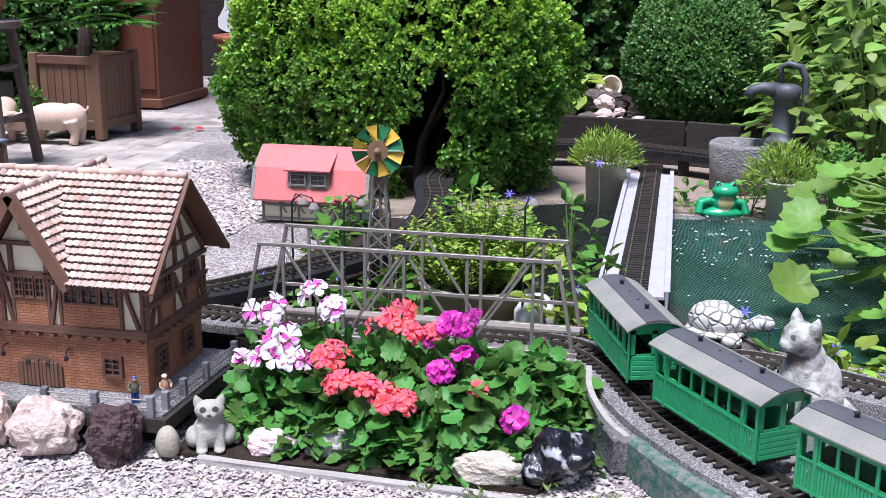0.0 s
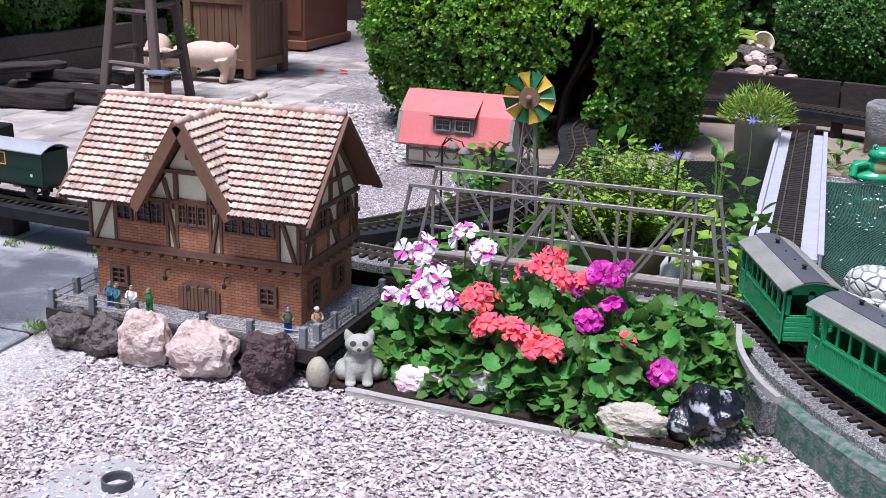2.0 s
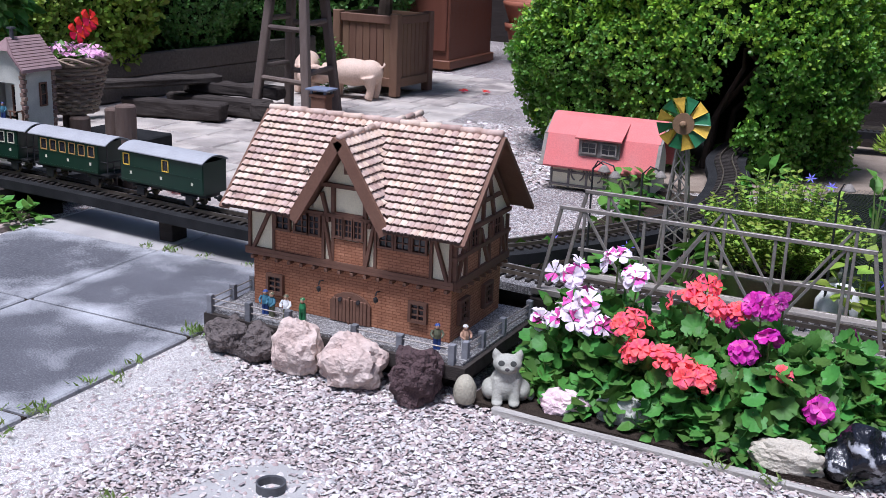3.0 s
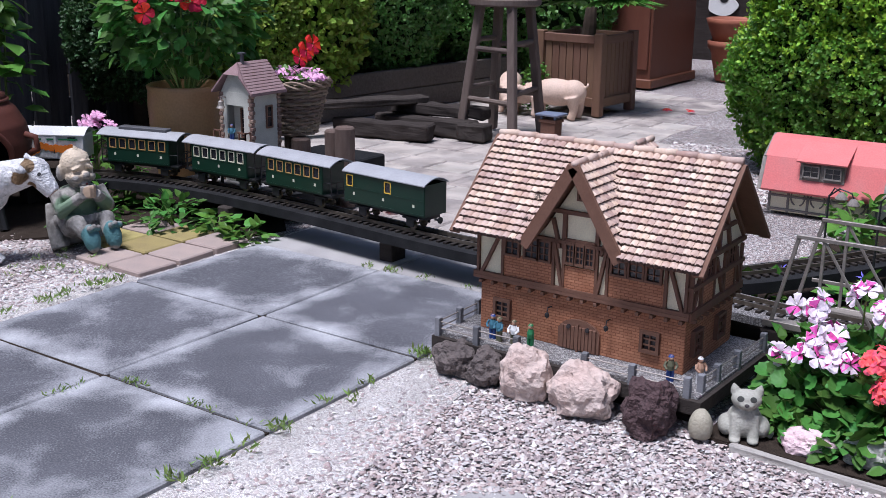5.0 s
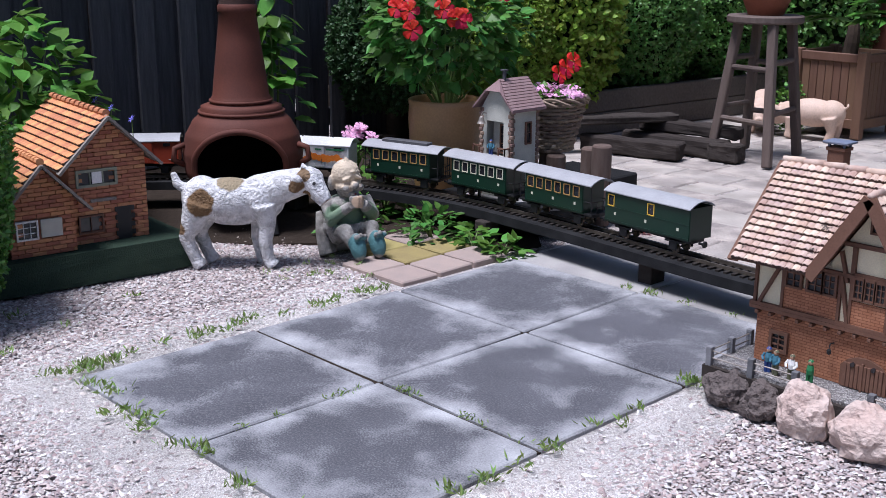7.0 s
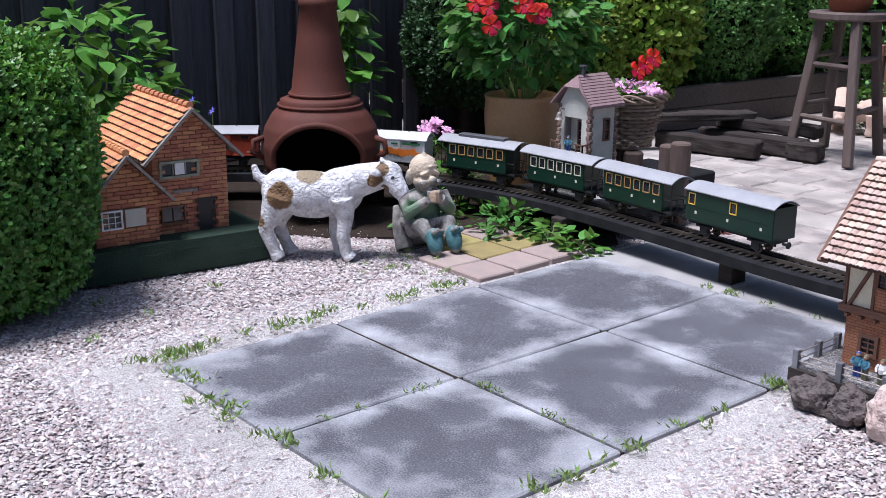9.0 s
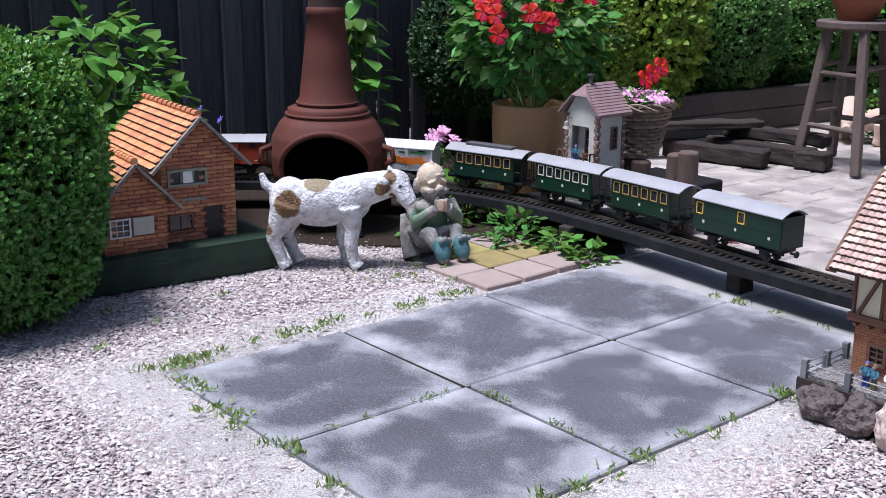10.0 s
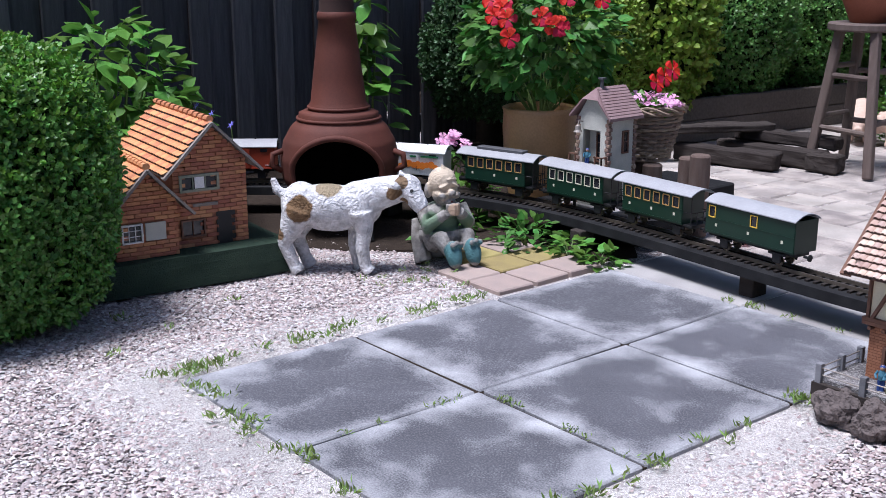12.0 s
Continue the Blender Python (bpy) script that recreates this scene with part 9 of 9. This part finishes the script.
B_PINK, B_CORAL, B_MAG, B_PURPLE = blossom_mesh(5, 0.026, M_PET_PINK, M_PET_EYE, 1, 0.6), blossom_mesh(5, 0.021, M_PET_RED, None, 2, 0.5), blossom_mesh(6, 0.025, M_PET_MAG, M_PET_EYE, 3, 0.4), blossom_mesh(6, 0.014, mat("purple_petal", (0.32, 0.01, 0.22), (0.24, 0.01, 0.16), rough=0.55, scale=40, bump=0, per="island", translucent=0.2), None, 4, 0.6)
KINDS = {"pink": B_PINK, "coral": B_CORAL, "mag": B_MAG, "purple": B_PURPLE}
geranium("geranium", (1.41, 0.76, 0), (0.17, 0.18, 0.19), 420, 0.04, [(-0.09, -0.03, 0.22, 5, 0.032, "pink"), (0.01, 0.0, 0.255, 4, 0.028, "pink"), (0.06, -0.02, 0.225, 5, 0.032, "pink"), (-0.03, -0.08, 0.18, 5, 0.032, "pink"), (-0.06, -0.1, 0.14, 5, 0.032, "pink"), (0.0, -0.1, 0.145, 4, 0.028, "pink"), (-0.14, -0.05, 0.12, 2, 0.012, "pink")], KINDS, "geranium with pale pink blossoms blotched deep pink", 71)
geranium("geranium", (1.58, 0.73, 0), (0.18, 0.2, 0.18), 460, 0.04, [(-0.09, -0.09, 0.165, 8, 0.03, "coral"), (-0.06, -0.12, 0.125, 8, 0.03, "coral"), (-0.01, -0.13, 0.12, 8, 0.03, "coral"), (0.03, -0.14, 0.105, 8, 0.032, "coral"), (0.07, -0.13, 0.1, 8, 0.026, "coral"), (0.0, 0.0, 0.21, 8, 0.03, "coral"), (0.05, -0.01, 0.205, 7, 0.024, "coral"), (0.03, 0.02, 0.245, 4, 0.016, "coral"), (0.1, 0.0, 0.205, 4, 0.014, "coral")], KINDS, "geranium with clusters of coral-red blossoms", 72)
geranium("geranium", (1.76, 0.73, 0), (0.17, 0.2, 0.18), 440, 0.04, [(-0.035, 0.0, 0.225, 6, 0.024, "mag"), (0.005, 0.02, 0.235, 6, 0.02, "purple"), (-0.005, -0.05, 0.175, 3, 0.014, "mag"), (-0.05, -0.07, 0.15, 4, 0.018, "mag"), (0.11, -0.13, 0.09, 3, 0.014, "mag"), (-0.08, -0.01, 0.19, 4, 0.012, "purple"), (0.03, -0.1, 0.13, 2, 0.01, "coral")], KINDS, "geranium with magenta and purple blossoms", 73)
geranium("geranium", (1.89, 0.8, 0), (0.13, 0.16, 0.16), 240, 0.042, [(0.0, 0.02, 0.17, 1, 0.008, "purple")], KINDS, "leafy green geranium without open blossoms at the bend", 74)

# red-flowering climber in the large pot
dip = thing("dipladenia", (-1.28, 1.44, 0.36), "leafy dipladenia with scarlet trumpet flowers in a large pot", "plant")
r = np.random.default_rng(81)
d = r.normal(size=(1300, 3))
d /= np.linalg.norm(d, axis=1, keepdims=True)
P = d * (0.5 + 0.5 * r.random((1300, 1)) ** 0.5) * np.array((0.29, 0.29, 0.27)) * (1 + 0.14 * np.sin(d[:, :1] * 7 + 2) * np.cos(d[:, 2:] * 6)) + np.array((0, 0, 0.3))
keep_ = P[:, 2] > 0.11
P, d = P[keep_], d[keep_]
link("foliage", leaf_mesh("foliage", P, d * np.array((1, 1, 0.4)) + np.array((0, 0, -0.2)) + r.normal(size=d.shape) * 0.5, d * 0.5 + np.array((0, 0, 0.9)) + r.normal(size=d.shape) * 0.4, 0.058 * (0.6 + 0.7 * r.random(len(P))), "oval", M_LEAF_GER), dip)
bm = bmesh.new()
for k in range(26):
    q = Vector(P[k])
    tube(bm, [(0.12 * q.x, 0.12 * q.y, 0), (0.55 * q.x, 0.55 * q.y, 0.6 * q.z), q], [0.004, 0.003, 0.001], 5)
tagged(part("stalks", bm, M_STALK, dip), kind="stuff")
B_RED = blossom_mesh(5, 0.038, M_PET_SCAR, None, 6, 0.12, 1.1)
across, toward = Vector((0.7, 0.71, 0)), Vector((0.71, -0.7, 0))
for k in range(12):
    h_, u_ = r.uniform(-0.95, 0.75), r.uniform(0.05, 1.0)
    f_ = math.sqrt(max(0.0, 1.05 - h_ * h_ - u_ * u_ * 0.8))
    a = across * h_ + toward * f_ + Vector((0, 0, u_ * 0.9))
    p = Vector((a.x * 0.3, a.y * 0.3, 0.3 + a.z * 0.29))
    piece("blossom", B_RED, dip, Matrix.Translation(p) @ (a.normalized() + toward * 0.5).to_track_quat("Z", "Y").to_matrix().to_4x4())
# pink flowers in the basket
bf = broadleaf("basket_flowers", (-0.9, 1.62, 0.4), (0.13, 0.13, 0.06), 60, 0.045, M_LEAF_MID, "pale pink blossoms crowding the wicker basket", 83, flat=1.0, droop=0.0, stems=10, category="flowers")
B_LILAC = blossom_mesh(5, 0.022, mat("pink_lilac_petal", (0.78, 0.35, 0.6), (0.8, 0.5, 0.68), rough=0.6, scale=50, bump=0, per="island", translucent=0.2), None, 7, 0.2)
for k in range(46):
    a, q = r.uniform(0, 6.28), math.sqrt(r.random()) * 0.13
    piece("blossom", B_LILAC, bf, Matrix.Translation((q * math.cos(a), q * math.sin(a), 0.065 - q * 0.25 + r.uniform(-0.008, 0.012))) @ Matrix.Rotation(r.uniform(-0.5, 0.5), 4, "X") @ Matrix.Rotation(r.uniform(-0.5, 0.7), 4, "Y"))
for k in range(3):
    piece("blossom", B_RED, bf, Matrix.Translation((0.02 + 0.06 * k, 0.02 - 0.03 * k, 0.11 + 0.03 * k)) @ Matrix.Rotation(1.2, 4, "Y"))
pf = broadleaf("phlox", (-1.6, 1.25, 0.0), (0.08, 0.08, 0.22), 30, 0.06, M_LEAF_MID, "pink-flowering plant between the pot and the stove", 84, flat=2.0, stems=14, category="flowers")
for k in range(16):
    a, q = r.uniform(0, 6.28), r.uniform(0, 0.07)
    piece("blossom", B_LILAC, pf, Matrix.Translation((0.03 + q * math.cos(a), q * math.sin(a), 0.25 + r.uniform(-0.03, 0.03))) @ Matrix.Rotation(r.uniform(0.2, 1.0), 4, "Y"))


def blue_flower(x, y, z, s):
    ob = thing("bellflower", (x, y, 0), "small star-shaped blue bellflower on a thin stem", "flower", "bellflowers")
    bm = bmesh.new()
    tube(bm, [(0, 0, 0), (0.005, 0, z * 0.6), (0, 0, z)], 0.0016, 5)
    part("stem", bm, M_STALK, ob)
    for k in range(6):
        a = k * math.pi / 3
        piece("petal", B_STAR, ob, Matrix.Translation((0, 0, z)) @ Matrix.Rotation(0.9, 4, "X") @ Matrix.Rotation(a, 4, "Z"))
    return ob


B_STAR = leaf_mesh("petal", [(0, 0, 0)], [(1, 0, 0.25)], [(0, 0, 1)], np.array([0.02]), "slim", M_PET_BLUE)
for x, y, z in ((1.62, 2.2, 0.2), (1.68, 2.25, 0.17), (1.9, 2.4, 0.28), (1.25, 1.45, 0.1), (1.05, 1.4, 0.1), (2.33, 1.22, 0.15), (2.38, 1.14, 0.14), (2.44, 1.05, 0.16), (2.47, 1.0, 0.14), (2.62, 1.0, 0.1), (2.52, 1.08, 0.12), (2.46, 2.98, 0.22), (1.72, 1.75, 0.18), (-1.75, 0.28, 0.42), (-1.72, 0.34, 0.38), (-1.78, 0.24, 0.45), (1.98, 1.3, 0.16), (1.92, 1.35, 0.14)):
    blue_flower(x, y, z, 0.02)

# fallen red petals on the gravel
for k, (x, y) in enumerate(((-0.62, 4.45), (-0.5, 4.5), (-0.3, 4.75), (-0.45, 1.62), (-0.42, 1.6))):
    ob = new("fallen_blossom", B_RED)
    ob.matrix_world = pose(x, y, 0.006, 10, 5, k * 50) @ Matrix.Scale(0.7, 4)
    tagged(ob, "fallen red blossom lying on the ground", "blossom", "fallen blossoms")


# ---- grass tufts in the joints ----
def tuft(x, y, n, h, w, seed, label="small green grass tuft growing in the joint"):
    r = np.random.default_rng(seed)
    P = np.stack([r.normal(size=n) * w, r.normal(size=n) * w, np.zeros(n)], 1)
    D = np.stack([r.normal(size=n) * 0.7, r.normal(size=n) * 0.7, np.full(n, 0.8)], 1)
    N = r.normal(size=(n, 3))
    me = leaf_mesh("grass_tuft", P, D, N, h * (0.5 + r.random(n)), "slim", M_GRASS)
    ob = new("grass_tuft", me)
    ob.matrix_world = pose(x, y, 0.006)
    return tagged(ob, label, "grass", "grass tufts")


gr = random.Random(9)
spots = []
for k in range(34):
    spots.append((-0.53 + gr.uniform(-0.03, 0.02), gr.uniform(-0.55, 0.52), 0.9))
for k in range(12):
    spots.append((gr.uniform(-0.55, -0.02), -0.5 + gr.uniform(-0.04, 0.02), 1.0))
for k in range(8):
    spots.append((gr.uniform(0.0, 0.5), -0.5 + gr.uniform(-0.04, 0.02), 1.0))
for k in range(16):
    spots.append((0.5 + gr.uniform(-0.01, 0.03), gr.uniform(-0.3, 0.55), 0.9))
for k in range(6):
    spots.append((0.005, gr.uniform(-0.45, -0.02), 0.55))
for k in range(8):
    spots.append((gr.uniform(0.05, 0.5), 0.0, 0.5))
for k in range(5):
    spots.append((gr.uniform(-0.05, 0.4), 1.0, 0.8))
for k in range(16):
    spots.append((gr.uniform(-0.62, -0.9), gr.uniform(0.3, 0.6), 0.5))
spots += [(1.04, -0.2, 0.9), (1.1, -0.1, 0.8), (0.55, 0.52, 1.6), (0.54, 0.55, 1.4), (0.86, -0.17, 0.9), (1.25, -0.15, 1.0), (1.82, 0.44, 1.1), (1.72, 0.46, 0.9), (1.95, 0.5, 0.8), (2.05, 0.46, 0.9), (-0.95, -0.1, 0.8), (-0.85, -0.35, 0.8), (-1.0, -0.42, 0.9), (-0.75, -0.55, 0.9)]
for k, (x, y, s) in enumerate(spots):
    tuft(x, y, int(16 * s) + 4, 0.012 * s + 0.006, 0.009 * s + 0.004, 100 + k)


# ---- loose stone chips ----
def chips(name, n, area, seed, size, label, material_cols, avoid):
    """A layer of loose angular chips over an area, one mesh for each colour."""
    r = np.random.default_rng(seed)
    x0, x1, y0, y1 = area
    xy = np.stack([r.uniform(x0, x1, n), r.uniform(y0, y1, n)], 1)
    ok = ~avoid(xy[:, 0], xy[:, 1])
    xy = xy[ok]
    n = len(xy)
    base = np.array([(1, 0, 0), (0.35, 0.8, 0.1), (-0.7, 0.55, -0.1), (-0.8, -0.5, 0.05), (0.3, -0.85, 0), (0.1, 0.05, 0.62), (0.0, 0.0, -0.5)])
    faces = [(0, 1, 5), (1, 2, 5), (2, 3, 5), (3, 4, 5), (4, 0, 5)]
    s = size * (0.55 + 0.9 * r.random(n) ** 1.5)
    ang = r.uniform(0, 2 * math.pi, n)
    V = base[None] * (1 + 0.3 * r.normal(size=(n, 7, 1)))
    V = V * s[:, None, None] * np.array((1, 0.72, 0.6))
    tx, tz = r.normal(size=n) * 0.24, r.normal(size=n) * 0.24
    V[:, :, 2] += V[:, :, 0] * tx[:, None] + V[:, :, 1] * tz[:, None]
    c, sn = np.cos(ang)[:, None], np.sin(ang)[:, None]
    X = V[:, :, 0] * c - V[:, :, 1] * sn + xy[:, 0, None]
    Y = V[:, :, 0] * sn + V[:, :, 1] * c + xy[:, 1, None]
    Z = V[:, :, 2] - 0.012 + 0.004 * r.random((n, 1)) + 0.2 * s[:, None]
    A = np.stack([X, Y, Z], 2)[:, :6]
    group = r.integers(0, len(material_cols), n)
    fa = np.array(faces)
    me = bpy.data.meshes.new(name)
    F = (fa[None] + (np.arange(n) * 6)[:, None, None]).reshape(-1, 3)
    me.from_pydata(A.reshape(-1, 3).tolist(), [], F.tolist())
    for m in material_cols:
        me.materials.append(m)
    me.polygons.foreach_set("material_index", np.repeat(group, len(faces)).astype(np.int32))
    ob = new(name, me)
    return tagged(ob, label, "gravel", kind="stuff")


def no_chips(x, y):
    slabs = (x > -0.5) & (x < 0.5) & (y > -0.5) & (y < 1.5)
    away = np.hypot(np.maximum(np.abs(x) - 0.5, 0), np.maximum(np.maximum(-0.5 - y, y - 1.5), 0)) + 0.03 * np.sin(x * 17 + 1) + 0.03 * np.sin(y * 13) + 0.02 * np.sin(x * 41 + y * 37)
    chance = np.abs(np.sin(x * 127.1 + y * 311.7) * 43758.5) % 1.0
    sand = (chance > np.clip((away - 0.03) / 0.19, 0.12, 1)) & (y < 0.62)
    tiles_ = (x > -0.98) & (x < -0.5) & (y > 0.55) & (y < 1.2)
    bed = (x > 1.25) & (x < 1.95) & (y > 0.47)
    pad = (((x - 1.03) / 0.11) ** 2 + ((y + 0.08) / 0.17) ** 2 < 1) & (chance > 0.25)
    return slabs | sand | tiles_ | bed | pad


chips("loose_gravel", 170000, (-1.45, 2.2, -1.15, 0.62), 91, 0.006, "loose pink, white and grey gravel chips", M_CHIP, no_chips)
chips("loose_gravel_far", 26000, (-0.45, 1.0, 1.35, 3.6), 92, 0.009, "loose pale gravel chips on the garden path", M_CHIP, lambda x, y: (x < 0.12 - 0.16 * (y - 1.6)) | (x > 0.62 + 0.0 * y) | ((y < 1.6) & (x < 0.5)))


# ---- rockery and dark border behind the far track ----
wall_far_track = thing("border_boards", (0, 0, 0), "low black timber boards edging the bank behind the far track", "edging", kind="structure")
for a, b in (((1.5, 4.12), (2.2, 4.05)), ((2.21, 4.05), (2.95, 3.85))):
    bm = bmesh.new()
    beam(bm, (*a, 0.1), (*b, 0.1), 0.03, 0.22, bev=0.004)
    part("board", bm, M_DARKWOOD, wall_far_track)
patch("bank", [(1.4, 4.14), (2.2, 4.07), (2.95, 3.88), (3.6, 6.5), (0.8, 6.5)], 0.16, 0.2, M_SOIL, "dark soil bank behind the far track", "bank")
rk = random.Random(21)
for k in range(26):
    x, y = 1.78 + rk.gauss(0, 0.1), 4.45 + rk.gauss(0, 0.14)
    s_ = rk.uniform(0.02, 0.05)
    rock("bank_rock", (x, y, 0.155 + 0.1 * max(0, 1 - ((x - 1.78) ** 2 + (y - 4.45) ** 2) / 0.03), 0, 0, rk.uniform(0, 360)), (s_ * 1.2, s_, s_ * 0.8), M_STONE_P if k % 3 else M_STONE_G, "pale broken rock heaped on the planted bank", 30 + k, 0.3, 3)
bm = bmesh.new()
lathe(bm, [(0.0, -0.06), (0.06, -0.06), (0.062, 0.06), (0.05, 0.06), (0.048, -0.04), (0.0, -0.04)], 24)
single("clay_pipe", bm, M_POTCR, (1.78, 4.85, 0.27, 75, 0, 20), "short pale clay pipe lying on the bank", "pipe", smooth=True)
broadleaf("hosta", (1.62, 4.55, 0.16), (0.16, 0.14, 0.24), 50, 0.12, M_LEAF_YEL, "yellow-edged hosta on the stony bank", 37, flat=1.2, stems=10)

# small pale petals floating on the pond net
pr_ = np.random.default_rng(55)
n_ = 110
P = np.stack([np.concatenate([pr_.normal(2.3, 0.1, n_ - 40), pr_.uniform(2.2, 2.7, 40)]), np.concatenate([pr_.normal(2.35, 0.22, n_ - 40), pr_.uniform(1.6, 2.75, 40)]), np.full(n_, 0.03)], 1)
fp = new("floating_petals", leaf_mesh("floating_petals", P, pr_.normal(size=(n_, 3)) * np.array((1, 1, 0.15)), np.tile((0.0, 0.0, 1.0), (n_, 1)), 0.006 + 0.008 * pr_.random(n_), "oval", M_WHITE))
tagged(fp, "small fallen white petals lying on the pond net", "petals", kind="stuff")

# flat ornament on the far wall
orn = thing("wall_ornament", (-1.44, 7.335, 0.36), "flat white animal-shaped cut-out with black spots on the wall", "ornament")
bm = bmesh.new()
outline = [(0.125 * math.cos(a) * (1 + 0.06 * math.cos(5 * a)), 0.075 + 0.085 * math.sin(a)) for a in np.linspace(math.pi * 0.78, math.pi * 2.2, 22)]
prism(bm, outline + [(0.055, 0.2), (0.06, 0.36), (-0.05, 0.36), (-0.06, 0.2)], "y", -0.012, 0.0)
part("cut_out", bm, M_WHITE, orn)
for x, z, r_ in ((0.01, 0.13, 0.036), (-0.03, 0.27, 0.018), (0.035, 0.27, 0.018)):
    bm = bmesh.new()
    prism(bm, [(x + r_ * math.cos(a), z + r_ * math.sin(a)) for a in np.linspace(0, 2 * math.pi, 16, endpoint=False)], "y", -0.016, -0.0125)
    part("spot", bm, M_BLACK, orn, "black painted spot")
